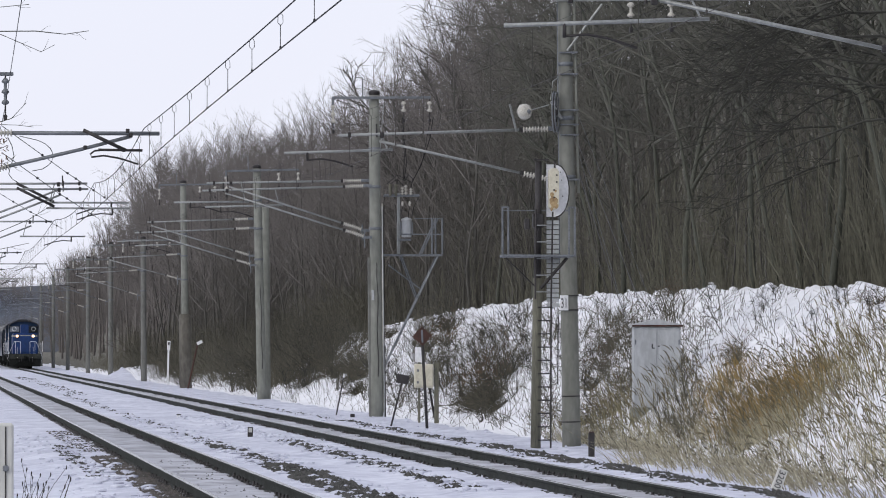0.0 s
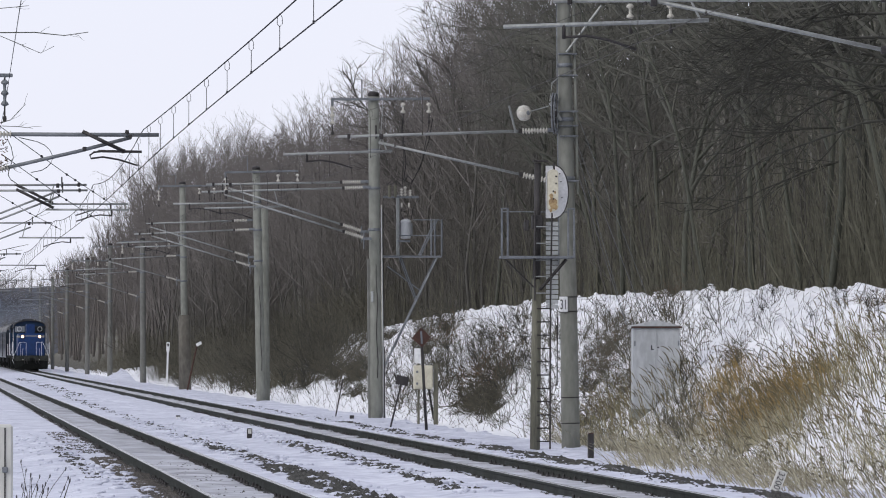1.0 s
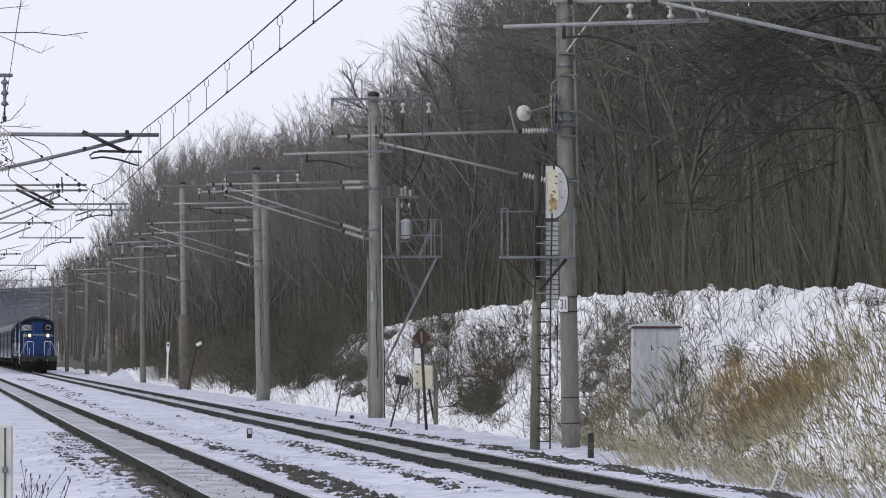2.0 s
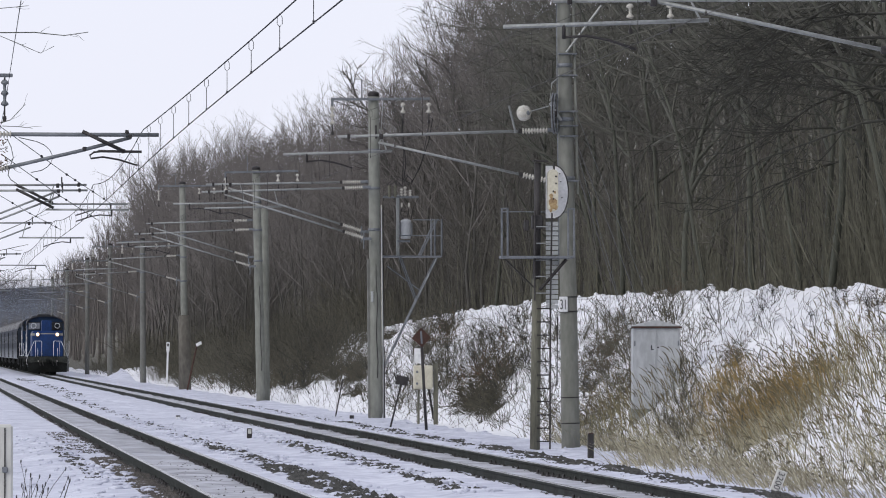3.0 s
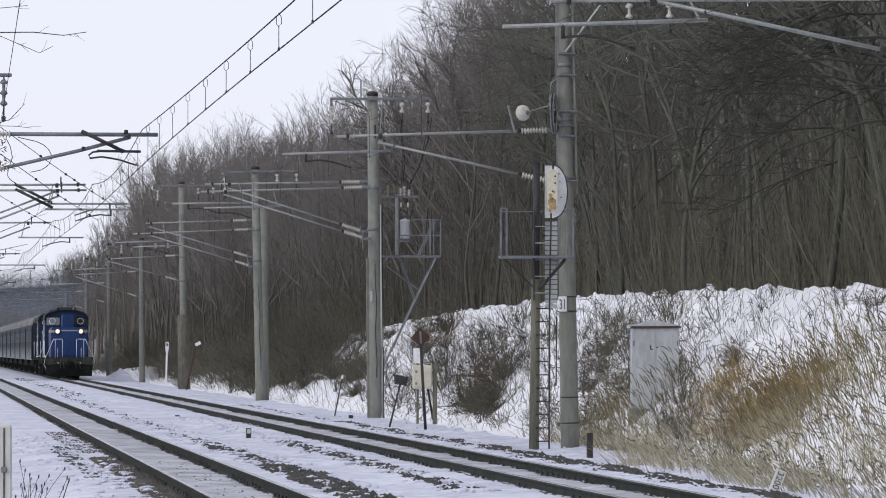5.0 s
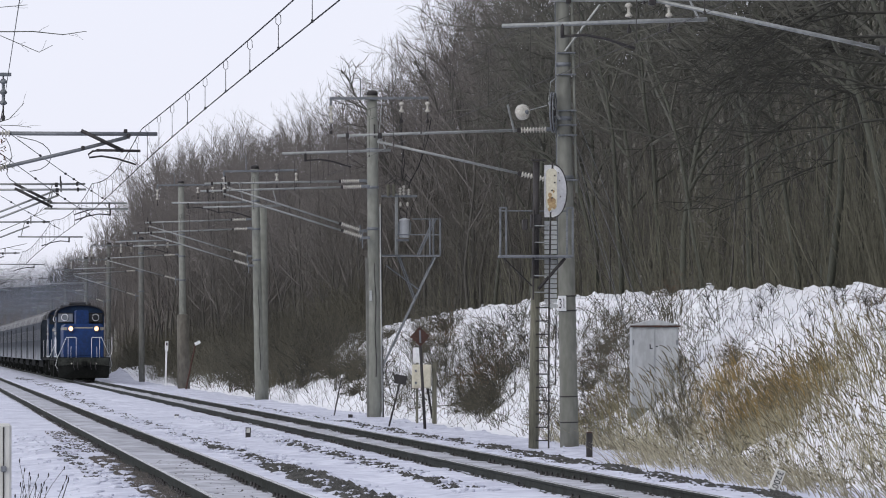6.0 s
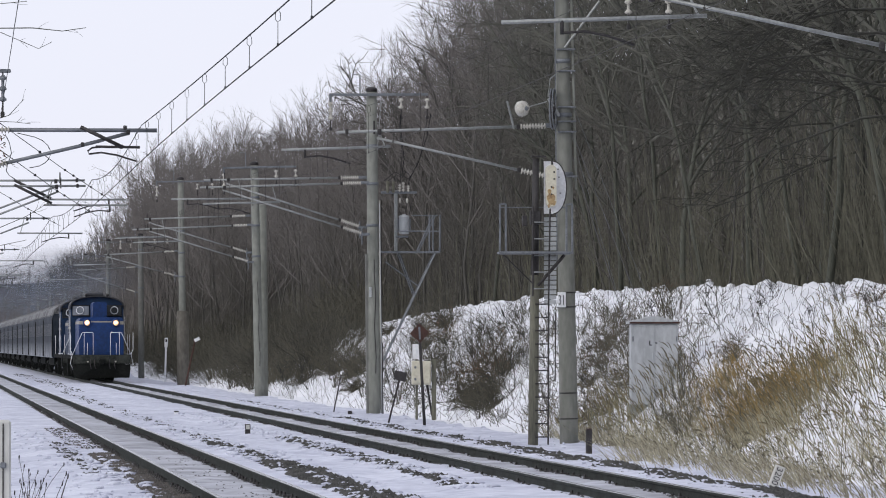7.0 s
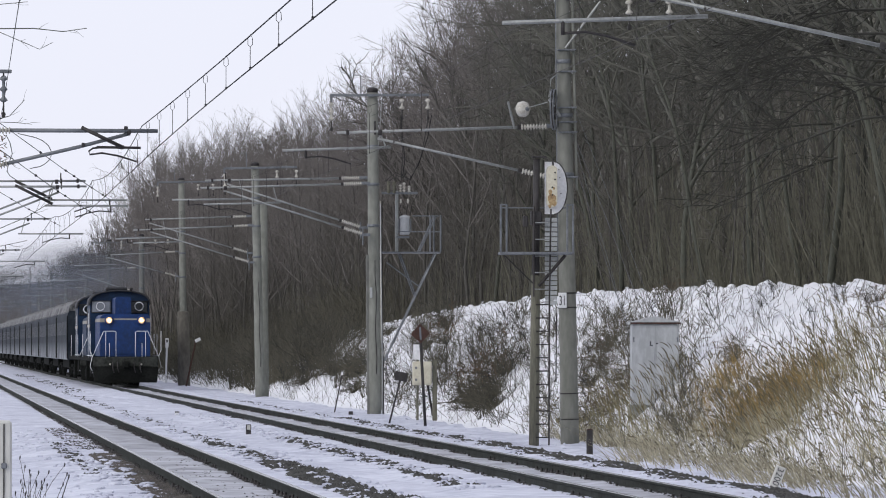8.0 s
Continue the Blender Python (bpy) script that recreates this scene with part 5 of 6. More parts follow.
# ---- shrubs, reeds, stones ----
def make_shrub(seed, stems, height, spread, twigs, material, label):
    rng = random.Random(seed)
    g = Geo()
    for _ in range(stems):
        a = rng.uniform(0, 6.283)
        s = spread * rng.random() ** 0.7
        p, r = limb(rng, (0.12 * math.cos(a), 0.12 * math.sin(a), -0.1), (s * math.cos(a), s * math.sin(a), 1), height * rng.uniform(0.55, 1.1), rng.uniform(0.009, 0.017), 0.005, 5, -0.03, 0.16)
        g.tube(p, r, 3, False)
        for k in range(twigs):
            q, d = along(p, rng.uniform(0.25, 0.98))
            p2, r2 = limb(rng, q, off(rng, d, rng.uniform(0.4, 1.0)), height * rng.uniform(0.12, 0.35), 0.0085, 0.004, 1, 0.02, 0.2)
            g.spike(p2, r2[0] * 1.2)
    ob = thing("shrub", pose(0, -150, -40), label, "shrub", "bare shrubs on the bank")
    part("crown", g, material, ob)
    return ob


def low_bush(seed, label, leaves, material, leaf, count=70, width=0.75, height=0.9, lean=-0.25):
    """A broad tangle of fine arching stems, thickest near the ground."""
    rng = random.Random(seed)
    g, lf = Geo(), Geo()
    for _ in range(count):
        a = rng.uniform(0, 6.283)
        b = Vector((width * 0.45 * rng.gauss(0, 0.6), width * 0.4 * rng.gauss(0, 0.6), -0.08))
        p, r = limb(rng, b, (0.8 * math.cos(a) + lean, 0.7 * math.sin(a), rng.uniform(0.5, 1.3)), height * rng.uniform(0.5, 1.2), rng.uniform(0.006, 0.011), 0.004, 4, -0.09, 0.2)
        g.tube(p, r, 3, False)
        for _ in range(9):
            q, d = along(p, rng.uniform(0.15, 0.98))
            p2, r2 = limb(rng, q, off(rng, d, rng.uniform(0.4, 1.1)), height * rng.uniform(0.1, 0.3), 0.006, 0.003, 1, 0.0, 0.2)
            g.spike(p2, r2[0] * 1.1)
            for _ in range(leaves):
                c = p2[0].lerp(p2[1], rng.random()) + Vector((rng.gauss(0, 0.02), rng.gauss(0, 0.02), rng.gauss(0, 0.02)))
                d = Vector((rng.gauss(0, 1), rng.gauss(0, 1), rng.gauss(0, 1))).normalized() * rng.uniform(0.018, 0.035)
                lf.leaf(c, d, 0.009)
    ob = thing("shrub", pose(0, -150, -40), label, "shrub", "bare shrubs on the bank")
    part("crown", g, material, ob)
    if leaves:
        part("leaves", lf, leaf, ob, "withered leaves")
    return ob


def shrubs():
    rng = random.Random(41)
    bare = "leafless grey-brown shrub rooted in the snowy bank"
    kinds = [make_shrub(61, 20, 1.8, 0.7, 8, BRUSH, bare), make_shrub(62, 15, 1.3, 1.1, 8, BRUSH, bare), make_shrub(63, 30, 2.3, 0.55, 8, BRUSH, bare),
             low_bush(64, "broad dark olive-brown bush sagging over the snowy bank", 3, BRUSH, OLIVELEAF),
             low_bush(65, "loose shrub hung with rusty withered leaves on the bank", 5, BRUSH, DEAD, 34, 0.5, 1.5, -0.2), make_shrub(66, 6, 1.9, 0.75, 9, DARKBARK, "sparse shrub with dark crooked stems on the snowy bank")]
    used = set()

    def plant(k, x, y, s):
        m = pose(x, y, land(x, y), 0, rng.gauss(-6, 6), rng.uniform(0, 360) if k < 3 else rng.uniform(-25, 25))
        if k in used:
            ob = copy_thing(kinds[k], m)
        else:
            used.add(k)
            ob = kinds[k]
            ob.matrix_basis = m
        ob.scale = (s, s, s)

    for k, x, y, s in ((3, 13.95, 124.2, 0.8), (3, 14.0, 126.2, 0.95), (3, 13.9, 128.0, 0.95), (3, 14.1, 130.0, 0.85), (3, 14.25, 127.2, 0.9), (4, 14.65, 129.6, 0.95), (4, 14.8, 128.8, 0.85), (4, 14.5, 130.6, 0.8),
                       (3, 14.75, 104.5, 0.65), (4, 14.1, 104.5, 0.65), (3, 15.1, 101.5, 0.55), (3, 13.75, 106.0, 0.45), (1, 14.6, 105.0, 0.6), (5, 14.0, 131.0, 0.85), (5, 14.35, 133.5, 0.9), (5, 14.6, 122.0, 0.7), (5, 15.0, 118.0, 0.7), (5, 15.2, 126.5, 0.8), (5, 13.9, 137.0, 0.7), (5, 15.6, 134.0, 0.8), (5, 14.8, 113.0, 0.6), (5, 14.2, 108.0, 0.6), (5, 14.9, 143.0, 0.8), (5, 13.9, 150.0, 0.8), (0, 13.3, 322, 0.8), (1, 13.0, 326, 0.9), (0, 13.7, 334, 0.8), (0, 13.9, 330, 0.9), (4, 15.5, 96.5, 0.4), (3, 15.3, 95.2, 0.42), (3, 15.35, 86.0, 0.45),
                       (4, 15.0, 112.0, 0.65), (3, 15.4, 114.0, 0.7), (3, 14.6, 111.0, 0.6), (4, 15.7, 115.0, 0.5), (3, 15.9, 112.5, 0.5), (1, 15.3, 110.5, 0.6), (4, 17.0, 115.0, 0.4), (5, 16.0, 96, 0.5), (5, 16.3, 104, 0.6), (5, 15.8, 90, 0.5), (5, 16.2, 86, 0.5), (5, 15.9, 110, 0.6), (4, 16.6, 88, 0.4), (4, 16.0, 83, 0.4), (5, 16.5, 91, 0.45), (5, 16.6, 99, 0.5), (3, 14.0, 165, 0.8), (3, 14.6, 170, 0.8), (0, 13.8, 160, 0.7), (5, 14.1, 163, 0.8), (5, 14.4, 157, 0.8), (0, 14.6, 166, 0.6), (1, 14.2, 158, 0.6), (3, 14.5, 172, 0.8), (3, 14.9, 176, 0.9), (3, 14.6, 181, 0.9), (3, 14.2, 190, 1.0), (3, 14.6, 196, 1.1), (3, 14.4, 203, 1.1), (3, 15.2, 192, 1.1), (3, 14.9, 186, 1.0), (5, 13.9, 184, 0.9), (5, 13.8, 193, 0.9), (5, 14.4, 124.5, 0.8), (5, 14.9, 131.0, 0.9), (5, 15.4, 121.0, 0.8), (5, 15.3, 138.0, 0.8), (4, 15.6, 152, 0.8), (3, 16.2, 158, 0.8)):
        plant(k, x, y, s)
    for _ in range(34):
        plant(rng.choice((0, 1, 1)), rng.uniform(13.3, 16.2), rng.uniform(101, 150), rng.uniform(0.4, 0.8))
    for _ in range(9):
        plant(rng.choice((0, 0, 2, 3)), rng.uniform(15.0, 16.6), rng.uniform(152, 190), rng.uniform(0.5, 0.8))
    for _ in range(105):
        y = 140 + 230 * rng.random() ** 1.3
        if y < 192 and rng.random() < 0.72:
            continue
        x = 14.0 + 1.2 * rng.random() if y < 192 else 13.2 + 4.5 * rng.random()
        plant(rng.choice((0, 1, 2, 2)), x, y, rng.uniform(0.75, 1.35) * (0.6 if y < 192 else 1.0))
    for _ in range(36):
        y0 = rng.uniform(189, 236)
        plant(rng.choice((0, 2, 2)), lerp(y0, ((195, 14.4), (210, 13.5))) + 3 * rng.random(), y0, rng.uniform(0.7, 1.2))
    for _ in range(8):
        y = rng.uniform(80, 101)
        plant(rng.choice((0, 1)), rng.uniform(13.6, 14.8), y, rng.uniform(0.4, 0.65))


shrubs()


def brush():
    """Fine tangled stems over the bank, too many to count."""
    rng = random.Random(43)
    g = Geo()
    for _ in range(12500):
        y = 100 + 330 * rng.random() ** 1.5
        x = 12.9 + 5.0 * rng.random()
        if y < 138 and (rng.random() < 0.5 or x > 16.6) or y < 188 and x > 16.0:
            continue
        if y < 188 and rng.random() < 0.68 or x < (14.0 if y < 195 else 13.4) and rng.random() < 0.75:
            continue
        h = rng.uniform(0.3, 1.3) * (1.5 if y > 150 else 1.0)
        p, r = limb(rng, (x, y, land(x, y) - 0.05), (rng.gauss(-0.15, 0.45), rng.gauss(0, 0.45), 1), h, rng.uniform(0.0045, 0.009), 0.003, 3, -0.05, 0.24)
        g.tube(p, r, 3, False)
    for _ in range(700):
        y = 101 + 48 * rng.random()
        x = 13.5 + 2.9 * rng.random()
        if noise.noise(Vector((x * 0.8, y * 0.2, 5.0))) < rng.uniform(-0.4, 0.2):
            continue
        p, r = limb(rng, (x, y, land(x, y) - 0.05), (rng.gauss(-0.35, 0.7), rng.gauss(0, 0.5), 1), rng.uniform(0.5, 1.4), rng.uniform(0.006, 0.011), 0.003, 5, -0.08, 0.26)
        g.tube(p, r, 3, False)
        for _ in range(3):
            q, d = along(p, rng.uniform(0.3, 0.95))
            p2, r2 = limb(rng, q, off(rng, d, rng.uniform(0.4, 1.0)), rng.uniform(0.12, 0.4), 0.006, 0.003, 1, 0.0, 0.2)
            g.spike(p2, r2[0])
    solid("bank_brush", g, BRUSH, "tangle of thin dead stems over the snowy bank", "brush", kind="stuff")


brush()


def reeds():
    rng = random.Random(47)
    low, tall, tall2, heads = Geo(), Geo(), Geo(), Geo()

    def blade(g, x, y, h, w, lean):
        z = land(x, y) - 0.04
        dx, dy = rng.gauss(-0.42, 0.24) * lean, rng.gauss(-0.1, 0.25) * lean
        pts = [Vector((x + dx * h * (0.75 * u + 0.25 * u * u), y + dy * h * u, z + h * u * (1 - 0.15 * u * lean))) for u in (0, 0.4, 0.75, 1.0)]
        a = rng.uniform(-0.6, 0.6)
        g.ribbon(pts, [w, w, w * 0.75, w * 0.25], (math.cos(a), math.sin(a), 0))
        return pts

    for _ in range(8300):
        y = 58 + 46 * rng.random()
        x = 11.15 + 4.0 * rng.random() ** 1.1
        n = noise.noise(Vector((x * 0.75, y * 0.3, 7.0))) + 0.35 * noise.noise(Vector((x * 2.6, y * 1.1, 3.0)))
        if n < rng.uniform(-0.3, 0.42) or (x < 11.5 and rng.random() < 0.6) or (y > 84 and x < 11.9) or (y > 88 and x < 12.75) or (x > 14.2 and rng.random() < 0.5):
            continue
        blade(low, x, y, rng.uniform(0.16, 0.55), rng.uniform(0.004, 0.0085), rng.uniform(0.9, 2.2))
    for k in range(3400):
        x, y = (rng.uniform(12.5, 14.0), rng.uniform(85, 99.2)) if k < 1700 else (rng.uniform(11.6, 14.2), rng.uniform(65, 84))
        if noise.noise(Vector((x * 1.1, y * 0.4, 11.0))) < rng.uniform(-0.35, 0.3) or (y > 92 and x < 12.9):
            continue
        blade(low, x, y, rng.uniform(0.18, 0.5), rng.uniform(0.004, 0.0075), rng.uniform(0.8, 1.9))
    for _ in range(420):
        u = rng.random()
        x, y = 13.45 + 1.2 * u + rng.gauss(0, 0.13), 84.6 - 1.0 * u + rng.gauss(0, 0.8)
        blade(low, x, y, rng.uniform(0.3, 0.62), rng.uniform(0.004, 0.007), rng.uniform(0.5, 1.2))
    solid("dry_grass", low, STRAW, "straw-coloured dry grass bent over the snow", "grass", kind="stuff")
    def ear(pts, n, r):
        """A slim seed head that carries on the lean of its stem."""
        d = (pts[3] - pts[2]).normalized()
        c = pts[3] - d * 0.03
        m = c + d * n * 0.4
        e = c + d * n + Vector((-0.12 * n, 0, -0.22 * n))
        heads.tube([c, m, m.lerp(e, 0.5) + Vector((0.0, 0, 0.012)), e], [0.003, r * 0.72, r * 0.55, 0.002], 5, False)

    for _ in range(800):
        y = 74 + 32 * rng.random()
        x = 12.9 + 2.3 * rng.random()
        if noise.noise(Vector((x * 0.6, y * 0.2, 2.0))) < rng.uniform(-0.05, 0.4):
            continue
        pts = blade(tall, x, y, rng.uniform(0.35, 0.75), rng.uniform(0.003, 0.0062), rng.uniform(0.8, 1.7))
        if rng.random() < 0.45:
            ear(pts, rng.uniform(0.14, 0.24), rng.uniform(0.010, 0.018))
    for _ in range(330):
        x, y = rng.uniform(12.9, 16.0), rng.uniform(72, 106)
        if y > 92 and x < 13.2 or y > 83 and x > 14.9:
            continue
        pts = blade(tall, x, y, rng.uniform(0.4, 0.8), rng.uniform(0.0025, 0.005), rng.uniform(0.5, 1.3))
        ear(pts, rng.uniform(0.16, 0.28), rng.uniform(0.010, 0.017))
    for _ in range(200):
        x, y = rng.gauss(14.4, 0.5), rng.uniform(71, 83.5)
        pts = blade(tall, x, y, rng.uniform(0.4, 0.85), rng.uniform(0.003, 0.006), rng.uniform(0.4, 1.2))
        ear(pts, rng.uniform(0.18, 0.3), rng.uniform(0.011, 0.018))
    for _ in range(80):
        x, y = rng.uniform(13.2, 14.7), rng.uniform(92.5, 98.3)
        pts = blade(tall, x, y, rng.uniform(0.6, 1.15), rng.uniform(0.003, 0.005), rng.uniform(0.3, 0.8))
        ear(pts, rng.uniform(0.18, 0.3), rng.uniform(0.011, 0.018))
    for _ in range(240):
        x, y = rng.uniform(13.2, 14.5), rng.uniform(98.5, 107)
        if y < 100.2 and x > 13.7:
            continue
        pts = blade(tall, x, y, rng.uniform(0.35, 0.85), rng.uniform(0.003, 0.006), rng.uniform(0.3, 1.1))
        if rng.random() < 0.25:
            ear(pts, rng.uniform(0.14, 0.24), rng.uniform(0.010, 0.016))
    for _ in range(230):
        x, y = rng.uniform(14.9, 15.9), rng.uniform(79, 88)
        pts = blade(tall, x, y, rng.uniform(0.45, 0.95), rng.uniform(0.003, 0.006), rng.uniform(0.3, 1.0))
        if rng.random() < 0.55:
            ear(pts, rng.uniform(0.16, 0.28), rng.uniform(0.010, 0.017))
    solid("reed_stems", tall, PLUME, "tall brown reed stems on the bank", "reeds", kind="stuff")
    for k in range(850):
        u = rng.random()
        x, y = 13.8 + 1.35 * u + rng.gauss(0, 0.17), 86.4 - 1.0 * u + rng.gauss(0, 1.4)
        pts = blade(tall2, x, y, rng.uniform(0.4, 0.75) * (1 + 0.7 * noise.noise(Vector((x * 3.1, y * 1.4, 6.0)))), rng.uniform(0.003, 0.0065), rng.uniform(0.4, 1.2))
        if rng.random() < 0.3:
            ear(pts, rng.uniform(0.12, 0.22), rng.uniform(0.011, 0.02))
    for k in range(420):
        x, y = rng.gauss(14.75, 0.28), rng.gauss(93.5, 1.5)
        blade(tall2, x, y, rng.uniform(0.25, 0.5), rng.uniform(0.003, 0.006), rng.uniform(0.5, 1.2))
    solid("reed_clump", tall2, RUSTREED, "dense clump of golden-brown reeds on the bank", "reeds", kind="stuff")
    solid("reed_plumes", heads, SEED, "drooping brown reed plumes", "reeds", kind="stuff")
    dark = Geo()
    for _ in range(1900):
        y = 70 + 40 * rng.random()
        x = 12.6 + 3.2 * rng.random()
        if noise.noise(Vector((x * 1.3, y * 0.5, 14.0))) < rng.uniform(-0.3, 0.3):
            continue
        p, r = limb(rng, (x, y, land(x, y) - 0.05), (rng.gauss(-0.35, 0.5), rng.gauss(0, 0.4), 1), rng.uniform(0.2, 0.8), rng.uniform(0.005, 0.0105), 0.003, 3, -0.06, 0.2)
        dark.tube(p, r, 3, False)
    for _ in range(240):
        u = rng.random()
        x, y = 13.85 + 1.1 * u + rng.gauss(0, 0.14), 86.3 - 1.0 * u + rng.gauss(0, 1.1)
        p, r = limb(rng, (x, y, land(x, y) - 0.05), (rng.gauss(-0.35, 0.3), rng.gauss(0, 0.3), 1), rng.uniform(0.3, 0.6), rng.uniform(0.004, 0.008), 0.003, 3, -0.03, 0.12)
        dark.tube(p, r, 3, False)
    for k in range(1700):
        x, y = (rng.uniform(15.2, 17.0), rng.uniform(80, 125)) if k < 750 else (rng.uniform(12.9, 16.6), rng.uniform(99, 190))
        p, r = limb(rng, (x, y, land(x, y) - 0.05), (rng.gauss(0.1, 0.4), rng.gauss(0, 0.4), 1), rng.uniform(0.2, 0.65), rng.uniform(0.004, 0.008), 0.003, 3, -0.04, 0.2)
        dark.tube(p, r, 3, False)
    caught = Geo()
    for _ in range(2600):
        x, y = rng.uniform(11.6, 15.6), rng.uniform(62, 100)
        if noise.noise(Vector((x * 1.4, y * 0.5, 21.0))) < rng.uniform(-0.2, 0.35) or (y > 84 and x < 12.6):
            continue
        d = Vector((rng.gauss(-0.5, 0.5), rng.gauss(0, 0.3), rng.gauss(0.3, 0.5))).normalized() * rng.uniform(0.025, 0.06)
        caught.leaf(Vector((x, y, land(x, y) + rng.uniform(0.05, 0.4))), d, 0.014)
    solid("withered_blades", caught, OLIVELEAF, "withered olive blades caught among the dry grass", "grass", kind="stuff")
    solid("dead_stems", dark, BRUSH, "dark broken stems among the reeds", "reeds", kind="stuff")
    weeds = Geo()
    seeds = Geo()
    for k in range(26):
        x, y = 0.95 + 0.32 * rng.random(), 52.5 + 6 * rng.random()
        h = rng.uniform(0.35, 0.75)
        p, r = limb(rng, (x, y, land(x, y) - 0.05), (rng.gauss(0.1, 0.25), 0, 1), h, 0.004, 0.0025, 3, 0, 0.08)
        weeds.tube(p, r, 4, False)
        seeds.tube([p[-1] - Vector((0, 0, 0.02)), p[-1] + Vector((0.003, 0, 0.01)), p[-1] + Vector((0.004, 0, 0.03))], [0.004, 0.009, 0.003], 5)
    ob = thing("dry_weeds", Matrix(), "thin dry weeds with dark seed heads in the snow", "weeds")
    part("stems", weeds, BRUSH, ob)
    part("seed_heads", seeds, IRON, ob, "dark seed heads")


reeds()


def stones():
    """Ballast that shows through the snow beside the rails."""
    rng = random.Random(53)
    gravel, mud = Geo(), Geo()
    bed = [gravel]

    def stone(x, y, s, lift=0.0):
        z = land(x, y) + lift
        g = bed[0]
        first = len(g.v)
        a = rng.uniform(0, 6.28)
        for k in range(5):
            w = a + 6.283 * k / 5
            q = s * rng.uniform(0.7, 1.2)
            g.v.append(Vector((x + q * math.cos(w), y + q * math.sin(w), z + rng.uniform(-0.3, 0.2) * s)))
        g.v.append(Vector((x + rng.gauss(0, 0.2) * s, y, z + s * rng.uniform(0.5, 0.9))))
        for k in range(5):
            g.f.append((first + k, first + (k + 1) % 5, first + 5))

    def patch(x0, x1, y0, y1, n, cover, smin=0.02, smax=0.045):
        made = 0
        tries = 0
        while made < n and tries < n * 12:
            tries += 1
            x, y = rng.uniform(x0, x1), rng.uniform(y0, y1)
            u = abs(2 * (x - x0) / (x1 - x0) - 1)
            if noise.noise(Vector((x * 2.6, y * 0.8, 9.0))) + 0.7 * noise.noise(Vector((x * 9, y * 4.5, 1.0))) > cover - 0.3 * u * u:
                continue
            stone(x, y, rng.uniform(smin, smax), rng.uniform(-0.02, 0.0))
            made += 1

    patch(10.2, 10.9, 60, 78.5, 6500, 0.55, 0.025, 0.055)
    patch(10.25, 10.95, 81, 98, 5200, 0.5, 0.025, 0.055)
    patch(10.2, 10.75, 98, 130, 2200, 0.08, 0.022, 0.05)
    patch(10.2, 10.7, 130, 170, 400, -0.15)
    patch(9.9, 10.3, 60, 120, 500, -0.15)
    patch(6.75, 7.25, 66, 100, 2200, -0.05, 0.024, 0.06)
    patch(5.12, 5.75, 56, 79, 3600, 0.36, 0.035, 0.08)
    patch(5.12, 5.75, 56, 79, 2200, 0.3, 0.02, 0.04)
    patch(5.2, 5.65, 78, 98, 2200, 0.05, 0.024, 0.055)
    patch(5.2, 5.6, 98, 200, 1100, -0.12)
    patch(2.25, 2.62, 72, 96, 750, 0.02, 0.018, 0.042)
    bed[0] = mud
    patch(2.72, 3.2, 54, 86, 7500, 0.42, 0.016, 0.04)
    patch(2.98, 3.21, 50, 76, 4200, 0.9, 0.016, 0.036)
    patch(3.36, 4.25, 50, 84, 450, -0.1, 0.012, 0.024)
    patch(2.6, 3.15, 90, 112, 1200, 0.1, 0.016, 0.036)
    bed[0] = gravel
    patch(5.6, 6.5, 200, 330, 300, -0.1, 0.03, 0.07)
    for c in (LEFT, RIGHT):
        for sgn in (-1, 1):
            xr = c + sgn * (GAUGE / 2 + 0.033)
            for side in (-1, 1):
                a, b = sorted((xr + side * 0.065, xr + side * 0.13))
                patch(a, b, 52, 150, 900, 0.25, 0.018, 0.034)
    solid("muddy_ballast", mud, MUDDY, "brown muddy ballast bare of snow beside the rail", "ballast", kind="stuff")
    solid("ballast", gravel, BALLAST, "dark crushed stone showing through the snow", "ballast", kind="stuff")


stones()


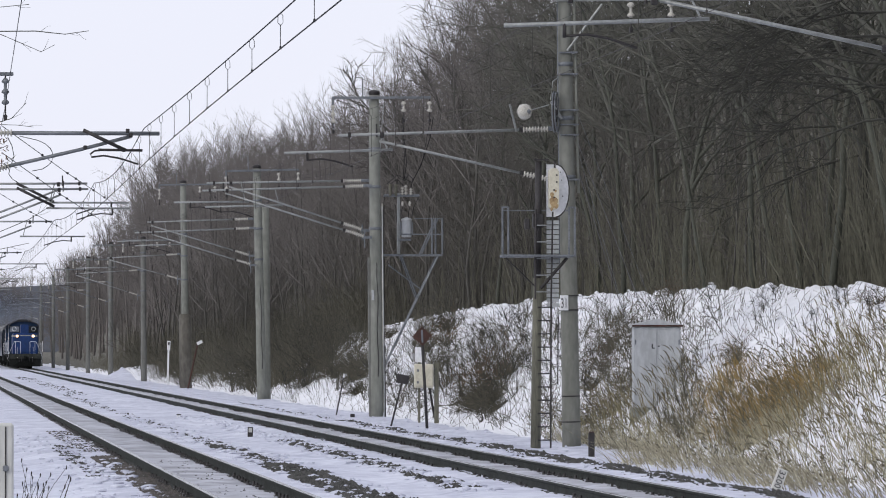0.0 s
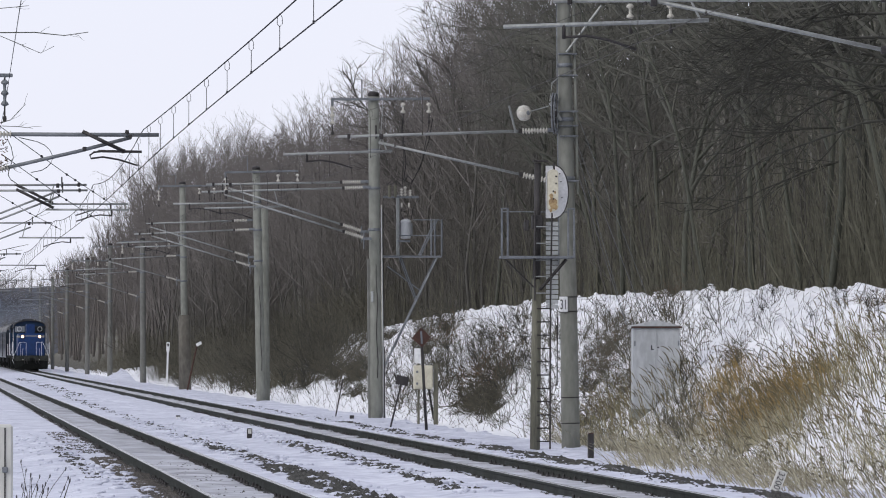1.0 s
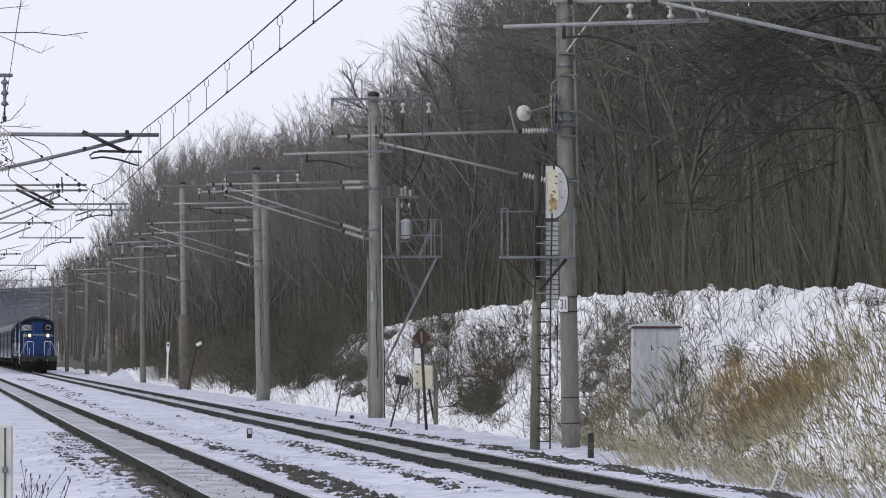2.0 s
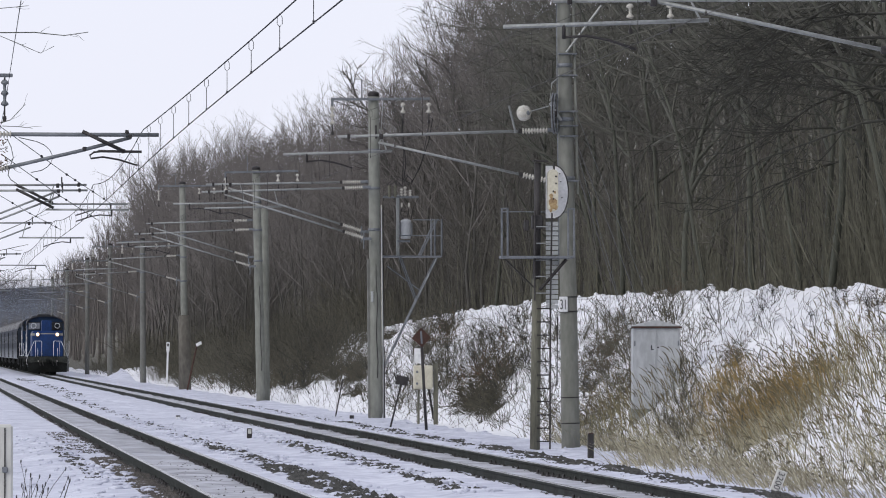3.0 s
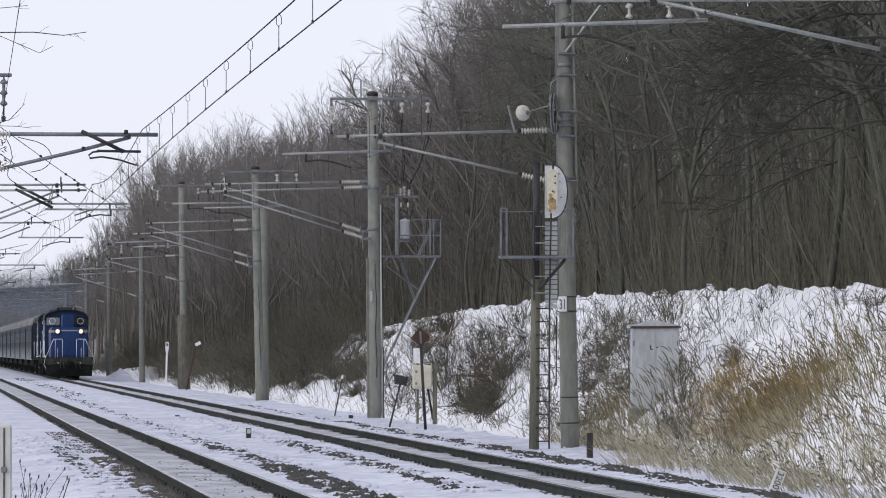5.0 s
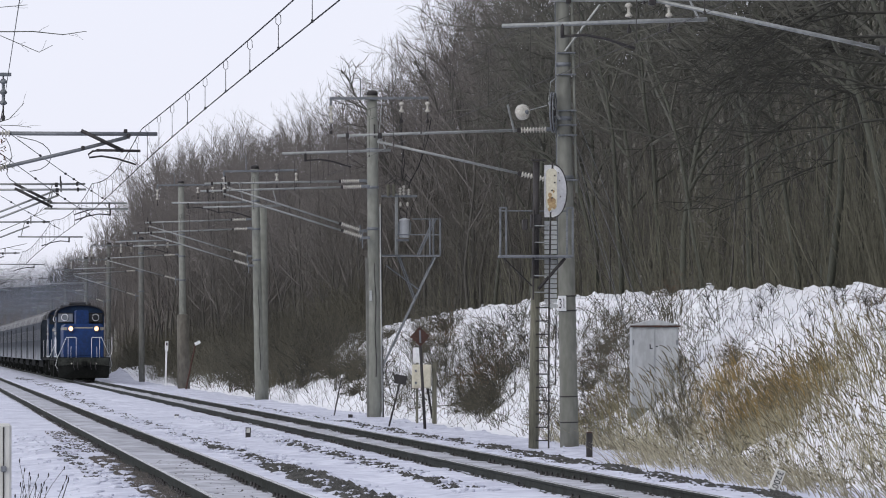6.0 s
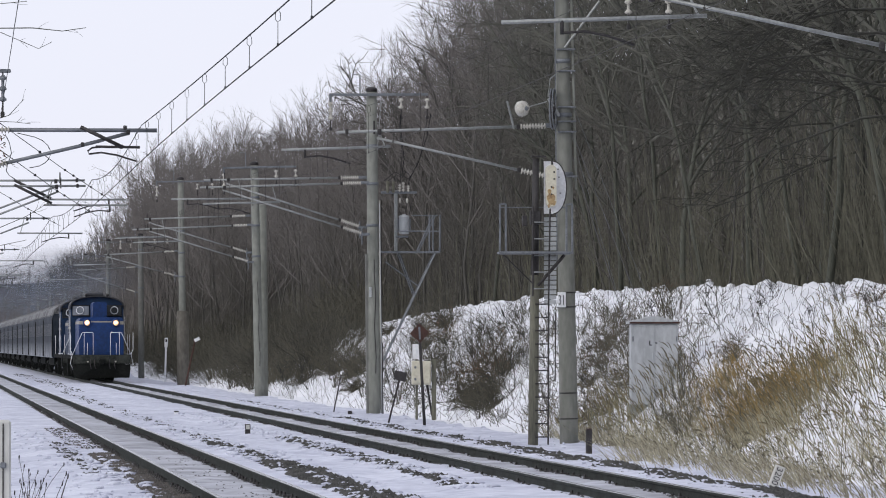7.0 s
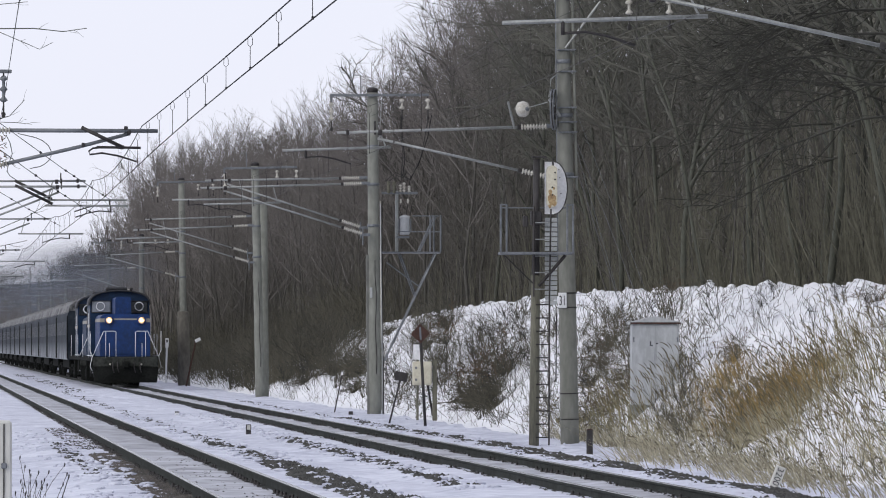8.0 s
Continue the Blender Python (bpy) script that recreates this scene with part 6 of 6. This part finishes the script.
def snow_lumps():
    """Clods of frozen snow on the crest of the bank and thrown up beside the rails."""
    rng = random.Random(67)
    bm = bmesh.new()
    bmesh.ops.create_icosphere(bm, subdivisions=1, radius=1.0)
    bm.verts.index_update()
    ball_v, ball_f = [v.co.copy() for v in bm.verts], [tuple(v.index for v in f.verts) for f in bm.faces]
    bm.free()
    bank, flat = Geo(), Geo()

    def clod(x, y, s, tall=1.0):
        g = bank if x > 12.8 else flat
        first = len(g.v)
        z = land(x, y) + 0.15 * s
        sx, sy, sz = s * rng.uniform(0.7, 1.4), s * rng.uniform(0.7, 1.4), s * rng.uniform(0.35, 0.7) * tall
        g.v += [Vector((x + v.x * sx * rng.uniform(0.75, 1.2), y + v.y * sy * rng.uniform(0.75, 1.2), z + v.z * sz * rng.uniform(0.8, 1.2))) for v in ball_v]
        g.f += [tuple(first + i for i in f) for f in ball_f]

    for _ in range(420):
        clod(rng.gauss(16.95, 0.3), rng.uniform(82, 190), rng.uniform(0.03, 0.09))
    for _ in range(260):
        clod(rng.uniform(14.5, 16.8), rng.uniform(82, 180), rng.uniform(0.03, 0.09))
    for x0, x1, y0, y1, n in ((5.0, 6.0, 60, 130, 500), (1.9, 2.7, 54, 110, 150), (6.6, 7.3, 64, 135, 520), (9.8, 10.9, 62, 150, 420), (10.8, 12.8, 70, 150, 260), (0.6, 2.2, 52, 110, 200)):
        for _ in range(n):
            clod(rng.uniform(x0, x1), rng.uniform(y0, y1), rng.uniform(0.012, 0.045))
    for x0, x1, y0, y1, n in ((5.1, 5.8, 57, 92, 190), (2.4, 2.95, 54, 84, 60), (6.7, 7.3, 64, 100, 90)):
        for _ in range(n):
            clod(rng.uniform(x0, x1), rng.uniform(y0, y1), rng.uniform(0.05, 0.1), 0.55)
    for x0, x1, y0, y1, n in ((5.1, 5.8, 58, 110, 90), (6.65, 7.3, 64, 118, 130), (2.3, 2.75, 70, 100, 60),  (2.0, 2.7, 52, 74, 50), (10.2, 11.0, 62, 130, 150)):
        for _ in range(n):
            clod(rng.uniform(x0, x1), rng.uniform(y0, y1), rng.uniform(0.022, 0.06), 1.0)
    solid("snow_clods", bank, SNOW, "frozen clods of thrown-up snow", "snow", kind="stuff", smooth=True)
    solid("snow_clods", flat, TRODSHADE, "grey frozen clods of snow beside the rails", "snow", kind="stuff", smooth=True)


snow_lumps()


def wayside_tree():
    """A tree just beside the path, of which some boughs reach over the view."""
    rng = random.Random(59)
    ob = thing("wayside_tree", pose(-2.2, 86, land(-2.2, 86)), "leafless tree with thin knotty twigs and a few dead leaves", "tree")
    trunk, crown, lf = Geo(), Geo(), Geo()
    p, r = limb(rng, (0, 0, -0.4), (0.02, 0, 1), 9.5, 0.13, 0.03, 8, 0.02, 0.04)
    trunk.tube(p, r, 8)
    bz = land(-2.2, 86)
    boughs = [((0.1, 0, 5.2), [(3.3, 0, 7.02 - bz), (4.0, 0, 7.03 - bz), (4.5, 0, 6.98 - bz), (4.9, 0, 7.04 - bz)], 0.018),
              ((0.1, 0, 5.0), [(3.3, 0, 7.02 - bz), (3.7, 0, 6.85 - bz), (4.1, 0, 6.68 - bz), (4.33, 0, 6.80 - bz)], 0.013),
              ((0.1, 0, 5.6), [(3.3, 0, 7.42 - bz), (3.9, 0, 7.48 - bz)], 0.012),
              ((0.1, 0, 3.8), [(3.3, 0, 5.46 - bz), (3.6, 0, 5.55 - bz), (3.85, 0, 5.82 - bz)], 0.014),
              ((0.1, 0, 3.7), [(3.3, 0, 5.45 - bz), (3.7, 0, 5.44 - bz), (3.97, 0, 5.41 - bz)], 0.011),
              ((0.1, 0, 3.2), [(3.2, 0, 4.95 - bz), (3.55, 0, 5.1 - bz)], 0.012),
              ((0.1, 0, 3.0), [(3.2, 0, 4.85 - bz), (3.7, 0, 4.72 - bz)], 0.012),
              ((0.1, 0, 2.3), [(3.2, 0, 3.55 - bz), (3.9, 0, 3.85 - bz), (4.3, 0, 4.1 - bz)], 0.012),
              ((0.1, 0, 2.2), [(3.2, 0, 3.3 - bz), (3.9, 0, 3.45 - bz)], 0.01)]
    for root, pts, r0 in boughs:
        line = [Vector(root), Vector(root).lerp(Vector(pts[0]), 0.5) + Vector((0, 0, 0.1))] + [Vector(q) for q in pts]
        crown.tube(line, [r0 * 2.0, r0 * 1.1] + [r0 * 0.62 * (1 - 0.65 * i / len(pts)) for i in range(len(pts))], 5, False)
        for _ in range(3):
            q, d = along(line, rng.uniform(0.6, 0.98))
            p2, r2 = limb(rng, q, d + Vector((0, 0, rng.choice((0.7, 0.6, -0.4)))), rng.uniform(0.1, 0.3), 0.004, 0.002, 3, 0.06, 0.2)
            crown.tube(p2, r2, 3, False)
    for _ in range(60):
        c = Vector((3.2 + 0.35 * rng.random(), rng.gauss(0, 0.1), 4.75 + 0.5 * rng.random() - bz))
        d = Vector((rng.gauss(0, 1), rng.gauss(0, 1), rng.gauss(0, 1) - 0.5)).normalized() * rng.uniform(0.02, 0.05)
        lf.ribbon([c - d, c, c + d], [0.004, 0.018, 0.004], (0.8, 0.6, 0))
    part("trunk", trunk, BARK, ob, "", True)
    part("crown", crown, BARK, ob)
    part("leaves", lf, DEAD, ob, "a few withered leaves")


wayside_tree()


# ---- train ----
SPEED, FRONT8 = 28.25, 214.8
LOCO, COACH = 18.0, 21.3


def bogie(parent, y, axles, spread):
    b = part("bogie", Geo().box((0, y, 0.62), (2.3, spread + 1.5, 0.34), bevel=0.05), UNDER, parent, "sooty bogie frame")
    for k in range(axles):
        yy = y - spread / 2 + spread * k / max(1, axles - 1)
        for s in (-1, 1):
            g = Geo()
            g.lathe([(-0.07, 0.40), (-0.06, 0.43), (0.05, 0.43), (0.055, 0.46), (0.075, 0.46), (0.08, 0.2)], (s * 0.575, yy, 0.43), (-s, 0, 0), 20)
            part("wheel", g, UNDER, b, "", True)
            part("axle_box", Geo().box((s * 1.12, yy, 0.48), (0.22, 0.36, 0.34), bevel=0.03), UNDER, b)


def arch(w, z0, z1, crown, n=9):
    """Outline of a body with upright sides and an arched roof."""
    out = [(-w, z0), (w, z0), (w, z1)]
    for i in range(1, n):
        a = math.pi * i / n
        out.append((w * math.cos(a), z1 + (crown - z1) * math.sin(a) ** 0.7))
    return out + [(-w, z1)]


def roof_shell(w, z1, crown, y0, y1, n=14, thick=0.06):
    """A curved roof sheet that overhangs both ends."""
    g = Geo()
    rows = []
    for i in range(n + 1):
        a = math.pi * i / n
        x, z = w * math.cos(a), z1 + (crown - z1) * max(0.0, math.sin(a)) ** 0.7
        rows.append(((x, z - 0.01), (x * 1.03, z + thick)))
    for y in (y0, y1):
        for a, b in rows:
            g.v += [Vector((a[0], y, a[1])), Vector((b[0], y, b[1]))]
    m = 2 * (n + 1)
    for i in range(n):
        q = 2 * i
        g.f += [(q, q + 1, q + 3, q + 2), (m + q, m + q + 2, m + q + 3, m + q + 1), (q + 1, m + q + 1, m + q + 3, q + 3), (q, q + 2, m + q + 2, m + q)]
    g.f += [(0, m, m + 1, 1), (2 * n, 2 * n + 1, m + 2 * n + 1, m + 2 * n)]
    return g


def rounded(w, z0, z1, r=0.16, n=4):
    out = [(-w, z0), (w, z0)]
    for i in range(n + 1):
        a = 0.5 * math.pi * i / n
        out.append((w - r + r * math.cos(a), z1 - r + r * math.sin(a)))
    for i in range(n + 1):
        a = 0.5 * math.pi * (1 + i / n)
        out.append((-w + r + r * math.cos(a), z1 - r + r * math.sin(a)))
    return out


def tube_part(name, pts, r, material, parent, sides=6):
    return part(name, Geo().tube(pts, r, sides), material, parent, "", True)


def locomotive(lit=True):
    # The second locomotive takes the darker blue of the cabs throughout.
    paint = BLUE if lit else DARKBLUE
    ob = thing("diesel_locomotive", pose(RIGHT, 300, 0), "deep blue centre-cab diesel locomotive with white handrails and lit headlamps", "locomotive", "train")
    part("deck", Geo().box((0, 9.0, 1.13), (2.78, 17.2, 0.2), bevel=0.02), UNDER, ob, "sooty running board")
    # hoods with a raised middle
    for y0, y1, nose in ((0.95, 7.1, -1), (10.7, 17.05, 1)):
        g = Geo()
        g.extrude(rounded(1.06, 1.22, 3.02, 0.2), y0, y1)
        hood = part("hood", g, paint, ob)
        part("hood_ridge", Geo().extrude(rounded(0.34, 2.95, 3.78 if nose < 0 else 3.3, 0.12), y0 + 2.2, y1), paint, hood)
        part("band", Geo().extrude([(a * 1.006, 2.68 if b < 2 else 2.84) for a, b in ((-1.06, 0), (1.06, 0), (1.06, 3), (-1.06, 3))], y0 - 0.006, y1 - 0.05), GOLD, hood, "dull gold band")
        if nose < 0:
            for k in range(6):
                for s in (-1, 1):
                    part("hood_door", Geo().box((s * 1.066, y0 + 0.7 + 0.95 * k, 2.05), (0.02, 0.86, 1.3), bevel=0.006), paint, hood)
            part("front_door", Geo().box((0, y0 - 0.008, 2.05), (1.1, 0.02, 1.45), bevel=0.008), paint, hood)
            for s in (-1, 1):
                h = part("headlamp", Geo().lathe([(0, 0.2), (0.08, 0.19), (0.16, 0.16), (0.17, 0.10)], (s * 0.685, y0 + 0.02, 2.76), (0, -1, 0), 20), paint, hood, "round headlamp housing", True)
                part("lens", Geo().lathe([(0, 0.066), (0.02, 0.058), (0.03, 0.03)], (s * 0.685, y0 - 0.15, 2.76), (0, -1, 0), 18), HEADLAMP if lit else GLASS, h, "glowing warm white lamp")
                part("lens_ring", Geo().lathe([(0, 0.135), (0.012, 0.13), (0.014, 0.08)], (s * 0.685, y0 - 0.145, 2.76), (0, -1, 0), 18), HALO if lit else GLASS, h, "ring for the headlamp's warm halo", True)
                part("marker_lamp", Geo().lathe([(0, 0.045), (0.06, 0.04), (0.07, 0.02)], (s * 0.66, 0.34, 0.90), (0, -1, 0), 12), PORCELAIN, hood, "pale marker lamp", True)
    # cab
    g = Geo()
    g.extrude(arch(1.29, 1.22, 3.45, 4.06), 7.1, 10.7)
    cab = part("cab", g, DARKBLUE, ob)
    part("cab_roof", roof_shell(1.29, 3.45, 4.06, 6.95, 10.85), ROOF, cab, "sooty dark roof", True)
    for y, mtl in ((7.09, GLASSLIT), (10.71, GLASS)):
        for s in (-1, 1):
            w = part("window", Geo().box((s * 0.80, y, 3.38), (0.80, 0.04, 0.46), bevel=0.012), GLASSLIT if s < 0 and y < 8 and lit else GLASS, cab, "cab window")
            ring = [(s * 0.84 + 0.18 * math.cos(a), y - 0.04, 3.40 + 0.18 * math.sin(a)) for a in np.linspace(0, 6.283, 21)]
            part("clear_view_ring", Geo().tube(ring, 0.022, 5, False), RAILWHITE, w, "pale ring of the clear-view screen", True)
            frame_pts = [(s * 0.80 - 0.42, y - 0.02, 3.13), (s * 0.80 + 0.42, y - 0.02, 3.13), (s * 0.80 + 0.42, y - 0.02, 3.63), (s * 0.80 - 0.42, y - 0.02, 3.63), (s * 0.80 - 0.42, y - 0.02, 3.13)]
            part("window_frame", Geo().tube(frame_pts, 0.02, 4, False), IRON, w)
    for s in (-1, 1):
        for yy in (7.9, 9.9):
            part("side_window", Geo().box((s * 1.295, yy, 3.0), (0.03, 0.9, 0.62), bevel=0.01), GLASSLIT, cab, "cab side window")
        part("cab_band", Geo().box((s * 1.298, 8.9, 2.55), (0.02, 3.6, 0.12), bevel=0), GOLD, cab, "dull gold band")
        part("cab_side_rail", Geo().tube([(s * 1.36, 7.2, 1.9), (s * 1.36, 7.2, 3.1)], 0.011, 5), RAILWHITE, cab)
    for y, h in ((6.4, 0.28), (5.2, 0.16), (3.9, 0.2)):
        part("roof_box", Geo().box((0.1, y, 3.58), (0.5, 0.7, h), bevel=0.04), ROOF, ob, "sooty exhaust box")
    for dx in (-0.55, 0.5):
        part("horn", Geo().lathe([(0, 0.03), (0.25, 0.04), (0.3, 0.07)], (dx, 7.2, 4.14), (0, -1, 0), 10), IRON, cab, "", True)
    part("roof_vent", Geo().box((-0.1, 8.8, 4.18), (0.9, 1.4, 0.14), bevel=0.04), ROOF, cab)
    # front end: beam, plough, coupler, steps, rails
    part("buffer_beam", Geo().box((0, 0.45, 1.0), (2.72, 0.22, 0.42), bevel=0.03), GRIME, ob, "grimy buffer beam")
    g = Geo()
    g.extrude([(-1.32, 0.13), (0, 0.13), (1.32, 0.13), (1.38, 0.78), (0, 0.78), (-1.38, 0.78)], 0.40, 0.62)
    for i, v in enumerate(g.v):
        if abs(v.x) < 0.01 and v.y < 0.5:
            v.y -= 0.28
        if v.z < 0.2 and v.y < 0.5:
            v.y -= 0.12
    part("snow_plough", g, UNDER, ob, "black snow plough")
    part("coupler", Geo().box((0, 0.1, 0.88), (0.28, 0.55, 0.3), bevel=0.05), UNDER, ob, "knuckle coupler")
    for dx in (-0.35, 0.35, -0.55, 0.6):
        part("hose", Geo().tube([(dx, 0.3, 1.0), (dx, 0.18, 0.75), (dx + 0.05, 0.16, 0.55)], 0.028, 6), IRON, ob, "", True)
    for dx in (-0.7, 0.72):
        part("step_plate", Geo().box((dx, 0.3, 0.80), (0.4, 0.12, 0.04)), UNDER, ob)
    for s in (-1, 1):
        tube_part("handrail", [(s * 1.40, 0.42, 1.22), (s * 0.95, 0.42, 2.26), (s * 0.92, 0.42, 2.30), (s * 0.45, 0.42, 2.30), (s * 0.41, 0.42, 2.26), (s * 0.41, 0.42, 1.22)], 0.016, RAILWHITE, ob)
        for dx in (0.69, 0.84):
            tube_part("handrail", [(s * dx, 0.42, 1.22), (s * dx, 0.42, 2.28 if dx > 0.8 else 1.8)], 0.013, RAILWHITE, ob)
        if lit:
            tube_part("corner_post", [(s * 1.4, 0.55, 0.62), (s * 1.5, 0.55, 0.8), (s * 1.40, 0.55, 1.25), (s * 1.5, 0.60, 1.5), (s * 1.5, 0.6, 2.3)], 0.017, RAILWHITE, ob)
        for yy in (2.6, 5.4, 13.2):
            tube_part("side_post", [(s * 1.42, yy, 1.2), (s * 1.42, yy, 2.2)], 0.014, RAILWHITE, ob)
        tube_part("side_rail", [(s * 1.42, 0.7, 1.26), (s * 1.42, 6.9, 1.26)], 0.02, RAILWHITE, ob)
        part("step", Geo().box((s * 1.3, 0.9, 0.55), (0.2, 0.5, 0.05)), DULL, ob)
        part("ladder_step", Geo().box((s * 1.34, 8.8, 0.6), (0.14, 0.6, 0.9), bevel=0.02), UNDER, ob)
        for yy in (6.2, 11.2):
            part("fuel_tank", Geo().box((s * 0.95, yy, 0.75), (0.7, 1.6, 0.6), bevel=0.08), UNDER, ob, "sooty fuel tank")
    for yy in (3.2, 9.0, 14.8):
        bogie(ob, yy, 2, 2.0)
    return ob


def coach():
    ob = thing("sleeping_coach", pose(RIGHT, 340, 0), "dark blue sleeping coach with sides paler low down and grey arched roof", "train car", "train")
    part("body", Geo().extrude([(-1.45, 1.0), (1.45, 1.0), (1.45, 3.25), (1.36, 3.42), (-1.36, 3.42), (-1.45, 3.25)], 0.42, COACH - 0.42), NAVY, ob)
    part("roof", Geo().extrude(arch(1.42, 3.3, 3.36, 4.02), 0.45, COACH - 0.45), ROOFLIGHT, ob, "weathered grey arched roof")
    for s in (-1, 1):
        part("side_panel", Geo().box((s * 1.452, COACH / 2, 2.1), (0.02, COACH - 0.9, 2.2), bevel=0.004), PALESIDE, ob, "dark side, paler towards the sill in ragged streaks")
        for k in range(9):
            part("window", Geo().box((s * 1.456, 2.6 + 2.0 * k, 2.55), (0.022, 1.2, 0.66), bevel=0.012), COACHGLASS, ob, "dark coach window")
        # Near-black doors: shade of the recess and coach gap put into their colour.
        for yy in (0.75, COACH - 0.75):
            part("door", Geo().box((s * 1.47, yy, 2.1), (0.03, 0.72, 2.1), bevel=0.012), UNDER, ob, "coach door coloured dark for the shade of its recess")
        part("gutter", Geo().box((s * 1.43, COACH / 2, 3.36), (0.05, COACH - 0.95, 0.05), bevel=0.01), ROOFLIGHT, ob)
    for yy, n in ((0.1, -1), (COACH - 0.1, 1)):
        part("gangway", Geo().box((0, yy, 2.15), (1.0, 0.36, 2.1), bevel=0.04), UNDER, ob, "black gangway bellows")
    for k in range(4):
        part("roof_vent", Geo().box((0, 3.2 + 5.0 * k, 4.04), (1.1, 2.0, 0.16), bevel=0.05), ROOFLIGHT, ob)
    part("underframe", Geo().box((0, COACH / 2, 0.82), (2.5, 11.5, 0.5), bevel=0.05), UNDER, ob, "sooty equipment boxes")
    for yy in (3.4, COACH - 3.4):
        bogie(ob, yy, 2, 2.1)
    return ob


lead = locomotive()
second = locomotive(False)
tagged(second, "deep blue centre-cab diesel locomotive coupled behind the first, lamps dark")
trains = [(lead, 0.0), (second, LOCO)]
first_coach = coach()
for k in range(12):
    car = first_coach if k == 0 else copy_thing(first_coach, pose(RIGHT, 340 + COACH * k, 0))
    trains.append((car, 2 * LOCO + COACH * k))


def smoke():
    """Thin exhaust haze that trails over the train, in soft drifting puffs."""
    rng = random.Random(71)
    g, thick = Geo(), []
    n, rings = 18, ((0.2, 0.93), (0.4, 0.72), (0.6, 0.42), (0.8, 0.14), (1.0, 0.0))
    for k in range(7):
        y = 10 + 30 * k
        s = rng.uniform(1.9, 2.4) + 0.007 * y
        c = Vector((rng.gauss(-0.6, 0.5 + 0.008 * y), y, 3.9 + 0.5 * s + abs(rng.gauss(0, 0.3 + 0.004 * y))))
        first = len(g.v)
        peak = rng.uniform(0.2, 0.3)
        g.v.append(c + Vector((0, s * 0.5, 0)))
        thick.append(peak)
        for q, a in rings:
            for i in range(n):
                r = s * q * rng.uniform(0.92, 1.08)
                g.v.append(c + Vector((1.7 * r * math.cos(6.283 * i / n), s * 0.5 * (1 - q), 0.85 * r * math.sin(6.283 * i / n))))
                thick.append(peak * a)
        for i in range(n):
            i2 = (i + 1) % n
            g.f.append((first, first + 1 + i, first + 1 + i2))
            for ring in range(len(rings) - 1):
                b = first + 1 + ring * n
                g.f.append((b + i, b + n + i, b + n + i2, b + i2))
    ob = solid("exhaust_smoke", g, SMOKE, "thin blue-grey exhaust haze over the train", "smoke", kind="stuff", smooth=True)
    ob.data.attributes.new("thickness", "FLOAT", "POINT").data.foreach_set("value", thick)
    return ob


trains.append((smoke(), 0.0))
fastenings()


def motions():
    for ob, d in trains:
        walk(ob, [(t, pose(RIGHT, FRONT8 + SPEED * (8.0 - t) + d, 0)) for t in (0.0, 4.0, 8.0)])


motions()
